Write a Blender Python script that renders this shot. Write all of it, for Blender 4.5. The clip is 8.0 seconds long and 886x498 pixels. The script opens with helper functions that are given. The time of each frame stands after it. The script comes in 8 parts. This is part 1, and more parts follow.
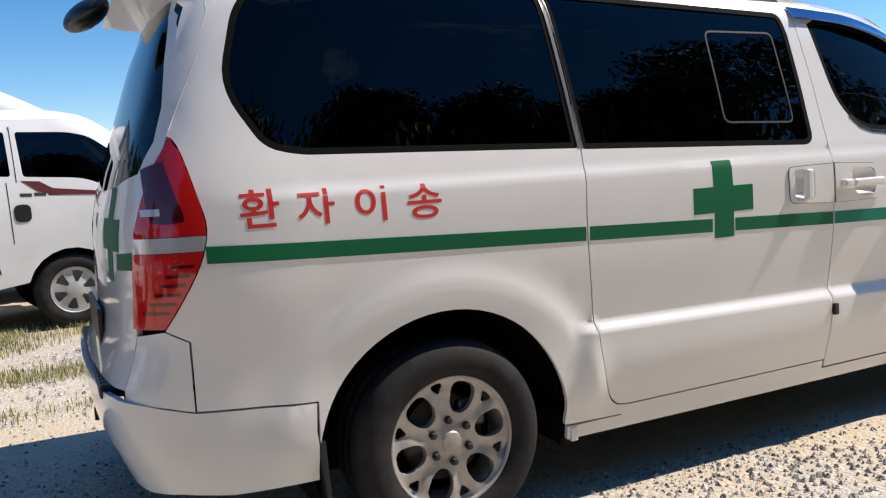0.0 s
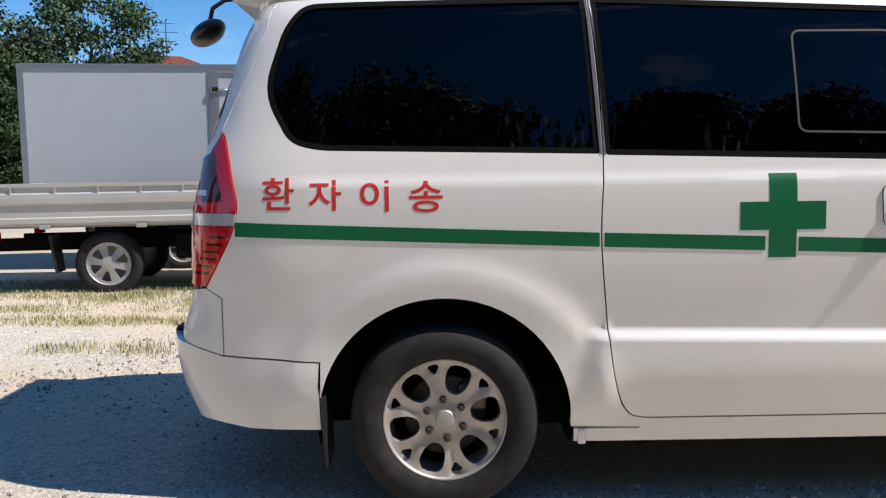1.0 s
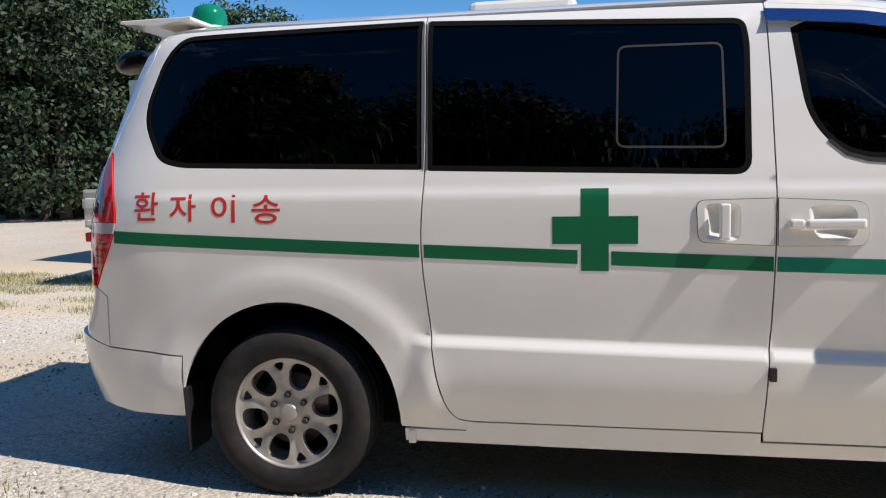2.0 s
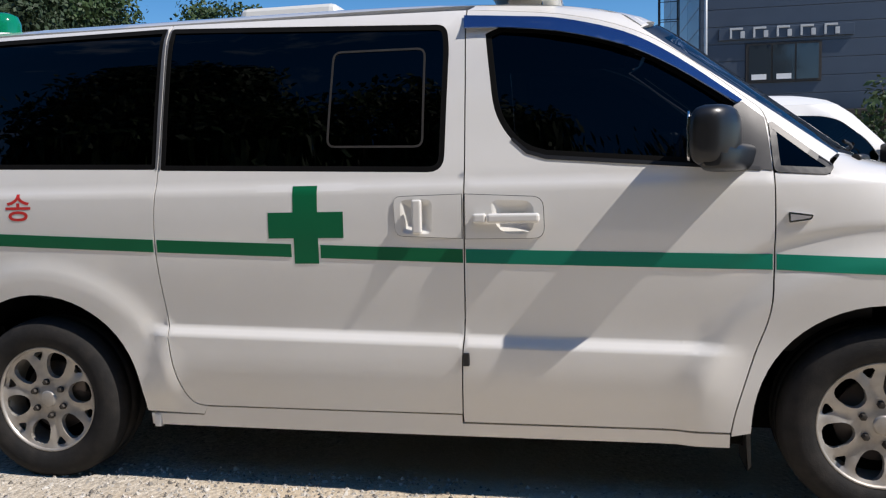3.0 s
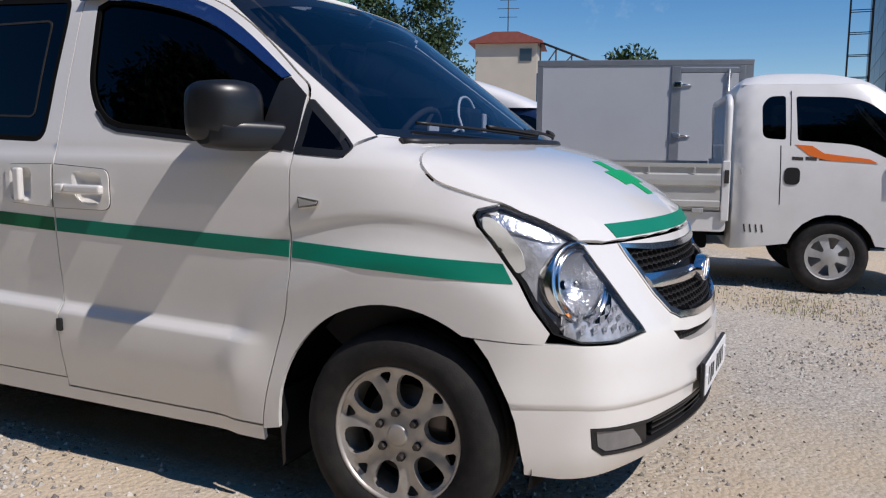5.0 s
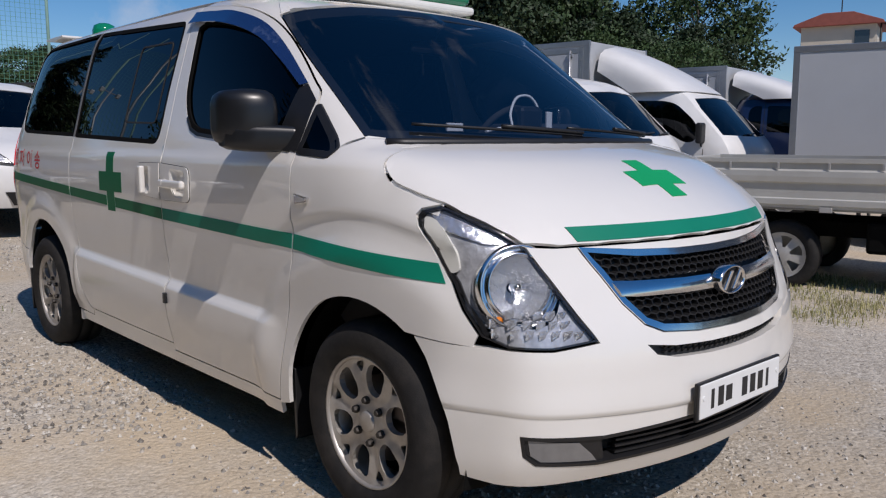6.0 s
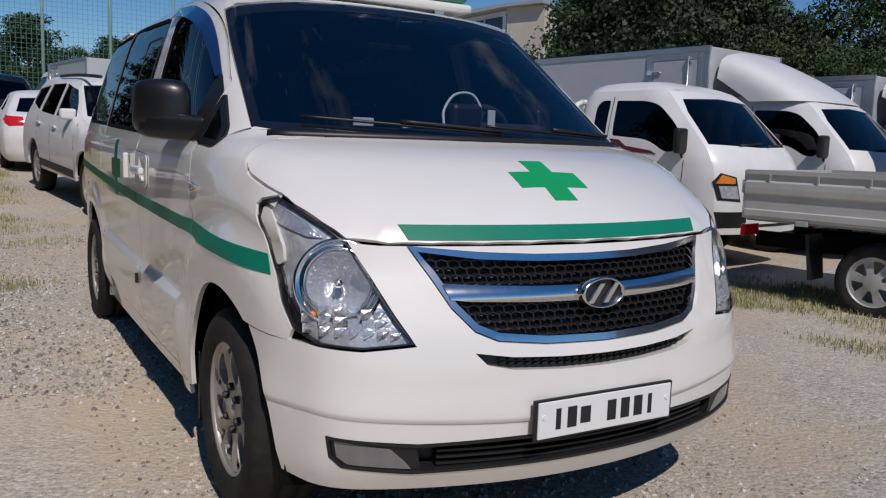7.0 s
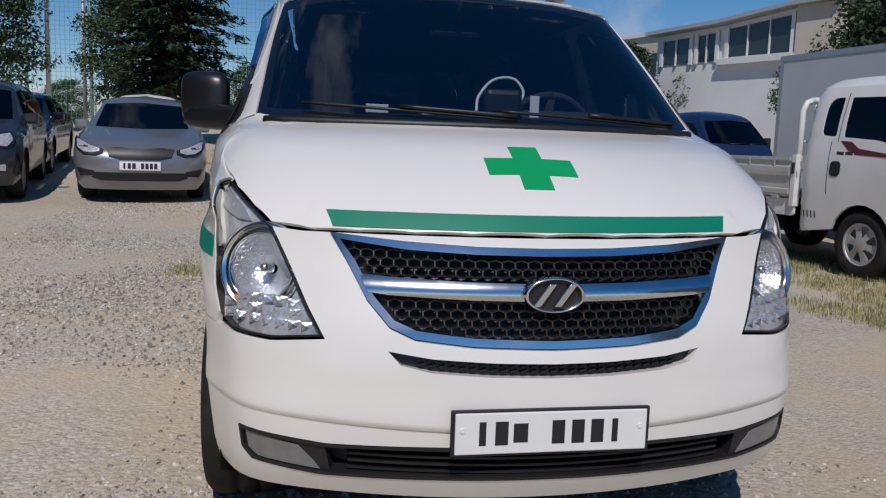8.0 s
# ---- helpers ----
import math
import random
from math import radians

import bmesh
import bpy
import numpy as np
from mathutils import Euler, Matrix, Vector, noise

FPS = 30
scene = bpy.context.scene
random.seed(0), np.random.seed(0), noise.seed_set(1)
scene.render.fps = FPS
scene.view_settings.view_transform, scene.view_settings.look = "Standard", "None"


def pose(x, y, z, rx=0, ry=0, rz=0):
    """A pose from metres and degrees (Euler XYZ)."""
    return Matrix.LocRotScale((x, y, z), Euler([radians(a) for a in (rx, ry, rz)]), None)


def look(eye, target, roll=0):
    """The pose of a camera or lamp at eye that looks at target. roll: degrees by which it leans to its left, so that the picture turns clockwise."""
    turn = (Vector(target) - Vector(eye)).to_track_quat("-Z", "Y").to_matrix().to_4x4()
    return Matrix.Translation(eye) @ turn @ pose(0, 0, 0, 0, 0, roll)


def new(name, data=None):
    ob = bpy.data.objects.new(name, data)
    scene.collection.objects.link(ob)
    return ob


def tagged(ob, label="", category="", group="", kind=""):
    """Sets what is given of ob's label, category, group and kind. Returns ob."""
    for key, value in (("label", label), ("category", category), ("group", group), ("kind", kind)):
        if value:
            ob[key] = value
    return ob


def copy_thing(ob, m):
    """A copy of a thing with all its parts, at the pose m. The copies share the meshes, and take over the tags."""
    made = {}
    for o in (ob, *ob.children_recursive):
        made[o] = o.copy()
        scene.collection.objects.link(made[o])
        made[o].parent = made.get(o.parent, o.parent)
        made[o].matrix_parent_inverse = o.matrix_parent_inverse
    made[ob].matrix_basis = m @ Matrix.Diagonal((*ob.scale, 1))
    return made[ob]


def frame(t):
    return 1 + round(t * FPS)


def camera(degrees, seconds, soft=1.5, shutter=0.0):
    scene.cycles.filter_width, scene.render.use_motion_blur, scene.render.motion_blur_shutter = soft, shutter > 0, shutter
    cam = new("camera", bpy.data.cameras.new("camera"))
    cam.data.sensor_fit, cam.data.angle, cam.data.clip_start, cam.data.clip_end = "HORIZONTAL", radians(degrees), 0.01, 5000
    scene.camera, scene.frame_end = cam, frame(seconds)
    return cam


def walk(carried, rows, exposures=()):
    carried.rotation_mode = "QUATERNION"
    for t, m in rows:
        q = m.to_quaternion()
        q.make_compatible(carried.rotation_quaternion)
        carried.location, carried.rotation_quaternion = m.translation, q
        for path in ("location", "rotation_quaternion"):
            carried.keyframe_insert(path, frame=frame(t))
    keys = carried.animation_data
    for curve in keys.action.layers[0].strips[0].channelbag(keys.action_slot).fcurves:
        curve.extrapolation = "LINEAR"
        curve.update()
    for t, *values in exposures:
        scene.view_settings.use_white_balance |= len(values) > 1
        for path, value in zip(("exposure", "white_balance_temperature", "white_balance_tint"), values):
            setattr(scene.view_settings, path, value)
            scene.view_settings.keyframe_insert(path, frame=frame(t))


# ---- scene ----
cam = camera(57.0, 8.0, soft=1.2)
PATH = [
    (0, (-2.724, -3.239, 1.232), (-1.859, -1.447, 1.035), -3.6),
    (0.5, (-2.209, -3.553, 1.228), (-1.8, -1.607, 1.021), -0.5),
    (1, (-1.632, -3.728, 1.214), (-1.608, -1.736, 1.028), -0.9),
    (2.3, (-0.066, -3.859, 1.254), (-0.465, -1.908, 1.071), -1.0),
    (2.5, (0.149, -3.875, 1.25), (-0.232, -1.921, 1.058), -1.1),
    (3, (0.668, -3.822, 1.239), (0.282, -1.869, 1.048), -1.5),
    (3.5, (1.195, -3.676, 1.253), (0.766, -1.734, 1.044), -1.3),
    (4, (1.768, -3.53, 1.274), (1.232, -1.617, 1.04), -1.5),
    (4.5, (2.295, -3.287, 1.243), (1.646, -1.411, 1.0), -0.1),
    (4.7, (2.503, -3.184, 1.231), (1.784, -1.333, 0.986), 0.5),
    (5.8, (3.480, -2.572, 1.252), (2.131, -1.119, 0.989), -0.5),
    (6, (3.673, -2.436, 1.255), (2.206, -1.102, 0.989), 0.0),
    (6.5, (3.982, -2.085, 1.264), (2.340, -0.979, 0.986), 1.8),
    (7, (4.203, -1.611, 1.232), (2.490, -0.612, 0.975), 1.9),
    (7.5, (4.352, -1.121, 1.186), (2.474, -0.475, 0.951), 1.2),
    (8, (4.357, -0.653, 1.182), (2.408, -0.288, 0.928), 1.9),
]
walk(cam, [(t, look(eye, target, roll)) for t, eye, target, roll in PATH], [(0, 0.68, 6750, 14), (1, 0.72, 6650, 14), (2.5, 0.46, 6650, 13), (3.5, 0.36, 6500, 14), (4.5, 0.14, 6450, 16), (6.0, -0.20, 6500, 17), (6.5, -0.33, 6550, 17), (8, -0.38, 6450, 15)])

# ---- world, sun, exposure ----
SUN_AZ, SUN_EL = -12.0, 50.5
world = bpy.data.worlds.new("sky")
scene.world = world
world.use_nodes = True
wn = world.node_tree.nodes
wl = world.node_tree.links
sky = wn.new("ShaderNodeTexSky")
sky.sky_type = "NISHITA"
sky.sun_disc = False
sky.sun_elevation = radians(SUN_EL)
sky.sun_rotation = radians(90 - SUN_AZ)
sky.altitude, sky.air_density, sky.dust_density, sky.ozone_density = 1200.0, 1.0, 0.0, 3.0
bg = wn["Background"]
bg.inputs["Strength"].default_value = 0.095
hs_ = wn.new("ShaderNodeHueSaturation")
hs_.inputs["Saturation"].default_value = 1.34
wl.new(sky.outputs["Color"], hs_.inputs["Color"])
# a few thin fair-weather clouds
wtc = wn.new("ShaderNodeTexCoord")
cn = wn.new("ShaderNodeTexNoise")
cn.inputs["Scale"].default_value, cn.inputs["Detail"].default_value, cn.inputs["Roughness"].default_value = 3.4, 8, 0.62
wl.new(wtc.outputs["Generated"], cn.inputs["Vector"])
cr_ = wn.new("ShaderNodeMapRange")
cr_.inputs["From Min"].default_value, cr_.inputs["From Max"].default_value, cr_.inputs["To Max"].default_value = 0.60, 0.80, 0.75
wl.new(cn.outputs["Fac"], cr_.inputs["Value"])
cm = wn.new("ShaderNodeMix")
cm.data_type = "RGBA"
wl.new(cr_.outputs["Result"], cm.inputs["Factor"])
wl.new(hs_.outputs["Color"], cm.inputs["A"])
cm.inputs["B"].default_value = (7.0, 7.3, 7.8, 1)
wl.new(cm.outputs["Result"], bg.inputs["Color"])
sun = new("sun", bpy.data.lights.new("sun", "SUN"))
sun.data.energy, sun.data.angle, sun.data.color = 3.7, radians(0.53), (1.0, 0.955, 0.89)
sd = Vector((math.cos(radians(SUN_EL)) * math.cos(radians(SUN_AZ)), math.cos(radians(SUN_EL)) * math.sin(radians(SUN_AZ)), math.sin(radians(SUN_EL))))
sun.matrix_world = look(sd * 60, (0, 0, 0))


# ---- materials ----
def mat(name, color, rough=0.5, metal=0.0, coat=0.0, var=0.0, scale=8.0, bump=0.0, bscale=60.0, spec=0.5, dirt=None, dirt_amt=0.0, dscale=2.0, objrand=0.0):
    """A principled surface with two scales of variation, optional dirt patches and fine relief."""
    m = bpy.data.materials.new(name)
    m.use_nodes = True
    nt = m.node_tree
    b = nt.nodes["Principled BSDF"]
    b.inputs["Roughness"].default_value = rough
    b.inputs["Metallic"].default_value = metal
    b.inputs["Coat Weight"].default_value = coat
    b.inputs["Coat Roughness"].default_value = 0.03
    b.inputs["Specular IOR Level"].default_value = spec
    b.inputs["Base Color"].default_value = (*color, 1)
    tc = nt.nodes.new("ShaderNodeTexCoord")
    last = None
    if var > 0:
        n1 = nt.nodes.new("ShaderNodeTexNoise")
        n1.inputs["Scale"].default_value = scale
        n1.inputs["Detail"].default_value = 8
        nt.links.new(tc.outputs["Object"], n1.inputs["Vector"])
        r = nt.nodes.new("ShaderNodeMapRange")
        r.inputs["From Min"].default_value, r.inputs["From Max"].default_value = 0.25, 0.75
        r.inputs["To Min"].default_value, r.inputs["To Max"].default_value = 1 - var, 1 + var
        nt.links.new(n1.outputs["Fac"], r.inputs["Value"])
        mx = nt.nodes.new("ShaderNodeVectorMath")
        mx.operation = "SCALE"
        mx.inputs[0].default_value = color
        nt.links.new(r.outputs["Result"], mx.inputs["Scale"])
        last = mx.outputs["Vector"]
    if objrand > 0:
        oi = nt.nodes.new("ShaderNodeObjectInfo")
        r = nt.nodes.new("ShaderNodeMapRange")
        r.inputs["To Min"].default_value, r.inputs["To Max"].default_value = 1 - objrand, 1 + objrand
        nt.links.new(oi.outputs["Random"], r.inputs["Value"])
        mx = nt.nodes.new("ShaderNodeVectorMath")
        mx.operation = "SCALE"
        mx.inputs[0].default_value = color
        if last:
            nt.links.new(last, mx.inputs[0])
        nt.links.new(r.outputs["Result"], mx.inputs["Scale"])
        last = mx.outputs["Vector"]
    if dirt:
        n2 = nt.nodes.new("ShaderNodeTexNoise")
        n2.inputs["Scale"].default_value = dscale
        n2.inputs["Detail"].default_value = 10
        n2.inputs["Roughness"].default_value = 0.65
        nt.links.new(tc.outputs["Object"], n2.inputs["Vector"])
        r = nt.nodes.new("ShaderNodeMapRange")
        r.inputs["From Min"].default_value, r.inputs["From Max"].default_value = 0.45, 0.75
        r.inputs["To Max"].default_value = dirt_amt
        nt.links.new(n2.outputs["Fac"], r.inputs["Value"])
        mix = nt.nodes.new("ShaderNodeMix")
        mix.data_type = "RGBA"
        nt.links.new(r.outputs["Result"], mix.inputs["Factor"])
        mix.inputs["A"].default_value = (*color, 1)
        mix.inputs["B"].default_value = (*dirt, 1)
        if last:
            nt.links.new(last, mix.inputs["A"])
        last = mix.outputs["Result"]
        rr = nt.nodes.new("ShaderNodeMapRange")
        rr.inputs["To Min"].default_value, rr.inputs["To Max"].default_value = rough, min(1, rough + 0.35)
        nt.links.new(r.outputs["Result"], rr.inputs["Value"])
        nt.links.new(rr.outputs["Result"], b.inputs["Roughness"])
    if last:
        nt.links.new(last, b.inputs["Base Color"])
    if bump > 0:
        n3 = nt.nodes.new("ShaderNodeTexNoise")
        n3.inputs["Scale"].default_value = bscale
        n3.inputs["Detail"].default_value = 4
        nt.links.new(tc.outputs["Object"], n3.inputs["Vector"])
        bp = nt.nodes.new("ShaderNodeBump")
        bp.inputs["Strength"].default_value = bump
        bp.inputs["Distance"].default_value = 0.01
        nt.links.new(n3.outputs["Fac"], bp.inputs["Height"])
        nt.links.new(bp.outputs["Normal"], b.inputs["Normal"])
    return m


def glass(name, tint, ior=1.5, rough=0.0):
    """A tinted pane: it lets part of the light through and mirrors by Fresnel."""
    m = bpy.data.materials.new(name)
    m.use_nodes = True
    nt = m.node_tree
    nt.nodes.remove(nt.nodes["Principled BSDF"])
    tr = nt.nodes.new("ShaderNodeBsdfTransparent")
    tr.inputs["Color"].default_value = (*tint, 1)
    gl = nt.nodes.new("ShaderNodeBsdfGlossy")
    gl.inputs["Roughness"].default_value = rough
    fr = nt.nodes.new("ShaderNodeFresnel")
    fr.inputs["IOR"].default_value = ior
    mx = nt.nodes.new("ShaderNodeMixShader")
    nt.links.new(fr.outputs["Fac"], mx.inputs["Fac"])
    nt.links.new(tr.outputs["BSDF"], mx.inputs[1])
    nt.links.new(gl.outputs["BSDF"], mx.inputs[2])
    nt.links.new(mx.outputs["Shader"], nt.nodes["Material Output"].inputs["Surface"])
    return m


M_WHITE = mat("van_white_paint", (0.80, 0.785, 0.745), 0.32, 0, 1.0, 0.015, 3, 0.02, 30, 0.5, (0.52, 0.47, 0.38), 0.10, 1.3)
M_TRUCKW = mat("truck_white_paint", (0.78, 0.78, 0.76), 0.35, 0, 0.3, 0.03, 4, 0, 0, 0.5, (0.45, 0.42, 0.36), 0.22, 1.5)
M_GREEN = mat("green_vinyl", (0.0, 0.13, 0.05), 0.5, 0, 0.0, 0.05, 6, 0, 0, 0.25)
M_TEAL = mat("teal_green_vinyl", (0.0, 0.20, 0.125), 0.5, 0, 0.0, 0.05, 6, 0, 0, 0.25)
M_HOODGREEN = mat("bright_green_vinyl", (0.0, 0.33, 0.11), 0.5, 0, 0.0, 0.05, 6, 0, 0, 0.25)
M_RED = mat("red_vinyl", (0.62, 0.03, 0.025), 0.45, 0, 0, 0.06, 20)
M_BLACK = mat("black_plastic", (0.012, 0.012, 0.013), 0.45, 0, 0, 0.15, 12, 0.05, 300)
M_GLOSSBLACK = mat("black_mirror_shell", (0.010, 0.011, 0.013), 0.33, 0, 0.0, 0.1, 10)
M_RUBBER = mat("tyre_rubber", (0.018, 0.0175, 0.0175), 0.8, 0, 0, 0.2, 30, 0.15, 200, 0.25, (0.10, 0.085, 0.07), 0.25, 9)
M_ALLOY = mat("alloy_silver", (0.47, 0.445, 0.41), 0.46, 0.55, 0, 0.06, 20, 0.03, 200, 0.5, (0.22, 0.17, 0.12), 0.5, 8)
M_CHROME = mat("chrome", (0.80, 0.79, 0.78), 0.16, 1.0, 0, 0.03, 30)
M_DARKSTEEL = mat("dark_steel", (0.05, 0.045, 0.04), 0.6, 0.5, 0, 0.2, 15)
M_BRAKE = mat("brake_disc", (0.14, 0.12, 0.11), 0.5, 0.8, 0, 0.1, 20)
M_REDLENS = mat("red_lamp_lens", (0.62, 0.012, 0.012), 0.08, 0, 0.8, 0.12, 7)
M_DARKRED = mat("smoked_red_lens", (0.09, 0.004, 0.008), 0.08, 0, 0.8, 0.1, 12)
M_CLEARLENS = mat("clear_lamp_lens", (0.60, 0.58, 0.57), 0.12, 0.3, 0.8, 0.06, 40)
M_AMBER = mat("amber_lens", (0.75, 0.22, 0.02), 0.15, 0, 0.6, 0.06, 30)
M_REFLECT = mat("lamp_reflector", (0.90, 0.91, 0.93), 0.17, 0.80, 0, 0.06, 60, 0.5, 70)
M_LAMPBLACK = mat("lamp_housing_black", (0.02, 0.02, 0.022), 0.25)
M_PLATE = mat("plate_white", (0.78, 0.79, 0.78), 0.35, 0, 0, 0.02, 20)
M_INK = mat("plate_black_marks", (0.015, 0.015, 0.017), 0.5)
M_DASH = mat("dashboard_grey", (0.022, 0.022, 0.025), 0.7, 0, 0, 0.1, 20, 0.1, 300)
M_SEAT = mat("seat_cloth", (0.032, 0.031, 0.03), 0.9, 0, 0, 0.15, 30)
M_LINER = mat("dark_cabin_lining", (0.025, 0.025, 0.025), 0.9, 0, 0, 0.1, 10)
M_CABLE = mat("white_cable", (0.8, 0.8, 0.8), 0.5)
M_UNDER = mat("underbody", (0.005, 0.005, 0.005), 0.9, 0, 0, 0.2, 10, 0, 0, 0.1)
M_SHELLWHITE = mat("light_bar_base", (0.72, 0.72, 0.68), 0.4, 0, 0.2, 0.03, 10)
M_LBGREEN = mat("light_bar_green_dome", (0.0, 0.20, 0.10), 0.12, 0, 0.6, 0.1, 20)
M_LBCLEAR = mat("light_bar_cream_dome", (0.62, 0.50, 0.36), 0.2, 0, 0.5, 0.1, 20)
G_TINT = glass("black_tinted_glass", (0.006, 0.0065, 0.009), 1.42)
G_SIDE = glass("front_door_tinted_glass", (0.014, 0.016, 0.02), 1.36)
G_SHIELD = glass("windscreen_glass", (0.46, 0.55, 0.72), 2.35)
G_CLEAR = glass("headlamp_cover", (0.90, 0.92, 0.95), 1.45)
# the visor's base colour carries the blue of the sky it mirrors
G_VISOR = mat("smoked_visor_sky_blue", (0.07, 0.15, 0.36), 0.07, 0.85, 1.0, 0.05, 9)
M_DIVIDER = mat("grey_divider_trim", (0.16, 0.16, 0.165), 0.35, 0.3, 0, 0.05, 9)


# ---- mesh helpers ----
def part(name, bm, material, parent=None, label="", smooth=False, loc=None):
    """Links a bmesh as one mesh object, under a thing or a part if one is given."""
    me = bpy.data.meshes.new(name)
    bm.to_mesh(me)
    bm.free()
    for mm in (material if isinstance(material, (list, tuple)) else [material]):
        me.materials.append(mm)
    if smooth:
        me.polygons.foreach_set("use_smooth", [True] * len(me.polygons))
    ob = new(name, me)
    if parent:
        ob.parent = parent
    if loc is not None:
        ob.matrix_basis = loc
    if label:
        ob["label"] = label
    return ob


def thing(name, label, category, group="", kind="", m=None):
    ob = new(name)
    ob.empty_display_size = 0.2
    if m is not None:
        ob.matrix_basis = m
    return tagged(ob, label, category, group, kind)


def box(bm, x0, x1, y0, y1, z0, z1, bev=0.0, m=None, seg=2):
    """A box, bevelled, added to bm."""
    mm = Matrix.Translation(((x0 + x1) / 2, (y0 + y1) / 2, (z0 + z1) / 2)) @ Matrix.Diagonal((abs(x1 - x0), abs(y1 - y0), abs(z1 - z0), 1))
    tmp = bmesh.new()
    bmesh.ops.create_cube(tmp, size=1, matrix=mm)
    if bev > 0:
        bmesh.ops.bevel(tmp, geom=tmp.edges[:], offset=bev, segments=seg, affect="EDGES", profile=0.5)
    merge(bm, tmp, m)
    return bm


def merge(bm, tmp, m=None):
    if m is not None:
        bmesh.ops.transform(tmp, matrix=m, verts=tmp.verts[:])
    vs = [bm.verts.new(v.co) for v in tmp.verts]
    tmp.verts.index_update()
    for f in tmp.faces:
        try:
            nf = bm.faces.new([vs[v.index] for v in f.verts])
            nf.smooth = f.smooth
            nf.material_index = f.material_index
        except ValueError:
            pass
    tmp.free()


def cyl(bm, p0, p1, r0, r1=None, seg=12, caps=True, smooth=True):
    """A tapered cylinder from p0 to p1, added to bm."""
    p0, p1 = Vector(p0), Vector(p1)
    r1 = r0 if r1 is None else r1
    q = (p1 - p0).to_track_quat("Z", "Y").to_matrix()
    a, b = [], []
    for i in range(seg):
        t = 2 * math.pi * i / seg
        d = q @ Vector((math.cos(t), math.sin(t), 0))
        a.append(bm.verts.new(p0 + d * r0))
        b.append(bm.verts.new(p1 + d * r1))
    for i in range(seg):
        f = bm.faces.new((a[i], a[(i + 1) % seg], b[(i + 1) % seg], b[i]))
        f.smooth = smooth
    if caps:
        bm.faces.new(a[::-1])
        bm.faces.new(b)
    return bm


def tube(bm, pts, r, seg=8):
    """A tube along points."""
    rings = []
    pts = [Vector(p) for p in pts]
    for i, p in enumerate(pts):
        d = (pts[min(i + 1, len(pts) - 1)] - pts[max(i - 1, 0)]).normalized()
        q = d.to_track_quat("Z", "Y").to_matrix()
        rings.append([bm.verts.new(p + q @ Vector((math.cos(2 * math.pi * k / seg) * r, math.sin(2 * math.pi * k / seg) * r, 0))) for k in range(seg)])
    for a, b in zip(rings, rings[1:]):
        for k in range(seg):
            bm.faces.new((a[k], a[(k + 1) % seg], b[(k + 1) % seg], b[k])).smooth = True
    bm.faces.new(rings[0][::-1])
    bm.faces.new(rings[-1])
    return bm


def lathe(bm, prof, seg=40, axis="Y", smooth=True, close=False):
    """Turns a profile of (radius, along) about an axis."""
    rings = []
    for r, h in prof:
        ring = []
        for i in range(seg):
            t = 2 * math.pi * i / seg
            c, s = r * math.cos(t), r * math.sin(t)
            ring.append(bm.verts.new((c, h, s) if axis == "Y" else (c, s, h)))
        rings.append(ring)
    pairs = list(zip(rings, rings[1:]))
    if close:
        pairs.append((rings[-1], rings[0]))
    for a, b in pairs:
        for i in range(seg):
            bm.faces.new((a[i], b[i], b[(i + 1) % seg], a[(i + 1) % seg])).smooth = smooth
    return bm


def prism(bm, loop, y0, y1, m=None, bev=0.0):
    """A 2D loop (x, z) drawn out along y."""
    tmp = bmesh.new()
    a = [tmp.verts.new((x, y0, z)) for x, z in loop]
    b = [tmp.verts.new((x, y1, z)) for x, z in loop]
    n = len(loop)
    tmp.faces.new(a)
    tmp.faces.new(b[::-1])
    for i in range(n):
        tmp.faces.new((a[i], b[i], b[(i + 1) % n], a[(i + 1) % n]))
    bmesh.ops.recalc_face_normals(tmp, faces=tmp.faces[:])
    if bev > 0:
        bmesh.ops.bevel(tmp, geom=tmp.edges[:], offset=bev, segments=2, affect="EDGES", profile=0.5)
    merge(bm, tmp, m)
    return bm


from mathutils.geometry import delaunay_2d_cdt


def rounded(pts, r=0.03, n=4):
    """A loop with its corners rounded. A point may carry a radius of its own as third number."""
    out = []
    k = len(pts)
    for i, p in enumerate(pts):
        a, b, c = Vector(pts[i - 1][:2]), Vector(p[:2]), Vector(pts[(i + 1) % k][:2])
        rr = p[2] if len(p) > 2 else r
        la, lc = (a - b).length, (c - b).length
        d = min(rr, la * 0.45, lc * 0.45)
        if d < 1e-4:
            out.append(tuple(b))
            continue
        s, e = b + (a - b) / la * d, b + (c - b) / lc * d
        for j in range(n + 1):
            t = j / n
            q = s * (1 - t) ** 2 + b * 2 * t * (1 - t) + e * t ** 2
            out.append(tuple(q))
    return out


def smooth_line(pts, n=6):
    """A Catmull-Rom line through points."""
    out = []
    for i in range(len(pts) - 1):
        p0, p1, p2, p3 = pts[max(i - 1, 0)], pts[i], pts[i + 1], pts[min(i + 2, len(pts) - 1)]
        for j in range(n):
            t = j / n
            out.append(tuple(0.5 * (2 * b + (c - a) * t + (2 * a - 5 * b + 4 * c - d) * t * t + (-a + 3 * b - 3 * c + d) * t ** 3) for a, b, c, d in zip(p0, p1, p2, p3)))
    out.append(tuple(pts[-1]))
    return out


def dense(loop, step):
    out = []
    for i, p in enumerate(loop):
        q = loop[(i + 1) % len(loop)]
        n = max(1, math.ceil(math.hypot(q[0] - p[0], q[1] - p[1]) / step))
        out += [(p[0] + (q[0] - p[0]) * j / n, p[1] + (q[1] - p[1]) * j / n) for j in range(n)]
    return out


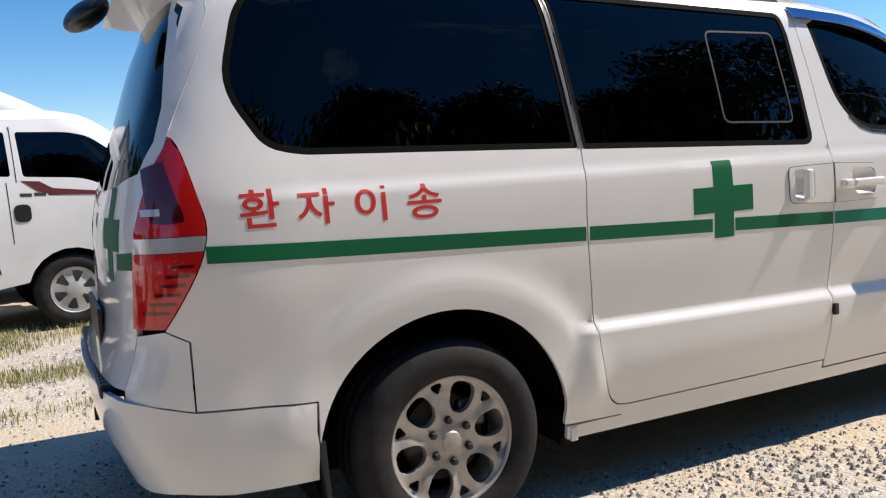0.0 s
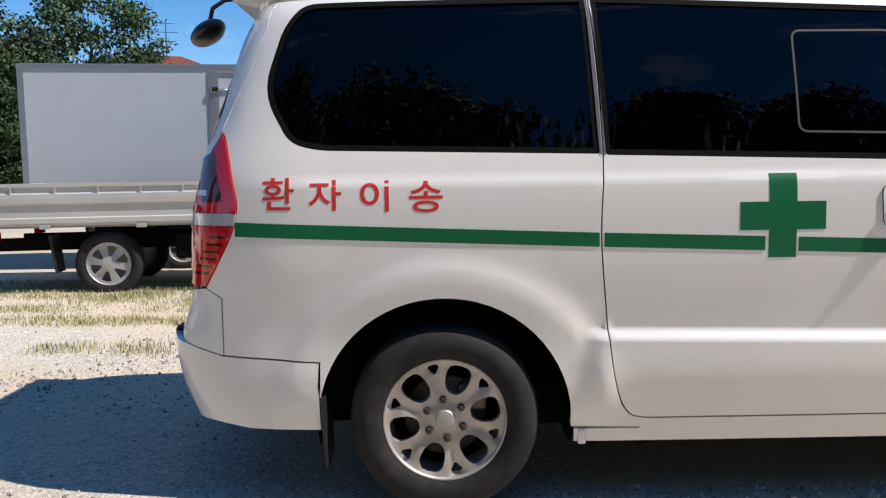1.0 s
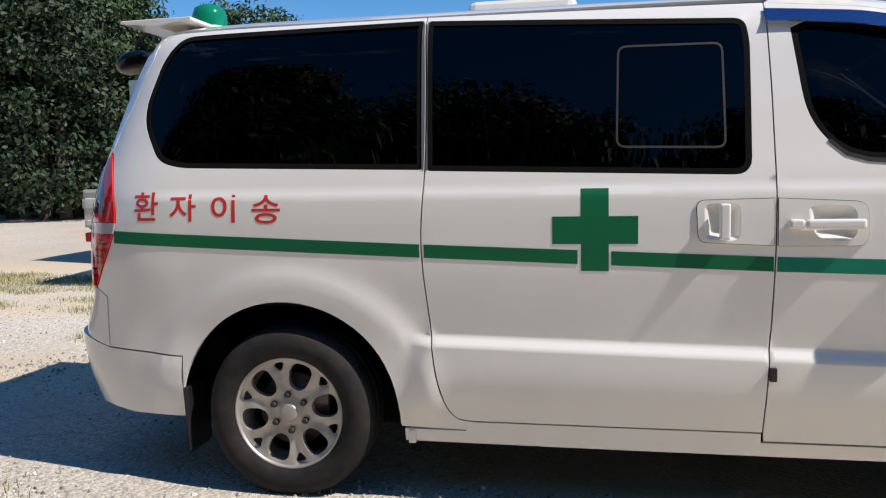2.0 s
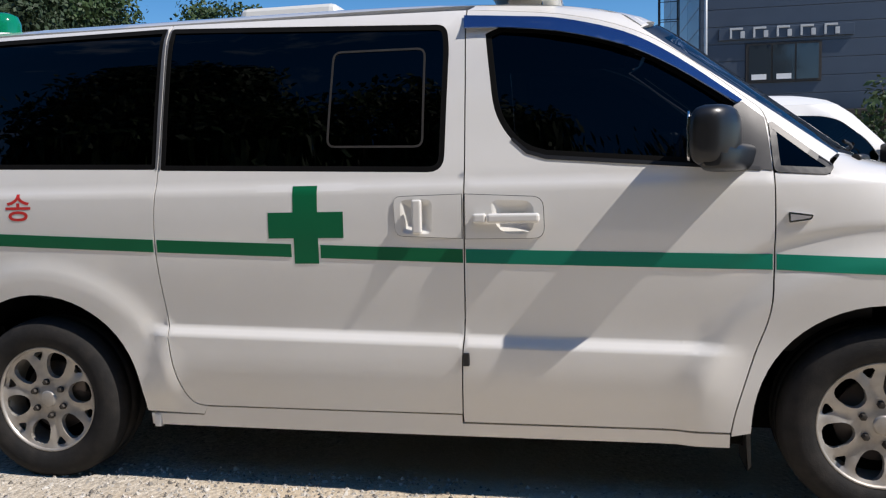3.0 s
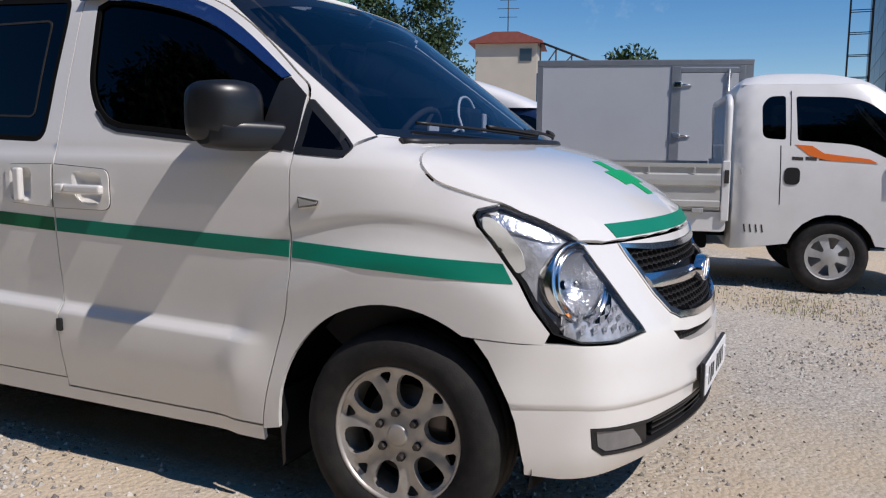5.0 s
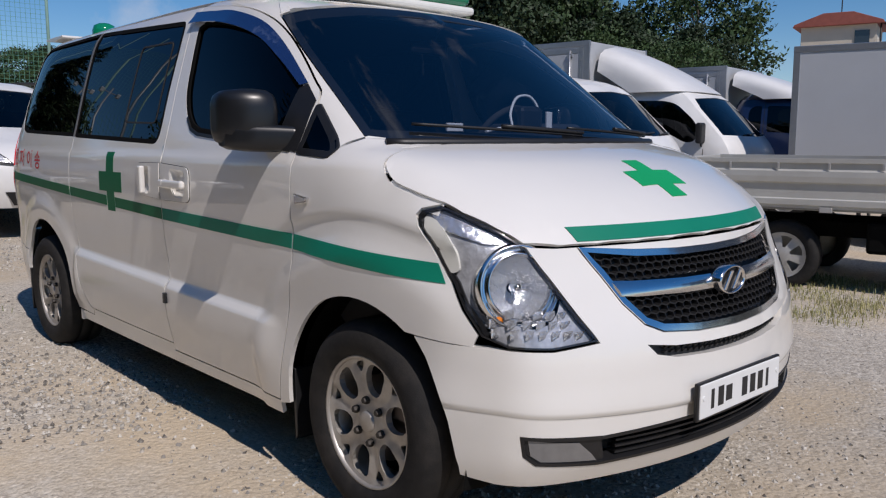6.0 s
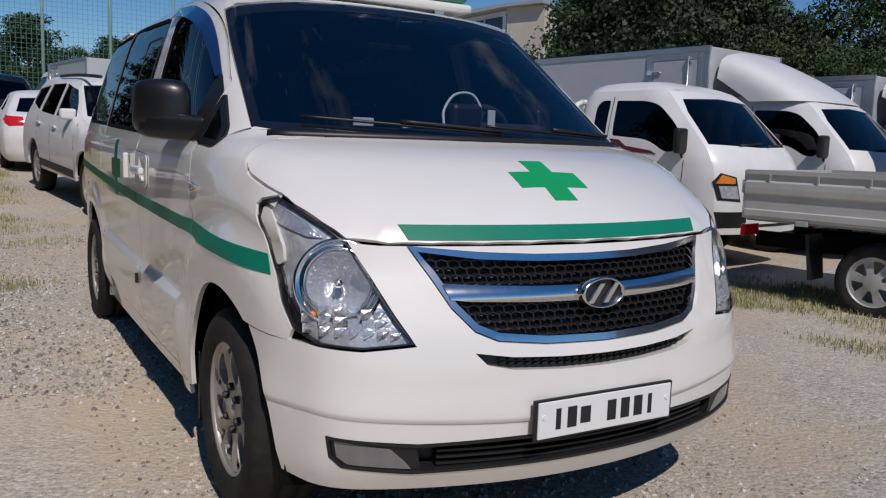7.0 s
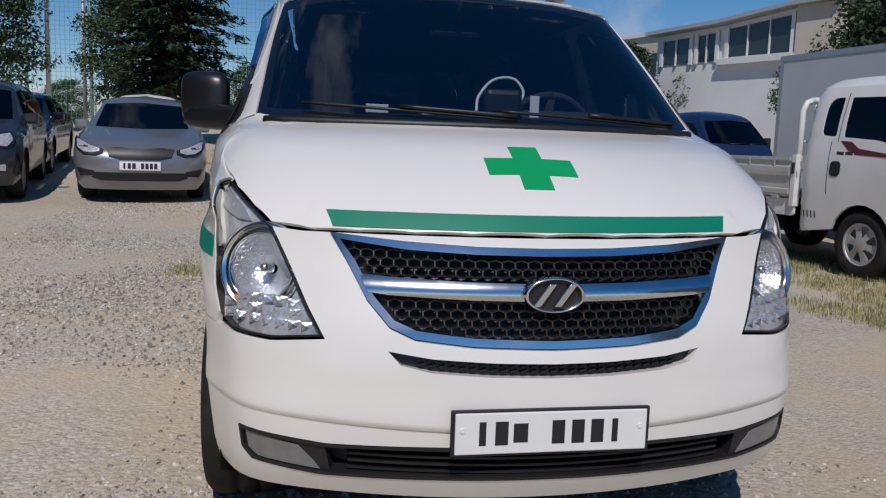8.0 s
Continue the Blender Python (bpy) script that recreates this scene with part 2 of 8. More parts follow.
def inside(p, loop):
    c = False
    x, y = p
    for i in range(len(loop)):
        x1, y1 = loop[i]
        x2, y2 = loop[i - 1]
        if (y1 > y) != (y2 > y) and x < (x2 - x1) * (y - y1) / (y2 - y1) + x1:
            c = not c
    return c


def panel(loop, fmap, holes=(), step=0.05, lift=0.0, depth=0.015, flip=False, mirror=False, extra=()):
    """A curved panel: a 2D loop with holes, filled evenly, laid on the surface fmap and given depth inwards."""
    loops = [dense(loop, step)] + [dense(h, step) for h in holes]
    pts, edges = [], []
    for lp in loops:
        o = len(pts)
        pts += [Vector(p) for p in lp]
        edges += [(o + i, o + (i + 1) % len(lp)) for i in range(len(lp))]
    nb = len(pts)
    xs, ys = [p[0] for p in loop], [p[1] for p in loop]
    nx, ny = int((max(xs) - min(xs)) / step) + 1, int((max(ys) - min(ys)) / step) + 1
    bnd = np.array([tuple(p) for p in pts])
    x_a, x_b, y_a, y_b = min(xs), max(xs), min(ys), max(ys)
    for p in extra:
        if x_a < p[0] < x_b and y_a < p[1] < y_b and inside(p, loops[0]) and not any(inside(p, h) for h in loops[1:]) and np.min((bnd[:, 0] - p[0]) ** 2 + (bnd[:, 1] - p[1]) ** 2) > 0.008 ** 2:
            pts.append(Vector(p))
    if extra:
        bnd = np.array([tuple(p) for p in pts])
    for i in range(nx + 1):
        for j in range(ny + 1):
            p = (min(xs) + (i + 0.5 * (j % 2)) * step, min(ys) + j * step)
            if np.min((bnd[:, 0] - p[0]) ** 2 + (bnd[:, 1] - p[1]) ** 2) < (0.45 * step) ** 2:
                continue
            if inside(p, loops[0]) and not any(inside(p, h) for h in loops[1:]):
                pts.append(Vector(p))
    vo, eo, fo, ov, oe, of = delaunay_2d_cdt(pts, edges, [], 0, 1e-5)
    tris = []
    for f in fo:
        c = (sum(vo[i][0] for i in f) / len(f), sum(vo[i][1] for i in f) / len(f))
        ux, uz = vo[f[1]][0] - vo[f[0]][0], vo[f[1]][1] - vo[f[0]][1]
        vx, vz = vo[f[2]][0] - vo[f[0]][0], vo[f[2]][1] - vo[f[0]][1]
        long2 = max(ux * ux + uz * uz, vx * vx + vz * vz, (ux - vx) ** 2 + (uz - vz) ** 2)
        if abs(ux * vz - uz * vx) < 0.006 * long2:  # a sliver along a straight edge
            continue
        if inside(c, loops[0]) and not any(inside(c, h) for h in loops[1:]):
            tris.append(f)
    bm = bmesh.new()
    P = [Vector(fmap(v[0], v[1])) for v in vo]
    e = 0.004
    N = []
    for v, p in zip(vo, P):
        du = Vector(fmap(v[0] + e, v[1])) - Vector(fmap(v[0] - e, v[1]))
        dv = Vector(fmap(v[0], v[1] + e)) - Vector(fmap(v[0], v[1] - e))
        n = du.cross(dv)
        N.append(n.normalized() * (-1 if flip else 1))
    sg = -1 if mirror else 1
    fixm = lambda p: Vector((p[0], sg * p[1], p[2]))
    top = [bm.verts.new(fixm(p + n * lift)) for p, n in zip(P, N)]
    used = {}
    for f in tris:
        nf = bm.faces.new([top[i] for i in f])
        nf.smooth = True
        for a, b in zip(f, list(f[1:]) + [f[0]]):
            used[(a, b)] = used.get((a, b), 0) + 1
    low = {}
    for (a, b) in list(used):
        if (b, a) not in used:
            for k in (a, b):
                if k not in low:
                    low[k] = bm.verts.new(fixm(P[k] + N[k] * (lift - depth)))
            nf = bm.faces.new((top[b], top[a], low[a], low[b]))
            nf.smooth = False
            ed = bm.edges.get((top[a], top[b]))
            ed.smooth = False
    # orient faces outwards
    f0 = max((f for f in bm.faces if f.smooth), key=lambda f: f.calc_area())
    k = top.index(f0.verts[0])
    bm.normal_update()
    if f0.normal.dot(fixm(N[k])) < 0:
        bmesh.ops.reverse_faces(bm, faces=bm.faces[:])
    for v in [v for v in bm.verts if not v.link_faces]:
        bm.verts.remove(v)
    return bm


# ---- the ambulance van: its skin as a stack of outlines ----
def table(rows, sm=3):
    zs = np.linspace(0.15, 1.945, 720)
    v = np.interp(zs, [r[0] for r in rows], [r[1] for r in rows])
    k = np.ones(2 * sm + 1) / (2 * sm + 1)
    for _ in range(3):
        v = np.convolve(np.pad(v, sm, mode="edge"), k, mode="valid")
    return lambda z: float(np.interp(z, zs, v))


w_of = table([(0.15, 0.84), (0.25, 0.885), (0.32, 0.893), (0.45, 0.902), (0.6, 0.902), (0.66, 0.906), (0.8, 0.924), (0.9, 0.934), (1.0, 0.936), (1.18, 0.921), (1.24, 0.908), (1.33, 0.882), (1.47, 0.845),
              (1.6, 0.806), (1.7, 0.775), (1.78, 0.745), (1.83, 0.712), (1.87, 0.662), (1.895, 0.60), (1.915, 0.50), (1.93, 0.36), (1.942, 0.10), (1.945, 0.02)], 4)
W_ADD = 0.018  # the centre plane lies a little off the first guess
w_of_ = w_of
w_of = lambda z: w_of_(z) + W_ADD * min(1.0, w_of_(z) / 0.4)
xf_of = table([(0.15, 2.25), (0.25, 2.355), (0.32, 2.40), (0.5, 2.412), (0.62, 2.405), (0.70, 2.385), (0.80, 2.34), (0.90, 2.295), (0.95, 2.28), (1.0, 2.245), (1.064, 2.165), (1.12, 2.075),
               (1.18, 1.955), (1.215, 1.84), (1.245, 1.70), (1.40, 1.49), (1.60, 1.222), (1.75, 1.02), (1.80, 0.93), (1.84, 0.76), (1.87, 0.55), (1.89, 0.33), (1.91, 0.0), (1.93, -0.5), (1.945, -1.1)], 3)
xr_of = table([(0.15, -2.45), (0.30, -2.55), (0.45, -2.61), (0.58, -2.635), (0.64, -2.63), (0.70, -2.605), (0.78, -2.58), (1.1, -2.565), (1.3, -2.52), (1.5, -2.45), (1.7, -2.38), (1.85, -2.31), (1.92, -2.22), (1.945, -1.6)], 3)


def fr_d(y, w):
    v = min(abs(y) / w, 1.0)
    return 0.30 * y * y + 0.75 * (1 - (1 - v ** 20) ** 0.4)


def rr_d(y, w):
    v = min(abs(y) / w, 1.0)
    return 0.07 * y * y + 0.55 * (1 - (1 - v ** 12) ** 0.42)


def solve_y(fn, d, w):
    if d <= 0:
        return 0.0
    if d >= fn(w, w):
        return w
    lo, hi = 0.0, w
    for _ in range(36):
        m = (lo + hi) / 2
        if fn(m, w) < d:
            lo = m
        else:
            hi = m
    return (lo + hi) / 2


def sstep(t):
    t = max(0.0, min(1.0, t))
    return t * t * (3 - 2 * t)


def relief(x, z):
    """Pressed shapes of the side: the lower step, the wheel blisters, the shoulder."""
    b = 0.0
    end = sstep((x + 1.12) / 0.10) * sstep((1.16 - x) / 0.22)
    zc = 0.621 - 0.020 * x
    b += 0.032 * end * max(0.0, min(1.0, (zc + 0.020 - z) / 0.040)) * sstep((z - 0.28) / 0.28)
    rr = math.hypot((x + 1.6) * 0.90, (z - 0.36) * 1.0)
    b += 0.020 * sstep((0.585 - rr) / 0.10) * sstep((z - 0.30) / 0.10)
    rf = math.hypot((x - 1.6) * 0.84, (z - 0.33) * 0.95)
    b += 0.024 * sstep((0.60 - rf) / 0.09) * sstep((2.15 - x) / 0.2)
    re = math.hypot((x - 1.57) * 0.80, z - 0.33)
    b -= 0.010 * sstep((0.700 - re) / 0.028) * sstep((re - 0.59) / 0.09) * sstep((z - 0.55) / 0.2) * sstep((2.10 - x) / 0.2) * sstep((x - 1.0) / 0.25)
    b += 0.009 * max(0.0, min(1.0, (1.207 - z) / 0.034)) * sstep((z - 0.95) / 0.18) * sstep((x + 2.3) / 0.3) * sstep((1.75 - x) / 0.3)
    return b


def side_y(x, z):
    w = w_of(z) * (1 - (0.010 if x > 0 else 0.034) * min(1.0, (x / 2.0) ** 2))
    return min(solve_y(fr_d, xf_of(z) - x, w), solve_y(rr_d, x - xr_of(z), w))


def S(x, z):
    """The right flank at x, z."""
    y = side_y(x, z)
    return (x, -y - relief(x, z) * (sstep((y - 0.80) / 0.1) if abs(x) > 1.5 else 1.0), z)


TABS = {}


def outline(z, rear):
    key = (round(z, 4), rear)
    if key not in TABS:
        fn, w = (rr_d if rear else fr_d), w_of(z) * (0.966 if rear else 0.990)
        ys = np.concatenate([np.linspace(0, 0.8 * w, 20), np.linspace(0.81 * w, 0.97 * w, 20), w * (1 - 0.03 * np.linspace(0.97, 0, 24) ** 2)])
        xs = np.array([fn(y, w) for y in ys])
        ys, xs = np.append(ys, w), np.append(xs, xs[-1] + 1.5)
        s = np.concatenate([[0], np.cumsum(np.hypot(np.diff(xs), np.diff(ys)))])
        TABS[key] = (s, xs, ys)
    return TABS[key]


def end_map(rear):
    def f(s, z):
        t = outline(z, rear)
        d, y = float(np.interp(abs(s), t[0], t[1])), float(np.interp(abs(s), t[0], t[2]))
        x = xr_of(z) + d if rear else xf_of(z) - d
        y += relief(x, z) * sstep((y - 0.80) / 0.1)
        return (x, math.copysign(y, s), z)
    return f


FM, RM = end_map(False), end_map(True)


def fy(y, z, rear=False):
    t = outline(z, rear)
    y += math.copysign(0.022 * min(1.0, abs(y) / 0.4), y) if not rear else 0.0
    return (math.copysign(float(np.interp(abs(y), t[2], t[0])), y), z)


def fx(x, z, rear=False):
    """The flank point x, z on the right, as (s, z)."""
    t = outline(z, rear)
    d = (x - xr_of(z)) if rear else (xf_of(z) - x)
    return (-float(np.interp(d, t[1], t[0])), z)


def TOP(x, y, lo=0.9, hi=1.944):
    """Height of the upper skin over x, y."""
    def inn(z):
        w = w_of(z) * (1 - (0.010 if x > 0 else 0.034) * min(1.0, (x / 2.0) ** 2))
        return abs(y) < w and xf_of(z) - x > fr_d(y, w) and x - xr_of(z) > rr_d(y, w)
    for _ in range(34):
        m = (lo + hi) / 2
        if inn(m):
            lo = m
        else:
            hi = m
    return (x, y, lo)


van = thing("ambulance_van", "white patient transport van with green stripes and crosses, parked on gravel", "van")
G = 0.0025  # half a panel gap

SD_L = smooth_line([(-1.062, 1.862), (-1.045, 1.60), (-1.038, 1.27), (-1.050, 0.99), (-1.026, 0.70), (-1.006, 0.52), (-0.975, 0.40), (-0.935, 0.345), (-0.88, 0.333)], 5)
SD_R = [(0.150, 0.333), (0.160, 0.55), (0.170, 0.72), (0.176, 0.96), (0.178, 1.24), (0.174, 1.55), (0.166, 1.845)]
FD_R = smooth_line([(1.100, 0.30), (1.118, 0.392), (1.172, 0.577), (1.222, 0.734), (1.234, 0.928), (1.233, 1.205)], 5)
FD_TOP = smooth_line([(1.233, 1.205), (1.222, 1.395), (1.150, 1.475), (0.935, 1.645), (0.755, 1.742), (0.52, 1.805), (0.166, 1.845)], 5)
ARCH_R = [(-1.6 + 0.447 * math.cos(a) * (1.0), 0.335 + 0.442 * math.sin(a)) for a in [radians(d) for d in range(-3, 171, 6)]]
ARCH_F = [(1.59 + 0.420 * math.cos(a), 0.325 + 0.430 * math.sin(a)) for a in [radians(d) for d in range(182, -6, -6)]]
QWIN = rounded([(-1.070, 1.845), (-2.09, 1.838, 0.10), (-2.160, 1.75, 0.10), (-2.232, 1.51, 0.10), (-2.13, 1.325, 0.10), (-2.03, 1.298, 0.08), (-1.048, 1.272)], 0.015, 5)
SWIN = rounded([(-1.052, 1.842), (0.095, 1.785, 0.05), (0.108, 1.70, 0.05), (0.101, 1.234, 0.06), (-1.030, 1.268)], 0.015, 5)
FWIN = smooth_line([(0.245, 1.74), (0.262, 1.60), (0.284, 1.459), (0.331, 1.366), (0.397, 1.308), (0.470, 1.283)], 4)[:-1] + [(0.47, 1.283), (1.155, 1.226), (1.185, 1.24), (1.18, 1.37)] + smooth_line([(1.135, 1.438), (0.928, 1.580), (0.748, 1.678), (0.522, 1.740), (0.30, 1.765)], 4)
QGL = rounded([(1.240, 1.212), (1.236, 1.378), (1.425, 1.222), (1.405, 1.200)], 0.012)
BSEAM_R = [(-2.040, 0.552), (-2.389, 0.573)]
TAIL_F = smooth_line([(-2.452, 0.815), (-2.405, 0.89), (-2.345, 1.0), (-2.318, 1.10), (-2.335, 1.20), (-2.368, 1.345), (-2.40, 1.376)], 4)
HEAD_REAR = [(2.075, 0.705), (2.024, 0.775), (1.982, 0.850), (1.900, 0.955), (1.858, 1.005), (1.841, 1.036), (1.852, 1.053)]
HOODSIDE = smooth_line([(1.620, 1.243), (1.644, 1.195), (1.680, 1.152), (1.730, 1.118), (1.815, 1.092), (1.905, 1.068)], 4)


def shrink(loop, g):
    """Draws a loop in by g, to leave a gap."""
    n = len(loop)
    area = sum(loop[i - 1][0] * loop[i][1] - loop[i][0] * loop[i - 1][1] for i in range(n))
    sg = 1 if area > 0 else -1
    out = []
    for i in range(n):
        a, b, c = Vector(loop[i - 1]), Vector(loop[i]), Vector(loop[(i + 1) % n])
        e1, e2 = (b - a), (c - b)
        if e1.length < 1e-6 or e2.length < 1e-6:
            out.append(tuple(b))
            continue
        n1, n2 = Vector((-e1.y, e1.x)).normalized(), Vector((-e2.y, e2.x)).normalized()
        h = (n1 + n2)
        h = h / max(h.length_squared / 2, 0.6)
        out.append(tuple(b + h * g * sg))
    return out


def strip_top(x):
    return float(np.interp(x, [-2.40, -1.05, 0.175, 1.246, 1.96], [1.0547, 1.0, 0.9555, 0.9300, 0.8985]))


def strip_h(x):
    return float(np.interp(x, [-1.0, 0.2, 1.9], [0.049, 0.050, 0.055]))


QUARTER = ([(-1.062, 1.862)] + SD_L[1:] + [(-0.88, 0.333), (-0.90, 0.295), (-1.150, 0.300)] + [p for p in ARCH_R if p[1] > 0.31 and p[0] > -2.04] + [(-2.042, 0.42), (-2.040, 0.552), (-2.389, 0.573), (-2.388, 0.78)]
           + TAIL_F + [(-2.392, 1.45), (-2.362, 1.60), (-2.325, 1.75), (-2.285, 1.862)])
SLIDE = SD_L + SD_R
FRONTDOOR = [(0.150, 0.333), (0.152, 0.300), (1.100, 0.300)] + FD_R[1:] + FD_TOP[1:] + SD_R[::-1][1:-1]
FENDER = FD_R[::-1] + [(1.10, 0.285), (1.168, 0.30)] + [p for p in ARCH_F if p[0] < 1.93 and p[1] > 0.32 and (p[1] > 0.66 or p[0] < 1.6)] + [(1.862, 0.6790), (2.06, 0.6695)] + HEAD_REAR + HOODSIDE[::-1] + [(1.588, 1.252), (1.47, 1.262), (1.43, 1.232), (1.41, 1.196), (1.24, 1.206)]
_wsr = [(-0.772, 1.262), (-0.7525, 1.40), (-0.7225, 1.60), (-0.6905, 1.738), (-0.66, 1.752)]
_ap = [(1.245, 1.208), (1.41, 1.199), (1.432, 1.234), (1.472, 1.265)]
APILLAR = [fx(x, z) for x, z in _ap] + [fx(1.53, 1.256)] + [fy(y - 0.0015, z) for y, z in _wsr] + [fx(0.60, 1.842), fx(0.166, 1.868)] + [fx(x, z) for x, z in FD_TOP[::-1][:-1]]
SILL = [(-1.14, 0.294), (-0.905, 0.294), (-0.885, 0.3305), (0.148, 0.3305), (0.148, 0.296), (1.10, 0.296), (1.10, 0.24), (-1.14, 0.24)]

CREASE = [(i * 0.014, 0.621 - 0.020 * i * 0.014 + d) for i in range(-82, 86) for d in (-0.036, -0.0265, -0.0195, -0.007, 0.007, 0.0195, 0.0265, 0.036)]
CREASE += [(i * 0.025, 1.1905 + k * 0.0165) for i in range(-94, 68) for k in (-2, -1, 0, 1, 2)]
CREASE += [(i * 0.022, strip_top(i * 0.022) + d) for i in range(-107, 88) for d in (0.007, -0.011, -0.029, -0.046, -0.063)]
CREASE += [(-2.25 + i * 0.025, 1.085 + k * 0.026) for i in range(27) for k in range(4)]
CREASE += [(-0.60 + i * 0.025, 0.90 + k * 0.025) for i in range(15) for k in range(13)]
CREASE += [(-1.6 + r / 0.90 * math.cos(radians(a)), 0.36 + r * math.sin(radians(a))) for a in range(-4, 185, 3) for r in (0.475, 0.505, 0.53, 0.555, 0.59)]
CREASE += [(1.6 + r / 0.84 * math.cos(radians(a)), 0.33 + r / 0.95 * math.sin(radians(a))) for a in range(-4, 185, 3) for r in (0.50, 0.525, 0.55, 0.575, 0.605)]
CREASE += [(1.57 + r / 0.80 * math.cos(radians(a)), 0.33 + r * math.sin(radians(a))) for a in range(30, 152, 2) for r in (0.585, 0.62, 0.655, 0.674, 0.687, 0.700, 0.715)]
DISH_R = rounded([(-0.058, 1.138), (0.062, 1.138), (0.062, 1.012), (-0.055, 1.012)], 0.028)
DISH_F = rounded([(0.268, 1.132, .04), (0.428, 1.126, .04), (0.430, 1.008, .05), (0.300, 1.012, .05)], 0.04)


def ring_strip(loop, wd, lift, mir, out=0.0):
    """A flat band along the inside of a closed line of the flank."""
    bm = bmesh.new()
    rows = []
    for lp, dy in ((shrink(loop, -out), lift - 0.008), (shrink(loop, -out), lift), (shrink(loop, wd), lift), (shrink(loop, wd), lift - 0.008)):
        row = []
        for x, z in lp:
            p = S(x, z)
            row.append(bm.verts.new((p[0], (p[1] - dy) * (-1 if mir else 1), p[2])))
        rows.append(row)
    n = len(loop)
    for a, b in zip(rows, rows[1:]):
        for i in range(n):
            bm.faces.new((a[i], a[(i + 1) % n], b[(i + 1) % n], b[i]))
    bmesh.ops.recalc_face_normals(bm, faces=bm.faces[:])
    return bm


for mir in (False, True):
    def sp(name, loop, holes=(), material=M_WHITE, step=0.045, label="", lift=0.0, depth=0.016, parent=van, gap=G):
        lp = shrink(loop, gap) if gap else loop
        ex = CREASE if material is M_WHITE and name != "sill" else ()
        return part(name, panel(lp, S, [shrink(h, -0.001) for h in holes], step, lift, depth, False, mir, ex), material, parent, label)
    sp("rear_quarter_panel", QUARTER, [QWIN])
    sdoor = sp("sliding_door", SLIDE, [SWIN, DISH_R])
    fdoor = sp("front_door", FRONTDOOR, [FWIN, DISH_F])
    fend = sp("front_fender", FENDER)
    pil = part("windscreen_pillar", panel(shrink(APILLAR, G), FM, [[fx(x, z) for x, z in shrink(QGL, -0.001)]], 0.04, 0.0, 0.016, False, mir), M_WHITE, van)
    sp("sill", SILL, (), M_WHITE, 0.06, "", -0.003)
    sp("quarter_window", QWIN, (), G_TINT, 0.07, "black tinted quarter window", -0.004, 0.006, van, 0.0)
    sp("window", SWIN, (), G_TINT, 0.07, "black tinted fixed window", -0.004, 0.006, sdoor, 0.0)
    sp("window", FWIN, (), G_SIDE, 0.06, "dark tinted door window", -0.010, 0.005, fdoor, 0.0)
    sp("corner_window", QGL, (), G_SIDE, 0.05, "small black corner window", 0.003, 0.006, pil, 0.0)
    part("corner_window_back", panel(shrink(QGL, 0.002), S, (), 0.05, -0.0005, 0.004, False, mir), M_UNDER, pil)
    # rubber seals round the openings
    for par, lp, wd in ((van, QWIN, 0.020), (sdoor, SWIN, 0.020), (fdoor, FWIN, 0.020), (pil, QGL, 0.016)):
        part("window_seal", ring_strip(dense(lp, 0.04), wd, 0.005 if par is pil else -0.001, mir, 0.006 if par is pil else 0.0), M_BLACK if par is pil else M_UNDER, par)
    # sliding pane frame
    ins = rounded([(-0.345, 1.705), (0.020, 1.702), (0.022, 1.326), (-0.352, 1.336)], 0.035, 4)
    part("sliding_pane_frame", panel(ins, S, [shrink(ins, 0.0075)], 0.07, -0.0015, 0.006, False, mir), M_DARKSTEEL, sdoor)
    dv = [p for p in SD_L if 1.262 < p[1] < 1.85]
    part("window_divider", panel([(-1.0725, 1.845)] + [(x - 0.004, z) for x, z in dv] + [(-1.0495, 1.272)], S, (), 0.05, 0.0025, 0.006, False, mir), M_DIVIDER, van)
    part("window_divider", panel([(x + 0.004, z) for x, z in dv] + [(-1.028, 1.268), (-1.050, 1.842)], S, (), 0.05, 0.0025, 0.006, False, mir), M_DIVIDER, sdoor)
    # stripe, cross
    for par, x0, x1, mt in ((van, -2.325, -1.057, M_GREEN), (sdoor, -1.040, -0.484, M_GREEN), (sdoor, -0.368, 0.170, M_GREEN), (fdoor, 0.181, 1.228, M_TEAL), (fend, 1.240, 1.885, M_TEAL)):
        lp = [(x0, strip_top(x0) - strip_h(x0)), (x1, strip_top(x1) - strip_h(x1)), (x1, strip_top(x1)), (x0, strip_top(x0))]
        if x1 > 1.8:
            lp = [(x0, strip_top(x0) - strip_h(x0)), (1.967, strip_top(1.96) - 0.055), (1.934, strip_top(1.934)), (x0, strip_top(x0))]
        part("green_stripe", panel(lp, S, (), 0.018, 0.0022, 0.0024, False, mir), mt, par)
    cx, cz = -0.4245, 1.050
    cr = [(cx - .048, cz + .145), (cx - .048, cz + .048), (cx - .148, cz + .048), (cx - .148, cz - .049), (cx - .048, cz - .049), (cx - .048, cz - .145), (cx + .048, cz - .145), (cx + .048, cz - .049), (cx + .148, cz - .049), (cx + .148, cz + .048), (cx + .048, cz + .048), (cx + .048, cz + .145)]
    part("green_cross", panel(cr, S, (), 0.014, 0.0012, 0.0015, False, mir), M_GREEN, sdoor)

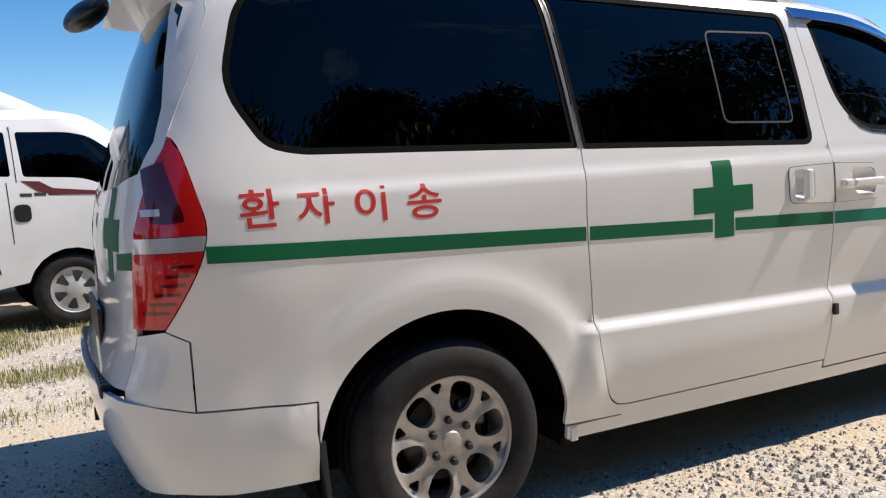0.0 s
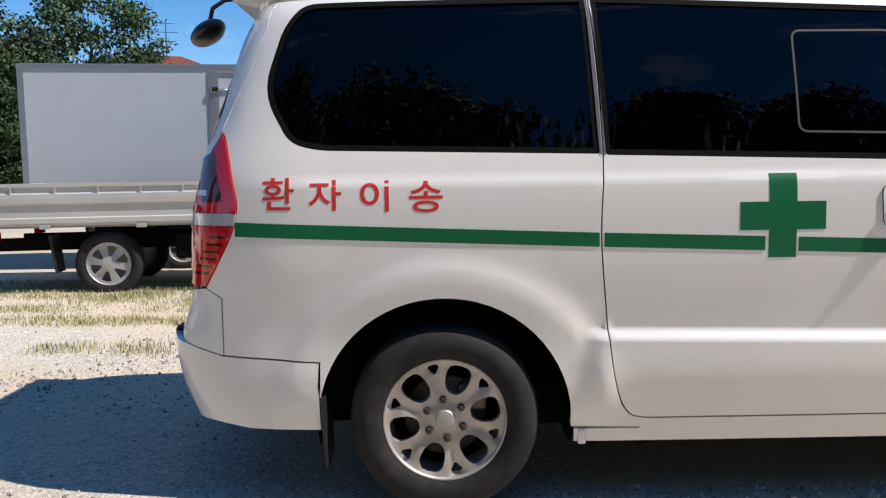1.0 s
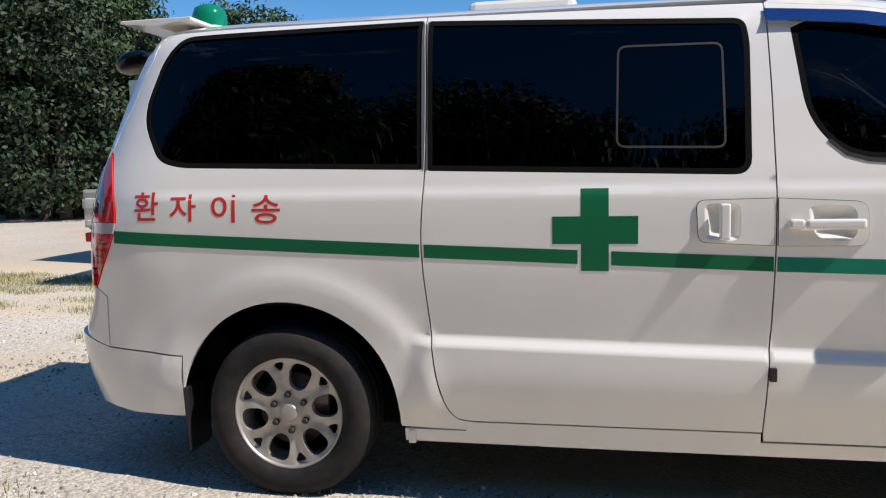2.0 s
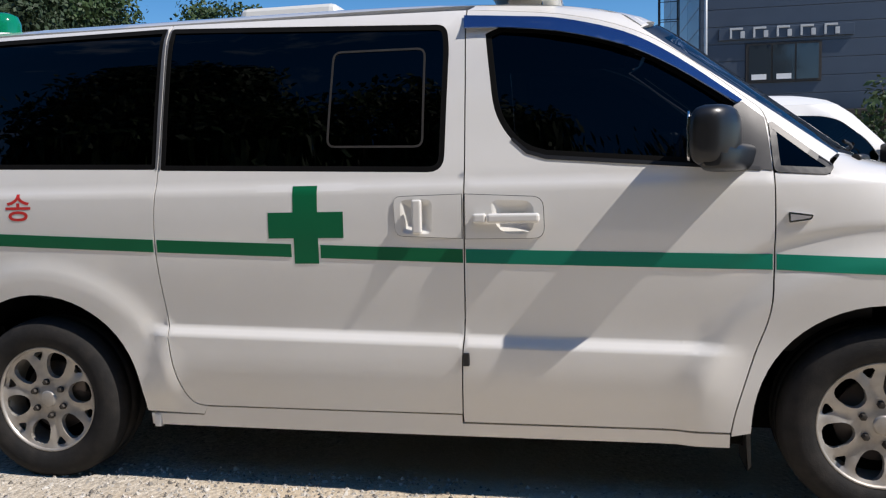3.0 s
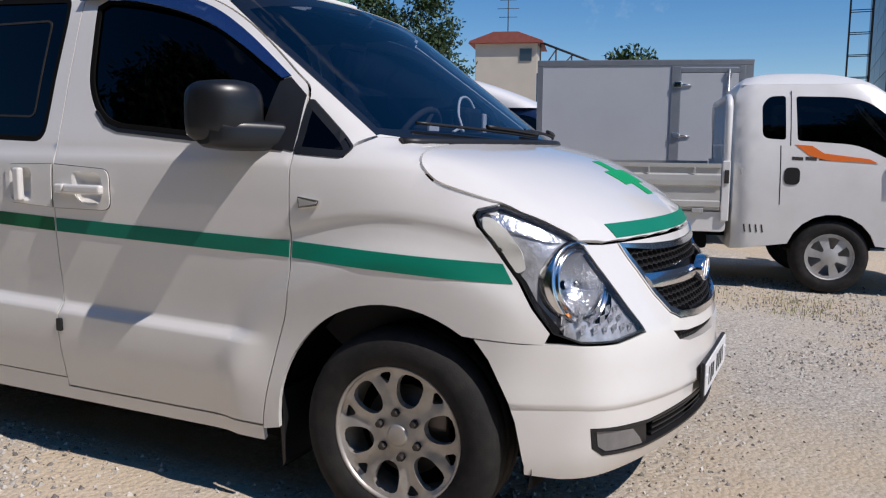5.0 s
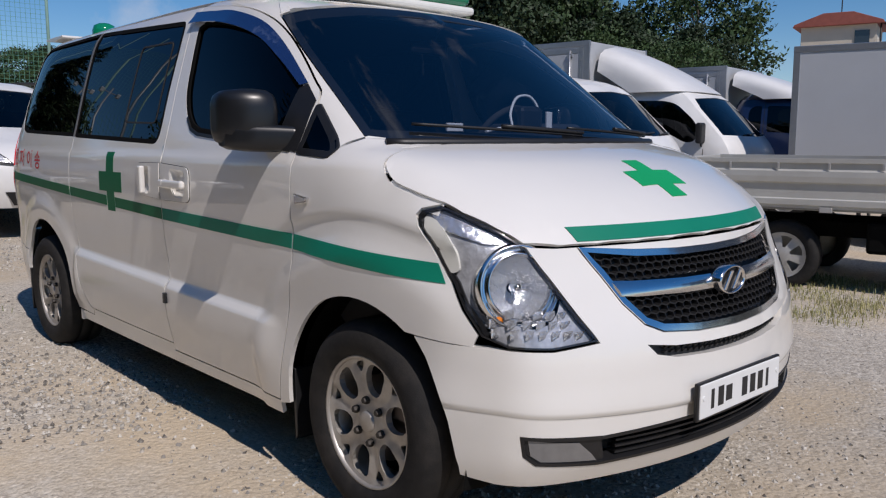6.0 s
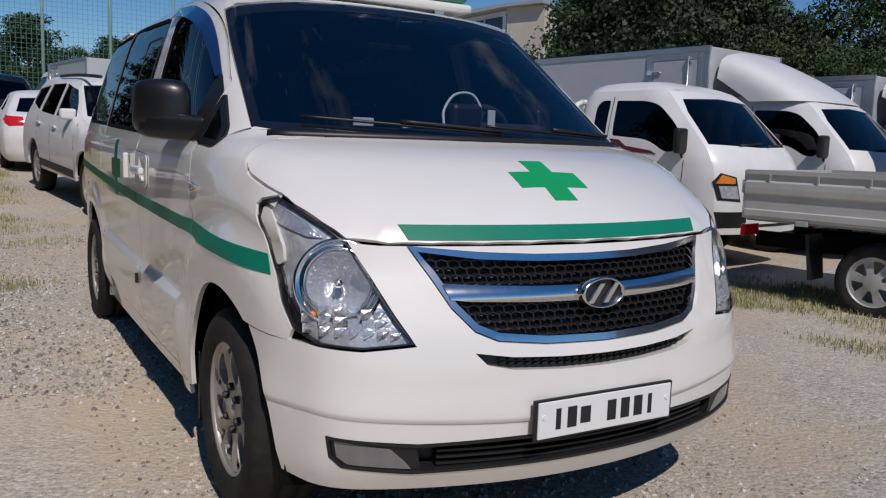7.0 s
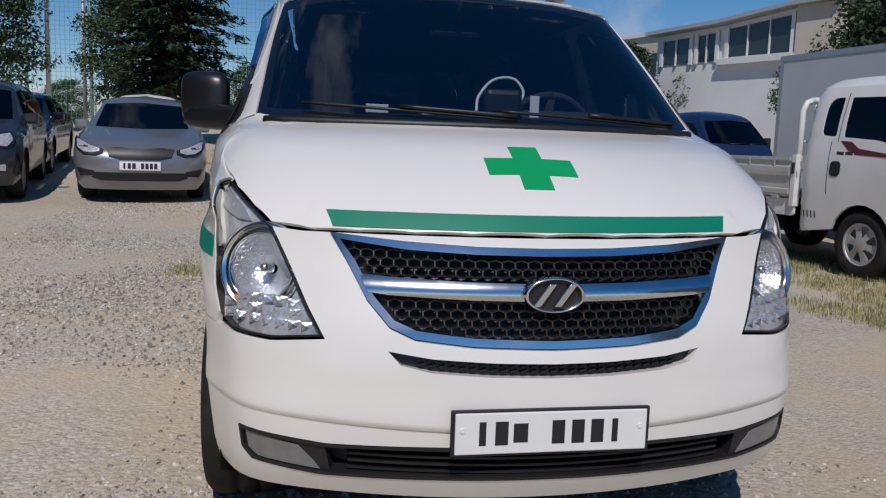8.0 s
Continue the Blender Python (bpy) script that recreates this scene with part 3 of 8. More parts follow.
# hood, windscreen, roof
hs = [(x, z, side_y(x, z)) for x, z in HOODSIDE]
hoodR = [(1.700, 0.0), (1.685, -0.25), (1.645, -0.50), (1.599, -0.748)] + [(x, -(y - 0.004)) for x, z, y in hs] + [] + [FM(*fy(y, z))[:2] for y, z in ((-0.802, 1.043), (-0.752, 0.999), (-0.704, 0.9575))]
lip = [(xf_of(0.9435) - 0.001 - fr_d(y, w_of(0.9435)), y) for y in (-0.62, -0.5, -0.35, -0.2, 0.0)]
hoodR += lip
hood_loop = hoodR + [(x, -y) for x, y in hoodR[::-1] if abs(y) > 1e-6]
NOSE = [(xf_of(z) - fr_d(y, w_of(z)), y) for z in (0.957, 0.968, 0.98, 0.992, 1.004, 1.02) for y in np.linspace(-0.62, 0.62, 63)]
for mir in (False, True):
    ch = [(x - 0.020, z + 0.006) for x, z in HOODSIDE[:9]] + [(x, z + 0.014) for x, z in HOODSIDE[9:]] + [(x, z - 0.030) for x, z in HOODSIDE[::-1][:-9]] + [(x + 0.030, z - 0.010) for x, z in HOODSIDE[::-1][-9:]]
    part("bonnet_channel", panel(ch, S, (), 0.03, -0.010, 0.002, False, mir), M_WHITE, van)
hood = part("bonnet", panel(shrink(hood_loop, 0.002), TOP, (), 0.05, 0.0, 0.018, False, False, NOSE), M_WHITE, van)
WS = [fy(y, z) for y, z in [(-0.772, 1.262), (-0.70, 1.256), (-0.5, 1.252), (-0.25, 1.250), (0, 1.250), (0.25, 1.250), (0.5, 1.252), (0.70, 1.256), (0.772, 1.262), (0.752, 1.40), (0.722, 1.60), (0.690, 1.738), (0.60, 1.765), (0.40, 1.795), (0.2, 1.806), (0, 1.808), (-0.2, 1.806), (-0.40, 1.795), (-0.60, 1.765), (-0.690, 1.738), (-0.722, 1.60), (-0.752, 1.40)]]
shield = part("windscreen", panel(WS, FM, (), 0.06, -0.003, 0.006), G_SHIELD, van, "large raked windscreen reflecting the sky")
shield.visible_shadow = False
part("windscreen_border", panel(shrink(WS, 0.001), FM, [shrink(WS, 0.036)], 0.06, -0.008, 0.004), M_BLACK, shield)
top_rows = []
for y, z in [(0, 1.810), (-0.2, 1.808), (-0.40, 1.797), (-0.60, 1.768), (-0.688, 1.742)]:
    p = FM(*fy(y, z))
    top_rows.append((p[0] - 0.004, p[1]))
rail = [(x, -side_y(x, z)) for x, z in [(0.60, 1.845), (0.35, 1.862), (0.0, 1.868), (-0.5, 1.868), (-1.0, 1.868), (-1.5, 1.868), (-2.0, 1.868), (-2.24, 1.868)]]
rearr = [(-2.285, -0.50), (-2.30, -0.25), (-2.305, 0.0)]
rh = top_rows + rail + rearr
roof = part("roof", panel(rh + [(x, -y) for x, y in rh[::-1] if abs(y) > 1e-6], lambda x, y: TOP(x, y, 1.4), (), 0.07, 0.0, 0.02), M_WHITE, van)

# front: bumper with openings, lamps, grille
GR = [fy(y, z) for y, z in [(-0.548, 0.942), (-0.50, 0.86), (-0.455, 0.775), (-0.40, 0.712), (-0.34, 0.686), (-0.2, 0.672), (0, 0.667)]]
GRILLE = GR + [(-s, z) for s, z in GR[::-1][1:]] + [fy(y, z) for y, z in [(0.35, 0.925), (0.18, 0.917), (0, 0.915), (-0.18, 0.917), (-0.35, 0.925)]]
SLOT = [fy(y, z) for y, z in [(-0.405, 0.655), (-0.375, 0.622), (-0.30, 0.605), (-0.15, 0.597), (0, 0.595), (0.15, 0.597), (0.30, 0.605), (0.375, 0.622), (0.405, 0.655), (0.3, 0.640), (0.15, 0.633), (0, 0.631), (-0.15, 0.633), (-0.3, 0.640)]]
LOWER = [fy(y, z) for y, z in [(-0.785, 0.424), (-0.776, 0.362), (-0.748, 0.334), (-0.57, 0.314), (-0.3, 0.318), (0, 0.320), (0.3, 0.318), (0.57, 0.314), (0.748, 0.334), (0.776, 0.362), (0.785, 0.424), (0.68, 0.414), (0.555, 0.404), (0.3, 0.410), (0, 0.414), (-0.3, 0.410), (-0.555, 0.404), (-0.68, 0.414)]]
hin = [(-0.700, 0.948), (-0.655, 0.86), (-0.606, 0.755), (-0.562, 0.676)]
BUMP = [fy(y, 0.9415) for y in (0, -0.2, -0.35, -0.5, -0.62)] + [fy(y, z) for y, z in hin] + [fy(-0.70, 0.662), fy(-0.80, 0.668), fx(2.10, 0.6725), fx(2.0, 0.6710), fx(1.862, 0.6775)] + [fx(x, z) for x, z in [(1.905, 0.62), (1.950, 0.53), (1.985, 0.44), (2.003, 0.33), (2.006, 0.275)]] + [fy(y, z) for y, z in [(-0.80, 0.262), (-0.6, 0.258), (-0.3, 0.256), (0, 0.256)]]
bumper_loop = BUMP + [(-s, z) for s, z in BUMP[::-1] if abs(s) > 1e-6]


def swage(s):
    return 0.453 + 0.034 * min(1.0, abs(s) / 0.90) ** 2


def bumper_skin(s, z):
    """The bumper, with a pressed line above the lower lip."""
    p = FM(s, z)
    d = z - swage(s)
    k = 0.009 * sstep((d + 0.003) / 0.006) * sstep((0.10 - d) / 0.10)
    return (p[0] + k * (1 - min(1.0, abs(s) / 1.25) ** 4), p[1] + math.copysign(k * min(1.0, abs(s) / 1.25) ** 4, s), p[2])


SWAGE = [(i * 0.03, swage(i * 0.03) + d) for i in range(-45, 46) for d in (-0.012, -0.004, 0.004, 0.014, 0.03)]
bumper = part("front_bumper", panel(bumper_loop, bumper_skin, [shrink(GRILLE, -0.001), SLOT, LOWER], 0.04, 0.0, 0.03, False, False, SWAGE), M_WHITE, van)

M_LAMPCHROME = mat("lamp_silver_lining", (0.52, 0.53, 0.56), 0.25, 0.35, 0, 0.35, 30, 0.4, 45)
M_LAMPDARK = mat("lamp_smoked_lining", (0.10, 0.10, 0.11), 0.2, 0.6, 0, 0.2, 30)
# lamps, grille
HZ = [(2.03, -0.752), (1.95, -0.802), (1.88, -0.835)]
HEAD = [fy(y, z) for y, z in [(-0.702, 0.945), (-0.655, 0.85), (-0.606, 0.748), (-0.566, 0.682)]] + [fy(-0.70, 0.668), fy(-0.80, 0.674)] + [fx(2.082, 0.702), fx(2.029, 0.775), fx(1.987, 0.850), fx(1.905, 0.955), fx(1.862, 1.006), fx(1.846, 1.036), fx(1.856, 1.050)] + [fx(1.905, 1.0635), fy(-0.802, 1.040), fy(-0.752, 0.996), fy(-0.716, 0.962)]
HEAD = shrink(HEAD, 0.001)
BC = fy(-0.738, 0.842)
BOWL = [(BC[0] + 0.118 * math.cos(2 * math.pi * k / 28), BC[1] + 0.113 * math.sin(2 * math.pi * k / 28)) for k in range(28)]
for mir in (False, True):
    hl = part("headlamp", panel(HEAD, FM, [BOWL], 0.03, -0.018, 0.002, False, mir), M_LAMPCHROME, van, "swept clear headlamp with chrome reflectors")
    part("lamp_rim", panel(HEAD, FM, [shrink(HEAD, 0.0055)], 0.03, -0.001, 0.018, False, mir), M_LAMPBLACK, hl)
    part("lens_cover", panel(shrink(HEAD, 0.002), FM, (), 0.03, 0.0, 0.003, False, mir), G_CLEAR, hl, "clear plastic lamp cover").visible_shadow = False
    sg = 1 if mir else -1
    ax = Vector((0.86, 0.42 * sg, 0.20)).normalized()
    q = ax.to_track_quat("Z", "X").to_matrix().to_4x4()
    c = FM(*BC)
    at = Matrix.Translation(Vector((c[0], abs(c[1]) * sg, c[2])) - ax * 0.042) @ q
    bmx = bmesh.new()
    rows_ = []
    for r, h in ((0.014, -0.050), (0.022, -0.048), (0.030, -0.045), (0.040, -0.040), (0.050, -0.034), (0.059, -0.026), (0.068, -0.016), (0.076, -0.007), (0.084, 0.004), (0.090, 0.012)):
        rows_.append([bmx.verts.new((r * math.cos(2 * math.pi * k / 48), r * math.sin(2 * math.pi * k / 48), h + 0.0009 * (k % 2) * (r > 0.02))) for k in range(48)])
    for a, b in zip(rows_, rows_[1:]):
        for k in range(48):
            bmx.faces.new((a[k], b[k], b[(k + 1) % 48], a[(k + 1) % 48]))
    bmesh.ops.transform(bmx, matrix=at, verts=bmx.verts[:])
    part("main_reflector", bmx, M_REFLECT, hl)
    bmx = bmesh.new()
    lathe(bmx, [(0.0, 0.012), (0.010, 0.010), (0.015, 0.0), (0.015, -0.03)], 16, "Z")
    bmesh.ops.transform(bmx, matrix=at, verts=bmx.verts[:])
    part("bulb_cap", bmx, M_CHROME, hl)
    bmx = bmesh.new()
    lathe(bmx, [(0.088, 0.012), (0.091, 0.026), (0.097, 0.029), (0.101, 0.022), (0.110, 0.016), (0.114, 0.024), (0.120, 0.026), (0.126, 0.016), (0.130, -0.02)], 44, "Z")
    bmesh.ops.transform(bmx, matrix=at, verts=bmx.verts[:])
    part("reflector_ring", bmx, M_CHROME, hl)
    # upper turn lamp, side face, lower facets
    up = [fx(1.875, 1.052), fx(1.925, 1.0), fy(-0.80, 0.965), fy(-0.762, 0.963), fy(-0.79, 1.005), fy(-0.832, 1.042)]
    part("turn_lamp", panel(up, FM, (), 0.012, -0.011, 0.010, False, mir), M_REFLECT, hl)
    tri = rounded([fx(1.866, 1.036), fx(1.872, 1.000), fx(1.925, 0.930), fx(1.975, 0.872), fx(2.000, 0.885), fx(1.985, 0.930), fx(1.945, 0.990), fx(1.900, 1.030)], 0.012)
    part("side_reflector", panel(tri, FM, (), 0.03, -0.007, 0.012, False, mir), M_SHELLWHITE, hl)
    wedge = [fx(1.872, 0.984), fx(1.915, 0.932), fx(1.972, 0.862), fx(2.030, 0.800), fx(2.085, 0.735), fx(2.110, 0.700), fx(2.085, 0.708), fx(2.003, 0.850), fx(1.914, 0.955)]
    part("lamp_wedge", panel(wedge, FM, (), 0.03, -0.008, 0.010, False, mir), M_LAMPBLACK, hl)
    rng = random.Random(5)
    bmx = bmesh.new()
    for k in range(7):
        for r_ in range(3):
            y0 = -0.605 - 0.034 * k
            z0 = 0.684 + 0.027 * r_ + 0.003 * k
            w1 = fy(y0, z0 + 0.012)
            if not inside(w1, shrink(HEAD, 0.014)):
                continue
            c = Vector(FM(*w1)) + Vector((-0.018, 0, 0))
            tip = bmx.verts.new((c.x + 0.003 * rng.random(), sg * (abs(c.y) + rng.uniform(-.01, .01)), c.z + rng.uniform(-.008, .008)))
            q4 = [bmx.verts.new((c.x - 0.3 * 0.018 * (dy > 0), sg * (abs(c.y) + dy), c.z + dz)) for dy, dz in ((-0.0172, -0.0138), (0.0172, -0.0138), (0.0172, 0.0138), (-0.0172, 0.0138))]
            for j in range(4):
                bmx.faces.new((q4[j], q4[(j + 1) % 4], tip))
    bmesh.ops.recalc_face_normals(bmx, faces=bmx.faces[:])
    tagged(part("facet_reflector", bmx, M_REFLECT, hl), "", "", "", "stuff")
    bmx = bmesh.new()
    c = FM(*fy(-0.80, 0.745))
    lathe(bmx, [(0.0, 0.02), (0.012, 0.016), (0.018, 0.0), (0.018, -0.02)], 14, "Z")
    bmesh.ops.transform(bmx, matrix=Matrix.Translation((c[0] - 0.035, sg * abs(c[1]) * 0.985, c[2])) @ q, verts=bmx.verts[:])
    part("turn_bulb", bmx, M_AMBER, hl)

# grille
grille = part("grille", panel(GRILLE, FM, (), 0.05, -0.045, 0.002), M_BLACK, van, "black honeycomb grille in a chrome frame")
part("chrome_frame", panel(shrink(GRILLE, 0.001), FM, [shrink(GRILLE, 0.021)], 0.010, 0.006, 0.035), M_CHROME, grille)
inner = shrink(GRILLE, 0.020)
CW, CH = 0.0335, 0.0205


def fbar(bm, a, b, lift, w, d):
    """A thin bar between two points of the front skin."""
    A, B = Vector(FM(*fy(*a))), Vector(FM(*fy(*b)))
    t = (B - A).normalized()
    n = Vector((1, 0, 0))
    u = t.cross(n).normalized()
    v = [bm.verts.new(p + u * w * s1 + n * (lift + s2 * d)) for p in (A, B) for s1, s2 in ((-1, 0), (1, 0), (1, -1), (-1, -1))]
    for i in range(4):
        bm.faces.new((v[i], v[(i + 1) % 4], v[4 + (i + 1) % 4], v[4 + i]))


combs = {"upper": bmesh.new(), "lower": bmesh.new()}
for i in range(-17, 18):
    for j in range(-1, 14):
        yc, zc = (i + 0.5 * (j % 2)) * CW, 0.665 + j * CH
        hexp = [(yc - CW / 2, zc + CH / 3), (yc, zc + CH * 0.62), (yc + CW / 2, zc + CH / 3), (yc + CW / 2, zc - CH / 3)]
        for a, b in zip(hexp, hexp[1:]):
            zm = (a[1] + b[1]) / 2
            if inside(fy(*a), inner) and inside(fy(*b), inner) and not (0.790 < zm < 0.838):
                fbar(combs["upper" if zm > 0.81 else "lower"], a, b, -0.012, 0.0019, 0.022)
for bmc in combs.values():
    tagged(part("honeycomb", bmc, M_BLACK, grille), "", "", "", "stuff")
cb = [fy(y, z) for y, z in [(-0.474, 0.841), (-0.40, 0.836), (-0.2, 0.829), (0, 0.827), (0.2, 0.829), (0.40, 0.836), (0.474, 0.841), (0.455, 0.799), (0.40, 0.793), (0.2, 0.786), (0, 0.784), (-0.2, 0.786), (-0.40, 0.793), (-0.455, 0.799)]]
part("chrome_bar", panel(cb, lambda s, z: tuple(Vector(FM(s, z)) + Vector((0.012 * (1 - ((z - 0.813) / 0.03) ** 2), 0, 0))), (), 0.0065, 0.002, 0.025), M_CHROME, grille)
bmx = bmesh.new()
n = 40
rings = [[bmx.verts.new((2.352 + xx, 0.083 * rr * math.cos(2 * math.pi * k / n), 0.805 + 0.0475 * rr * math.sin(2 * math.pi * k / n))) for k in range(n)] for rr, xx in ((1.0, -0.01), (1.0, 0.016), (0.95, 0.024), (0.88, 0.024), (0.85, 0.014), (0.85, 0.0))]
for a, b in zip(rings, rings[1:]):
    for k in range(n):
        bmx.faces.new((a[k], a[(k + 1) % n], b[(k + 1) % n], b[k])).smooth = True
for sl in (-1, 1):
    prism(bmx, [(sl * 0.028 - 0.011 - 0.020, -0.030), (sl * 0.028 + 0.009 - 0.020, -0.030), (sl * 0.028 + 0.011 + 0.020, 0.030), (sl * 0.028 - 0.009 + 0.020, 0.030)], 0.0, 0.010, Matrix.Translation((2.372, 0, 0.805)) @ pose(0, 0, 0, 0, 0, 90) @ Matrix.Translation((0, -0.004, 0)), 0.002)
badge = part("badge", bmx, M_CHROME, grille, "plain oval chrome badge")
bmx = bmesh.new()
vs = [bmx.verts.new((2.362, 0.083 * 0.9 * math.cos(2 * math.pi * k / 32), 0.805 + 0.0475 * 0.9 * math.sin(2 * math.pi * k / 32))) for k in range(32)]
bmx.faces.new(vs)
part("badge_back", bmx, M_INK, badge)

# slot, lower intake, fog lamps
slot = part("air_slot", panel(SLOT, FM, (), 0.05, -0.03, 0.002), M_BLACK, van)
bmx = bmesh.new()
for k in range(-13, 14):
    for r_ in range(2):
        fbar(bmx, (k * 0.025 - 0.008, 0.606 + 0.012 * r_ + 0.13 * (k * 0.025) ** 2), (k * 0.025 + 0.008, 0.610 + 0.012 * r_ + 0.13 * (k * 0.025) ** 2), -0.016, 0.002, 0.012)
part("slot_mesh", bmx, M_BLACK, slot)
intake = part("lower_intake", panel(LOWER, FM, (), 0.05, -0.055, 0.002), M_BLACK, van, "black lower air intake with slats")
for z0 in (0.338, 0.357, 0.376, 0.395):
    bmx = bmesh.new()
    ys = np.linspace(-0.50, 0.50, 27)
    for a, b in zip(ys, ys[1:]):
        fbar(bmx, (a, z0), (b, z0), -0.016, 0.0032, 0.03)
    part("slat", bmx, M_BLACK, intake)
part("intake_rim", panel(shrink(LOWER, 0.0015), FM, [shrink(LOWER, 0.010)], 0.03, 0.002, 0.05), M_BLACK, intake)
for mir in (False, True):
    FOG = [fy(y, z) for y, z in [(-0.768, 0.411), (-0.760, 0.364), (-0.735, 0.344), (-0.572, 0.329), (-0.590, 0.352), (-0.630, 0.390)]]
    fog = part("fog_lamp", panel(FOG, FM, (), 0.03, -0.030, 0.01, False, mir), M_REFLECT, intake, "clear fog lamp")
    part("fog_lens", panel(FOG, FM, (), 0.03, -0.004, 0.004, False, mir), mat("fog_lens_plastic", (0.20, 0.20, 0.20), 0.15, 0.2, 0.7, 0.1, 30), fog)
    part("fog_surround", panel([fy(y, z) for y, z in [(-0.779, 0.419), (-0.769, 0.360), (-0.742, 0.337), (-0.545, 0.319), (-0.562, 0.396), (-0.66, 0.407)]], FM, [FOG], 0.03, -0.006, 0.03, False, mir), M_BLACK, fog)
# number plate with plain bars
bmx = bmesh.new()
box(bmx, 2.409, 2.423, -0.266, 0.266, 0.398, 0.520, 0.004)
plate_m = part("plate_frame", bmx, M_BLACK, van)
bmx = bmesh.new()
box(bmx, 2.418, 2.4275, -0.2560, 0.2560, 0.4055, 0.5135, 0.003)
plate_m.location = (0, -0.007, 0)
pl = part("number_plate", bmx, M_PLATE, plate_m, "white number plate with black marks")
bmx = bmesh.new()
for yy, ww, hh in ((-0.185, 0.018, 0.062), (-0.135, 0.034, 0.062), (-0.085, 0.038, 0.05), (0.015, 0.034, 0.062), (0.068, 0.034, 0.062), (0.120, 0.034, 0.062), (0.168, 0.016, 0.062)):
    bmx = bmesh.new()
    box(bmx, 2.4265, 2.4285, yy - ww / 2, yy + ww / 2, 0.460 - hh / 2, 0.460 + hh / 2)
    part("plate_mark", bmx, M_INK, plate_m)
for yy in (-0.237, 0.237):
    bmx = bmesh.new()
    cyl(bmx, (2.426, yy, 0.470), (2.430, yy, 0.470), 0.009, 0.007, 12)
    part("screw_cap", bmx, M_PLATE, plate_m)

# rear: tailgate, bumper, lamps
tz = [(-0.735, 0.640), (-0.745, 0.80), (-0.752, 1.0), (-0.765, 1.18), (-0.774, 1.34), (-0.765, 1.40), (-0.735, 1.60), (-0.690, 1.75), (-0.62, 1.850), (-0.3, 1.875), (0, 1.88)]
TG = [fy(y, z, True) for y, z in tz]
TG = TG + [(-s, z) for s, z in TG[::-1][1:]]
RW = [fy(y, z, True) for y, z in [(-0.74, 1.36), (-0.69, 1.60), (-0.63, 1.77), (-0.55, 1.81), (0, 1.83), (0.55, 1.81), (0.63, 1.77), (0.69, 1.60), (0.74, 1.36), (0.72, 1.27), (0.5, 1.235), (0, 1.22), (-0.5, 1.235), (-0.72, 1.27)]]
gate = part("tailgate", panel(shrink(TG, 0.003), RM, [RW], 0.06, 0.0, 0.02, True), M_WHITE, van)
part("rear_window", panel(RW, RM, (), 0.07, -0.004, 0.005, True), G_TINT, gate, "dark rear window")
for mir in (-1, 1):
    lp = [fy(mir * y, z, True) for y, z in [(0.60, 1.035), (0.74, 1.043), (0.74, 0.992), (0.60, 0.985)]]
    part("green_stripe", panel(lp, RM, (), 0.05, 0.0015, 0.002, True), M_GREEN, gate)
    cr2 = [(0.48 - .048, 1.09 + .145), (0.48 - .048, 1.138), (0.332, 1.138), (0.332, 1.04), (0.432, 1.04), (0.432, 0.945), (0.528, 0.945), (0.528, 1.04), (0.628, 1.04), (0.628, 1.138), (0.528, 1.138), (0.528, 1.235)]
    part("green_cross", panel([fy(mir * y, z, True) for y, z in cr2], RM, (), 0.05, 0.0015, 0.002, True), M_GREEN, gate)
bmx = bmesh.new()
box(bmx, -2.600, -2.585, -0.28, 0.28, 0.70, 0.83, 0.004)
part("rear_plate_holder", bmx, M_BLACK, gate)
RB = [fx(-2.046, 0.30, True), fx(-2.046, 0.42, True), fx(-2.044, 0.549, True), fx(-2.24, 0.560, True), fx(-2.389, 0.569, True), fy(-0.80, 0.605, True), fy(-0.7, 0.625, True), fy(-0.3, 0.630, True), fy(0, 0.630, True)]
RB2 = [fy(0, 0.33, True), fy(-0.5, 0.325, True), fy(-0.8, 0.32, True), fx(-2.30, 0.302, True)]
rb = RB + [(-s, z) for s, z in RB[::-1][1:]] + [(-s, z) for s, z in RB2[::-1]][:-1] + RB2
rbump = part("rear_bumper", panel(rb, lambda s, z: tuple(Vector(RM(s, z)) - Vector((0.022 * sstep((0.95 - abs(s)) / 0.25) * sstep((0.66 - z) / 0.03), 0, 0))), (), 0.05, 0.0, 0.02, True), M_WHITE, van)
bmx = bmesh.new()
box(bmx, -2.632, -2.535, -0.63, 0.63, 0.600, 0.640, 0.012)
for k in range(25):
    box(bmx, -2.626, -2.56, -0.60 + k * 0.05 - 0.016, -0.60 + k * 0.05 + 0.016, 0.634, 0.6425, 0.002)
part("step_pad", bmx, M_BLACK, rbump, "ribbed black step pad")


def lamp_band(z0, z1, lift=0.004):
    zz = np.linspace(z0, z1, max(3, int((z1 - z0) / 0.03)))
    fl = sorted(TAIL_F, key=lambda p: p[1])
    front = [fx(float(np.interp(z, [p[1] for p in fl], [p[0] for p in fl])), z, True) for z in zz]
    back = [fy(float(np.interp(z, [0.80, 0.90, 1.0, 1.18, 1.30, 1.376], [-0.735, -0.745, -0.752, -0.766, -0.774, -0.780])), z, True) for z in zz]
    return front + back[::-1]


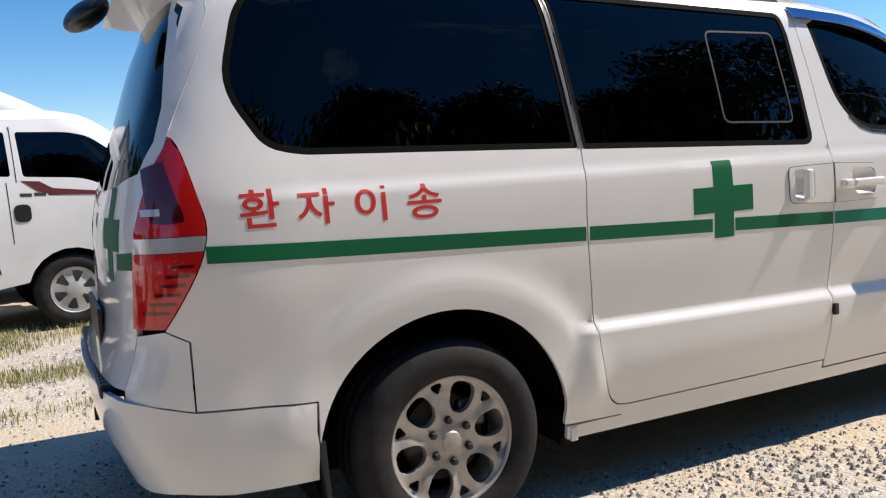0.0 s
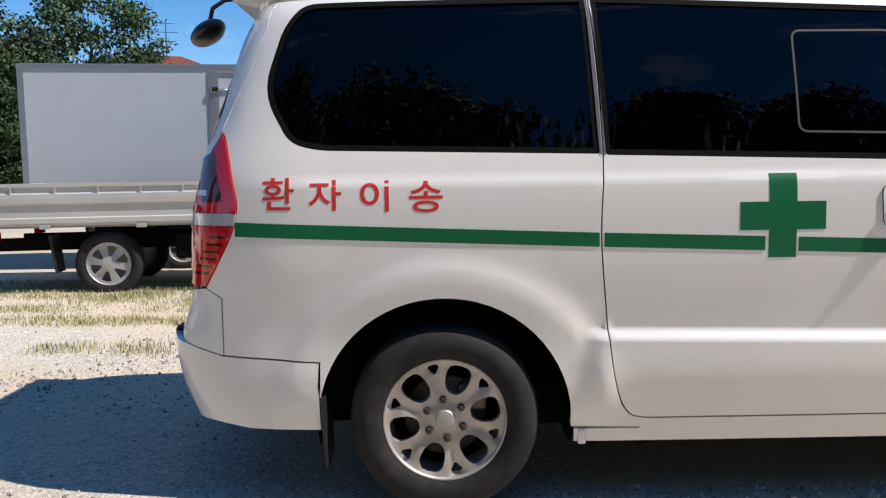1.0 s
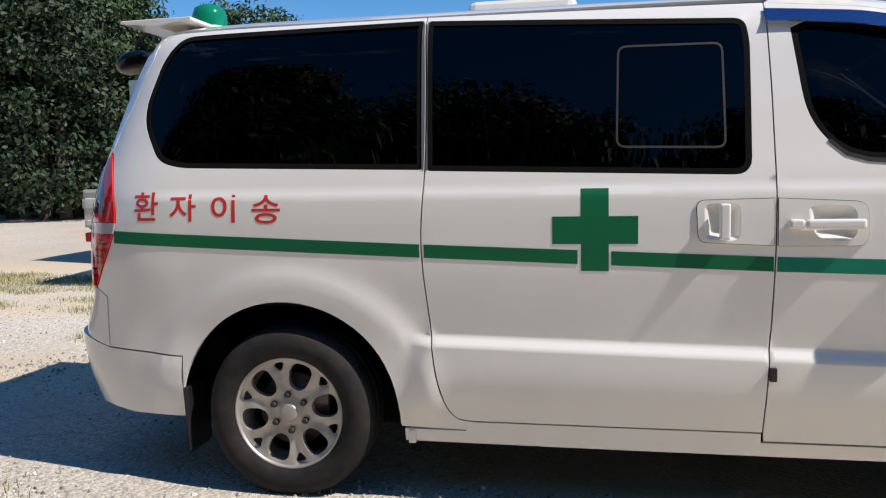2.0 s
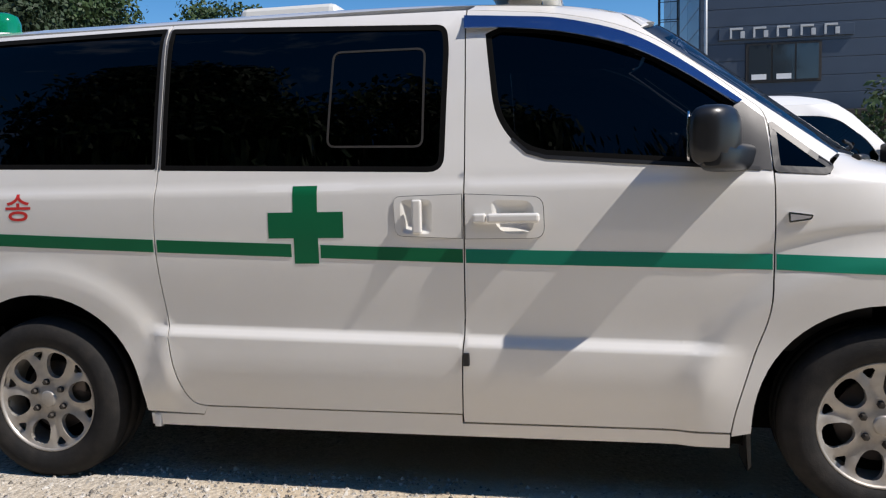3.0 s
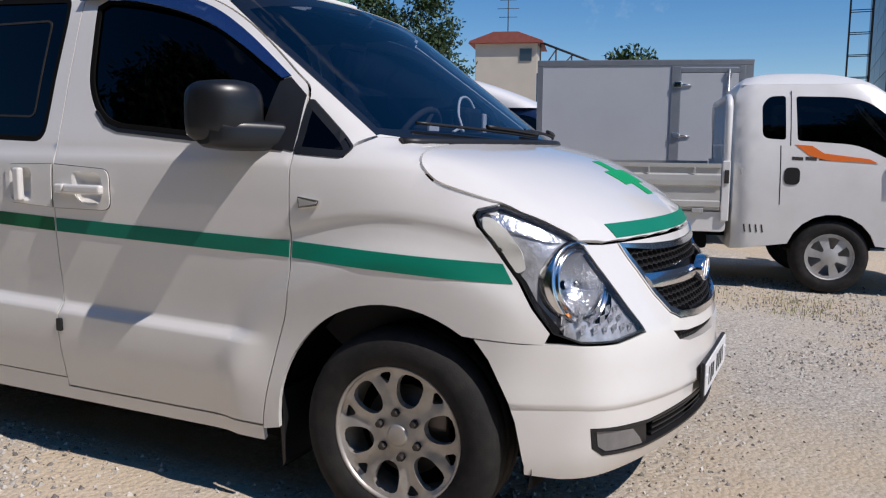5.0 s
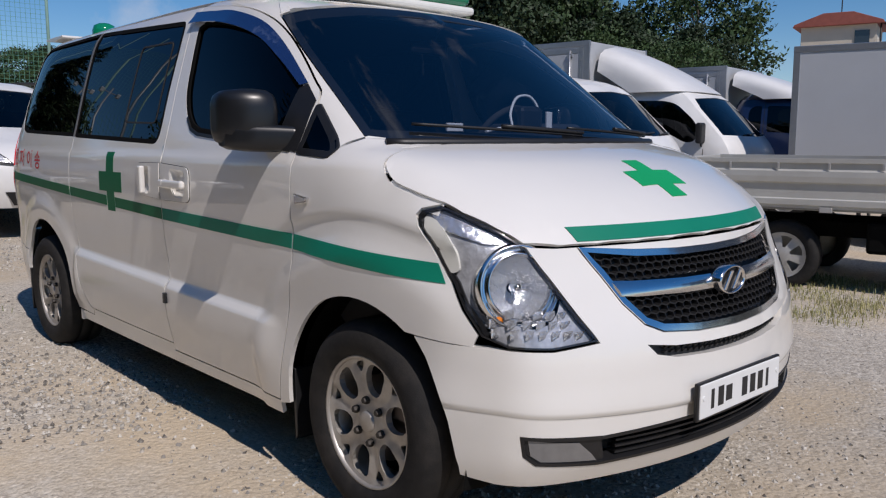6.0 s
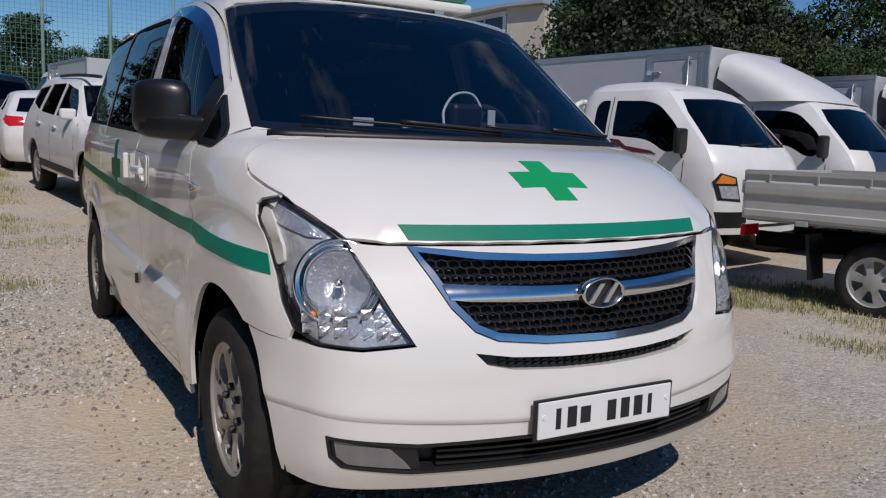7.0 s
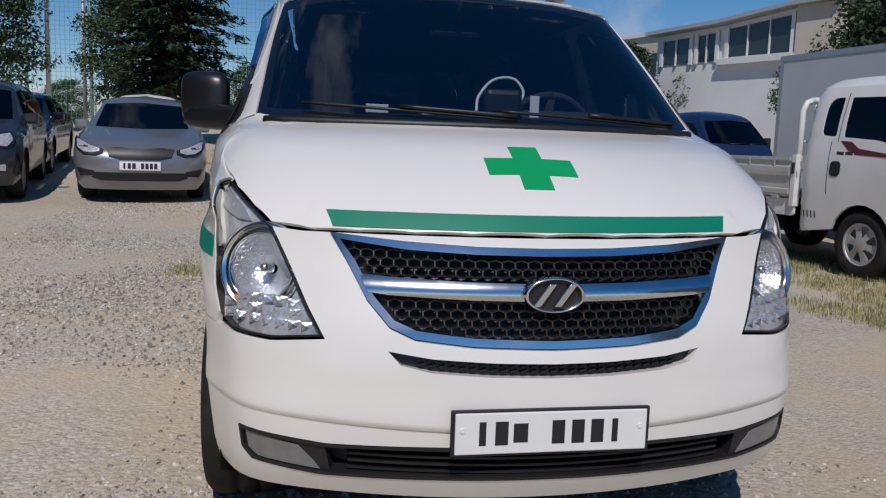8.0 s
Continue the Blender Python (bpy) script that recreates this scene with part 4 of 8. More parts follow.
for mir in (False, True):
    cp = [fx(-2.390, z, True) for z in (0.573, 0.60, 0.63, 0.66, 0.69, 0.72, 0.75, 0.78)] + [ fx(-2.452, 0.814, True), fy(-0.742, 0.80, True), fy(-0.735, 0.64, True), fy(-0.74, 0.615, True), fy(-0.83, 0.592, True)]
    part("rear_corner_panel", panel(shrink(cp, 0.0015), RM, (), 0.03, 0.0, 0.02, True, mir), M_WHITE, van)
    tl = part("tail_lamp", panel(lamp_band(0.818, 1.372), RM, (), 0.03, -0.015, 0.03, True, mir), M_LAMPBLACK, van, "tall red tail lamp with a clear strip")
    for nm, z0, z1, mt in (("red_lens", 0.822, 1.038, M_REDLENS), ("clear_lens", 1.040, 1.083, M_CLEARLENS), ("red_lens", 1.085, 1.366, M_REDLENS)):
        part(nm, panel(lamp_band(z0, z1), RM, (), 0.02, 0.006, 0.02, True, mir), mt, tl)
    sm = [fx(-2.405, 1.30, True), fx(-2.372, 1.15, True), fx(-2.372, 1.125, True), fx(-2.42, 1.120, True), fx(-2.455, 1.125, True), fx(-2.46, 1.28, True)]
    part("smoked_lens", panel(sm, RM, (), 0.02, 0.0068, 0.003, True, mir), M_DARKRED, tl)
    for k in range(6):
        z0 = 0.865 + 0.026 * k
        xr_ = float(np.interp(z0, [p[1] for p in TAIL_F], [p[0] for p in TAIL_F]))
        part("lens_rib", panel([fx(xr_ - 0.012, z0, True), fx(xr_ - 0.075, z0, True), fx(xr_ - 0.075, z0 + 0.009, True), fx(xr_ - 0.010, z0 + 0.009, True)], RM, (), 0.02, 0.0072, 0.003, True, mir), M_DARKRED, tl)
    sm = [fx(-2.43, 1.145, True), fx(-2.475, 1.145, True), fx(-2.475, 1.165, True), fx(-2.43, 1.165, True)]
    part("clear_marker", panel(sm, RM, (), 0.02, 0.0085, 0.003, True, mir), M_CLEARLENS, tl)
# roof spoiler, rear-view mirror over the tailgate, beacons, light bar, vent
bmx = bmesh.new()
prism(bmx, [(-2.10, 1.925), (-2.26, 1.905), (-2.43, 1.922), (-2.425, 1.934), (-2.26, 1.937), (-2.10, 1.938)], -0.60, 0.60, None, 0.004)
part("roof_spoiler", bmx, M_WHITE, van)
bmx = bmesh.new()
tube(bmx, [(-2.28, -0.27, 1.925), (-2.36, -0.28, 1.945), (-2.47, -0.30, 1.935), (-2.52, -0.31, 1.90), (-2.535, -0.312, 1.84)], 0.009)
arm = part("mirror_arm", bmx, M_BLACK, van)
bmx = bmesh.new()
bmesh.ops.create_uvsphere(bmx, u_segments=24, v_segments=14, radius=1.0)
bmesh.ops.transform(bmx, matrix=Matrix.Translation((-2.540, -0.315, 1.800)) @ pose(0, 0, 0, 0, -32, 8) @ Matrix.Diagonal((0.078, 0.130, 0.042, 1)), verts=bmx.verts[:])
for f in bmx.faces:
    f.smooth = True
part("rear_view_mirror", bmx, M_GLOSSBLACK, arm)
bmx = bmesh.new()
lathe(bmx, [(0.085, 0), (0.085, 0.035), (0.078, 0.04)], 24, "Z")
bmesh.ops.transform(bmx, matrix=Matrix.Translation((-2.16, -0.30, 1.905)), verts=bmx.verts[:])
beacon = part("beacon_base", bmx, M_SHELLWHITE, van)
bmx = bmesh.new()
lathe(bmx, [(0.078, 0.04), (0.078, 0.09), (0.066, 0.125), (0.035, 0.140), (0.0, 0.143)], 24, "Z")
bmesh.ops.transform(bmx, matrix=Matrix.Translation((-2.16, -0.30, 1.905)), verts=bmx.verts[:])
part("beacon_dome", bmx, M_LBGREEN, beacon, "green beacon dome")
bmx = bmesh.new()
box(bmx, -0.98, -0.50, -0.24, 0.24, 1.92, 2.01, 0.04, None, 3)
part("roof_vent", bmx, M_SHELLWHITE, van, "low white roof vent")
bmx = bmesh.new()
box(bmx, 0.24, 0.50, -0.66, 0.66, 1.905, 1.945, 0.015)
lb = part("light_bar", bmx, M_SHELLWHITE, van, "roof light bar with cream and green domes")
for y0, y1, mt, nm in ((-0.655, -0.225, M_LBGREEN, "green_dome"), (-0.22, 0.20, M_LBCLEAR, "cream_dome"), (0.205, 0.655, M_LBGREEN, "green_dome")):
    bmx = bmesh.new()
    box(bmx, 0.25, 0.49, y0, y1, 1.946, 2.055, 0.045, None, 4)
    for f in bmx.faces:
        f.smooth = True
    part(nm, bmx, mt, lb)
for yy in (-0.5, 0.5):
    bmx = bmesh.new()
    box(bmx, 0.30, 0.44, yy - 0.03, yy + 0.03, 1.86, 1.91, 0.005)
    part("light_bar_foot", bmx, M_CHROME, lb)

# side fittings
for mir in (False, True):
    sg = 1 if mir else -1
    def fl(name, loop, material, parent, lift=0.001, depth=0.004, step=0.03, holes=(), label=""):
        return part(name, panel(loop, S, holes, step, lift, depth, False, mir), material, parent, label)
    # door handles: dished plates with a grip
    sdoor_ = [o for o in van.children if o.name.startswith("sliding_door")][1 if mir else 0]
    fdoor_ = [o for o in van.children if o.name.startswith("front_door")][1 if mir else 0]
    fend_ = [o for o in van.children if o.name.startswith("front_fender")][1 if mir else 0]
    base1 = rounded([(-0.085, 1.150, .03), (0.1705, 1.155, 0.0), (0.1705, 0.993, 0.0), (-0.078, 1.005, .03)], 0.03)
    base2 = rounded([(0.1805, 1.155, 0.0), (0.462, 1.140, .04), (0.466, 0.992, .04), (0.1805, 0.992, 0.0)], 0.03)
    d1, d2 = DISH_R, DISH_F
    fl("handle_gap", base1, M_LAMPBLACK, sdoor_, 0.0012, 0.002, 0.02, [d1])
    fl("handle_gap", base2, M_LAMPBLACK, fdoor_, 0.0012, 0.002, 0.02, [d2])
    h1 = fl("handle_plate", shrink(base1, 0.002), M_WHITE, sdoor_, 0.006, 0.004, 0.012, [d1])
    h2 = fl("handle_plate", shrink(base2, 0.002), M_WHITE, fdoor_, 0.006, 0.004, 0.012, [d2])

    def dish(loop, depth):
        cxx, czz = sum(p[0] for p in loop) / len(loop), sum(p[1] for p in loop) / len(loop)
        rx, rz = max(abs(p[0] - cxx) for p in loop), max(abs(p[1] - czz) for p in loop)
        def f(x, z):
            r = max(abs(x - cxx) / rx, abs(z - czz) / rz)
            p = S(x, z)
            return (p[0], p[1] - 0.006 + depth * sstep((1 - r) / 0.55), p[2])
        return f
    part("handle_bowl", panel(shrink(d1, -0.0005), dish(d1, 0.024), (), 0.010, 0.0, 0.001, False, mir), M_WHITE, h1)
    part("handle_bowl", panel(shrink(d2, -0.0005), dish(d2, 0.026), (), 0.010, 0.0, 0.001, False, mir), M_WHITE, h2)
    yb = sg * (side_y(0, 1.07) + 0.012)
    bmx = bmesh.new()
    box(bmx, -0.010, 0.026, yb, yb + sg * 0.026, 1.014, 1.138, 0.008, None, 3)
    part("grip", bmx, M_WHITE, h1)
    yb = sg * (side_y(0.35, 1.07) + 0.018)
    bmx = bmesh.new()
    box(bmx, 0.262, 0.450, yb, yb + sg * 0.026, 1.049, 1.084, 0.011, pose(0, 0, 0), 3)
    part("grip", bmx, M_WHITE, h2)
    bmx = bmesh.new()
    box(bmx, 0.212, 0.260, yb - sg * 0.01, yb + sg * 0.022, 1.050, 1.084, 0.009, None, 3)
    part("lock_cover", bmx, M_WHITE, h2)
    # latch cover on the door edge, flaps
    bmx = bmesh.new()
    yb = sg * side_y(0.166, 0.55)
    box(bmx, 0.162, 0.186, yb, yb + sg * 0.045, 0.527, 0.575, 0.004)
    part("door_edge_stop", bmx, M_BLACK, fdoor_)
    # fender repeater
    rp = rounded([(1.272, 1.073), (1.352, 1.062), (1.345, 1.046), (1.275, 1.036)], 0.006)
    r_ = fl("side_repeater", rp, M_CHROME, fend_, 0.010, 0.012, 0.02)
    fl("repeater_lens", shrink(rp, 0.006), M_CLEARLENS, r_, 0.013, 0.006, 0.02)
    # window weather strip along the belt
    fl("belt_strip", [(0.47, 1.284), (1.19, 1.224), (1.19, 1.212), (0.47, 1.270), (0.40, 1.292), (0.345, 1.342), (0.352, 1.35), (0.405, 1.304)], M_BLACK, fdoor_, 0.004, 0.006)
    # wind deflector over the door window
    vo = smooth_line([(0.160, 1.818), (0.35, 1.803), (0.52, 1.785), (0.75, 1.722), (0.93, 1.622), (1.148, 1.458)], 5)
    vi = smooth_line([(1.125, 1.450), (0.928, 1.580), (0.750, 1.670), (0.515, 1.733), (0.30, 1.760), (0.165, 1.766)], 5)
    part("wind_deflector", panel(vo + vi, lambda x, z: tuple(Vector(S(x, z)) + Vector((0, -0.010 - 0.028 * sstep((float(np.interp(x, [0.16, 0.52, 0.75, 0.93, 1.15], [1.80, 1.78, 1.715, 1.615, 1.455])) - z) / 0.07), 0))), (), 0.02, 0.0, 0.004, False, mir), G_VISOR, fdoor_, "smoked wind deflector coloured with the blue of the reflected sky")
    # mirror: black corner plate, foot, rounded shell; the one on the driver's side is folded flat
    sail = [(1.085, 1.2325), (1.2285, 1.2105), (1.2245, 1.300), (1.2165, 1.392), (1.145, 1.452), (1.115, 1.440)]
    mb = fl("mirror_base", sail, M_BLACK, fdoor_, 0.003, 0.010, 0.03)
    fold = Matrix() if not mir else Matrix.Translation((1.15, 0.885, 0)) @ pose(0, 0, 0, 0, 0, 74) @ Matrix.Translation((-1.15, -0.885, 0))

    def loft(rows, n=20, e=3.2):
        """Rounded sections (y, x0, x1, z0, z1) joined into one smooth closed body."""
        bm = bmesh.new()
        rings = []
        for y, x0, x1, z0, z1 in rows:
            ring = []
            for k in range(n):
                t = 2 * math.pi * (k + 0.5) / n
                cx = math.copysign(abs(math.cos(t)) ** (2 / e), math.cos(t))
                cz = math.copysign(abs(math.sin(t)) ** (2 / e), math.sin(t))
                ring.append(bm.verts.new(fold @ Vector(((x0 + x1) / 2 + cx * (x1 - x0) / 2, sg * y, (z0 + z1) / 2 + cz * (z1 - z0) / 2))))
            rings.append(ring)
        for a, b in zip(rings, rings[1:]):
            for k in range(n):
                bm.faces.new((a[k], a[(k + 1) % n], b[(k + 1) % n], b[k])).smooth = True
        bm.faces.new(rings[0])
        bm.faces.new(rings[-1])
        bmesh.ops.recalc_face_normals(bm, faces=bm.faces[:])
        return bm
    mh = part("mirror_shell", loft([(1.098, 0.965, 1.000, 1.285, 1.370), (1.096, 0.952, 1.018, 1.262, 1.396), (1.088, 0.942, 1.040, 1.246, 1.414), (1.070, 0.940, 1.066, 1.236, 1.426), (1.030, 0.945, 1.098, 1.230, 1.432), (0.985, 0.955, 1.118, 1.230, 1.434), (0.945, 0.968, 1.126, 1.234, 1.430), (0.925, 0.980, 1.122, 1.242, 1.420), (0.915, 0.995, 1.110, 1.258, 1.400), (0.912, 1.010, 1.095, 1.275, 1.385)]), M_GLOSSBLACK, mb, "black door mirror shell")
    part("mirror_foot", loft([(1.085, 0.985, 1.040, 1.232, 1.296), (1.060, 0.975, 1.075, 1.220, 1.306), (1.000, 0.985, 1.118, 1.212, 1.309), (0.940, 1.010, 1.150, 1.210, 1.308), (0.895, 1.050, 1.180, 1.212, 1.304), (0.862, 1.090, 1.200, 1.216, 1.298)], 20, 4.0), M_GLOSSBLACK, mb)
    part("mirror_glass", loft([(1.078, 0.936, 0.945, 1.262, 1.392), (1.060, 0.936, 0.947, 1.250, 1.412), (0.960, 0.950, 0.962, 1.250, 1.412), (0.945, 0.956, 0.964, 1.262, 1.396)], 16, 5.0), M_CHROME, mb)
    # mud flaps
    for x0, z0 in ((-2.035, 0.155), (1.155, 0.155)):
        bmx = bmesh.new()
        prism(bmx, rounded([(x0 - 0.012, z0 + 0.27), (x0 + 0.010, z0 + 0.27), (x0 + 0.018, z0 + 0.02), (x0 + 0.004, z0 + 0.0)], 0.004), sg * 0.73, sg * 0.905, None, 0.003)
        part("mud_flap", bmx, M_BLACK, van)
    bmx = bmesh.new()
    box(bmx, -1.125, -1.095, sg * 0.80, sg * 0.90, 0.235, 0.29, 0.006)
    part("jacking_bracket", bmx, M_WHITE, van)
    # wheel housings
    for xw, r_ in ((-1.6, 0.455), (1.59, 0.436)):
        bmx = bmesh.new()
        n = 24
        prof = [(r_ + 0.004, 0.868), (r_ + 0.02, 0.80), (r_ + 0.02, 0.50)]
        rows_ = [[bmx.verts.new((xw + r * math.cos(math.pi * (k / n * 1.16 - 0.08)), sg * y, 0.335 + r * math.sin(math.pi * (k / n * 1.16 - 0.08)))) for k in range(n + 1)] for r, y in prof]
        for a, b in zip(rows_, rows_[1:]):
            for k in range(n):
                bmx.faces.new((a[k], a[k + 1], b[k + 1], b[k])).smooth = True
        bmx.faces.new(rows_[-1])
        part("wheel_housing", bmx, M_UNDER, van)

# red lettering
for ch, x0, x1, z0, z1 in (("환", -2.224, -2.111, 1.093, 1.205), ("자", -2.060, -1.946, 1.089, 1.195), ("이", -1.881, -1.782, 1.084, 1.191), ("송", -1.713, -1.596, 1.080, 1.188)):
    cu = bpy.data.curves.new("letter", "FONT")
    cu.body = ch
    cu.offset = 0.012
    tmp = bpy.data.objects.new("letter", cu)
    scene.collection.objects.link(tmp)
    dg = bpy.context.evaluated_depsgraph_get()
    me = bpy.data.meshes.new_from_object(tmp.evaluated_get(dg))
    bpy.data.objects.remove(tmp)
    co = [v.co.copy() for v in me.vertices]
    ax0, ax1 = min(c.x for c in co), max(c.x for c in co)
    az0, az1 = min(c.y for c in co), max(c.y for c in co)
    bmx = bmesh.new()
    bmx.from_mesh(me)
    bmesh.ops.triangulate(bmx, faces=bmx.faces[:])
    bmesh.ops.subdivide_edges(bmx, edges=bmx.edges[:], cuts=3, use_grid_fill=True)
    for v in bmx.verts:
        x = x0 + (v.co.x - ax0) / (ax1 - ax0) * (x1 - x0)
        z = z0 + (v.co.y - az0) / (az1 - az0) * (z1 - z0)
        p = S(x, z)
        v.co = (p[0], p[1] - 0.0011, p[2])
    part("letter", bmx, M_RED, van, "red vinyl letter")

# hood markings, wipers, cowl
gl_ = [(xf_of(0.998) - fr_d(y, w_of(0.998)) , y) for y in np.linspace(-0.580, 0.580, 25)]
gf = [(xf_of(0.957) - fr_d(y, w_of(0.957)) , y) for y in np.linspace(0.563, -0.563, 25)]
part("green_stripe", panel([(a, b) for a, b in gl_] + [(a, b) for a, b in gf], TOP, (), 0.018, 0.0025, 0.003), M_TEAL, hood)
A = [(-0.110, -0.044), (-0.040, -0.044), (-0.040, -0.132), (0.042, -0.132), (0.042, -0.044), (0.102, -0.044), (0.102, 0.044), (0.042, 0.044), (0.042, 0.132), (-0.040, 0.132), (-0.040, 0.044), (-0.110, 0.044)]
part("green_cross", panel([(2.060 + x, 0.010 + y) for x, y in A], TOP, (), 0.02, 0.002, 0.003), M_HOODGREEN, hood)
bmx = bmesh.new()
cow = [FM(*fy(y, 1.249)) for y in np.linspace(-0.74, 0.74, 25)]
tube(bmx, [(p[0] + 0.012, p[1], p[2] - 0.006) for p in cow], 0.017, 8)
part("cowl", bmx, M_BLACK, van)
for y0, y1, z1 in ((0.06, -0.62, 1.300), (0.66, 0.02, 1.290)):
    bmx = bmesh.new()
    pts = []
    for k in range(14):
        t = k / 13
        y = y0 + (y1 - y0) * t
        z = 1.262 + (z1 - 1.262) * t
        p = FM(*fy(y, z))
        pts.append((p[0] + 0.016 + 0.004, p[1], p[2] + 0.008))
    tube(bmx, pts, 0.0062, 6)
    wp = part("wiper", bmx, M_BLACK, van)
    bmx = bmesh.new()
    tube(bmx, [(p[0] + 0.004, p[1], p[2] + 0.012) for p in pts[:8]], 0.008, 6)
    part("wiper_arm", bmx, M_BLACK, wp)

# wheels
def wheel_at(x, sg, spin):
    bmx = bmesh.new()
    hub = Matrix.Translation((x, sg * 0.896, 0.338)) @ (Matrix() if sg < 0 else pose(0, 0, 0, 0, 0, 180))
    holes = []
    for k in range(6):
        a = radians(90 - 18 + 60 * k + spin)
        d, t = Vector((math.cos(a), math.sin(a))), Vector((-math.sin(a), math.cos(a)))
        holes.append([tuple(d * (0.147 + 0.054 * math.copysign(abs(math.cos(u)) ** 0.8, math.cos(u))) + t * (0.044 + 0.010 * math.cos(u)) * math.copysign(abs(math.sin(u)) ** 0.8, math.sin(u))) for u in np.linspace(0, 2 * math.pi, 18)[:-1]])
        a += radians(30)
        d, t = Vector((math.cos(a), math.sin(a))), Vector((-math.sin(a), math.cos(a)))
        holes.append([tuple(d * r + t * o) for r, o in ((0.166, -0.004), (0.166, 0.004), (0.190, 0.020), (0.198, 0.016), (0.200, 0.0), (0.198, -0.016), (0.190, -0.020))])

    def face(u, v):
        r = math.hypot(u, v)
        y = float(np.interp(r, [0.0, 0.045, 0.06, 0.10, 0.16, 0.20, 0.215], [-0.006, -0.006, 0.004, -0.002, -0.008, -0.004, -0.012]))
        a = math.atan2(v, u) - radians(90 - 18 + spin)
        y += 0.010 * sstep((math.cos(6 * a) * -1 - 0.55) / 0.45) * sstep((r - 0.07) / 0.05)
        return (u, y, v)
    disc = [(0.213 * math.cos(u), 0.213 * math.sin(u)) for u in np.linspace(0, 2 * math.pi, 61)[:-1]]
    rim = part("wheel", panel(disc, face, holes, 0.017, 0.0, 0.022), M_ALLOY, van, "six-spoke silver alloy wheel with a worn tyre", False, hub)
    bmx = bmesh.new()
    lathe(bmx, [(0.211, -0.010), (0.214, -0.020), (0.221, -0.022), (0.223, -0.014), (0.218, 0.0), (0.205, 0.02), (0.196, 0.10), (0.20, 0.18)], 48)
    part("rim_barrel", bmx, M_ALLOY, rim)
    bmx = bmesh.new()
    lathe(bmx, [(0.217, -0.012), (0.226, -0.026), (0.245, -0.036), (0.275, -0.042), (0.302, -0.036), (0.324, -0.020), (0.335, 0.004), (0.3385, 0.03), (0.3385, 0.06), (0.331, 0.062), (0.331, 0.070), (0.3385, 0.072), (0.3385, 0.125), (0.331, 0.127), (0.331, 0.135), (0.3385, 0.137), (0.3385, 0.17), (0.33, 0.195), (0.29, 0.215), (0.22, 0.20)], 72)
    tyre = part("tyre", bmx, M_RUBBER, rim)
    bmx = bmesh.new()
    lathe(bmx, [(0.0, -0.016), (0.028, -0.0155), (0.034, -0.013), (0.037, -0.004)], 24)
    part("centre_cap", bmx, M_ALLOY, rim)
    for k in range(6):
        a = radians(90 + 5 + 60 * k + spin)
        bmx = bmesh.new()
        lathe(bmx, [(0.0, -0.020), (0.010, -0.018), (0.0135, -0.010), (0.014, 0.008)], 6, "Y", False)
        bmesh.ops.transform(bmx, matrix=Matrix.Translation((0.071 * math.cos(a), 0.0, 0.071 * math.sin(a))), verts=bmx.verts[:])
        part("wheel_nut", bmx, M_DARKSTEEL, rim)
    bmx = bmesh.new()
    lathe(bmx, [(0.0, 0.055), (0.145, 0.055), (0.145, 0.075), (0.0, 0.075)], 32)
    box(bmx, 0.05, 0.15, 0.03, 0.11, 0.02, 0.12, 0.01)
    part("brake_disc", bmx, M_BRAKE, rim)
    bmx = bmesh.new()
    lathe(bmx, [(0.20, 0.10), (0.0, 0.12)], 24)
    part("wheel_back", bmx, M_UNDER, rim)


wheel_at(-1.6, -1, 0)
wheel_at(1.6, -1, 3)
wheel_at(-1.6, 1, 10)
wheel_at(1.6, 1, 33)

# underbody and cabin
for nm, b in (("floor_pan", (-1.95, 2.20, -0.66, 0.66, 0.24, 0.40)), ("front_crossmember", (2.201, 2.26, -0.60, 0.60, 0.27, 0.34)), ("side_member", (-1.15, 1.15, -0.86, -0.662, 0.24, 0.35)), ("side_member", (-1.15, 1.15, 0.662, 0.86, 0.24, 0.35)), ("engine_bay", (1.30, 2.16, -0.66, 0.66, 0.402, 0.88)), ("spare_wheel_well", (-2.50, -1.952, -0.70, 0.70, 0.34, 0.60))):
    bmx = bmesh.new()
    box(bmx, *b)
    part(nm, bmx, M_UNDER, van)
bmx = bmesh.new()
cyl(bmx, (-2.62, 0.45, 0.29), (-1.0, 0.45, 0.27), 0.03, 0.03, 12)
part("exhaust_pipe", bmx, M_DARKSTEEL, van)
for nm, b in (("cabin_lining", (-2.20, 1.10, 0.815, 0.835, 0.83, 1.20)), ("cabin_lining", (-2.20, 1.10, -0.835, -0.815, 0.83, 1.20)), ("cabin_floor", (-2.35, 1.30, -0.82, 0.82, 0.815, 0.83)), ("headlining", (-2.2, 0.78, -0.64, 0.64, 1.755, 1.775)), ("bulkhead", (-0.42, -0.38, -0.80, 0.80, 0.44, 1.22))):
    bmx = bmesh.new()
    box(bmx, *b)
    part(nm, bmx, M_LINER, van)
bmx = bmesh.new()
prism(bmx, rounded([(1.62, 1.225), (1.30, 1.285), (1.12, 1.27), (1.02, 1.16), (1.05, 0.75), (1.30, 0.55), (1.60, 0.60)], 0.03), -0.74, 0.74, None, 0.0)
box(bmx, 1.06, 1.30, 0.18, 0.58, 1.26, 1.325, 0.03, None, 3)
dash = part("dashboard", bmx, M_DASH, van)
bmx = bmesh.new()
n = 28
c0 = Matrix.Translation((0.98, 0.38, 1.235)) @ pose(0, 0, 0, 0, -62, 0)
tor = [c0 @ Vector((0.185 * math.cos(2 * math.pi * k / n), 0.185 * math.sin(2 * math.pi * k / n), 0)) for k in range(n + 1)]
tube(bmx, tor, 0.015, 8)
cyl(bmx, c0 @ Vector((-0.17, 0, 0)), c0 @ Vector((0.17, 0, 0)), 0.02, 0.02, 8)
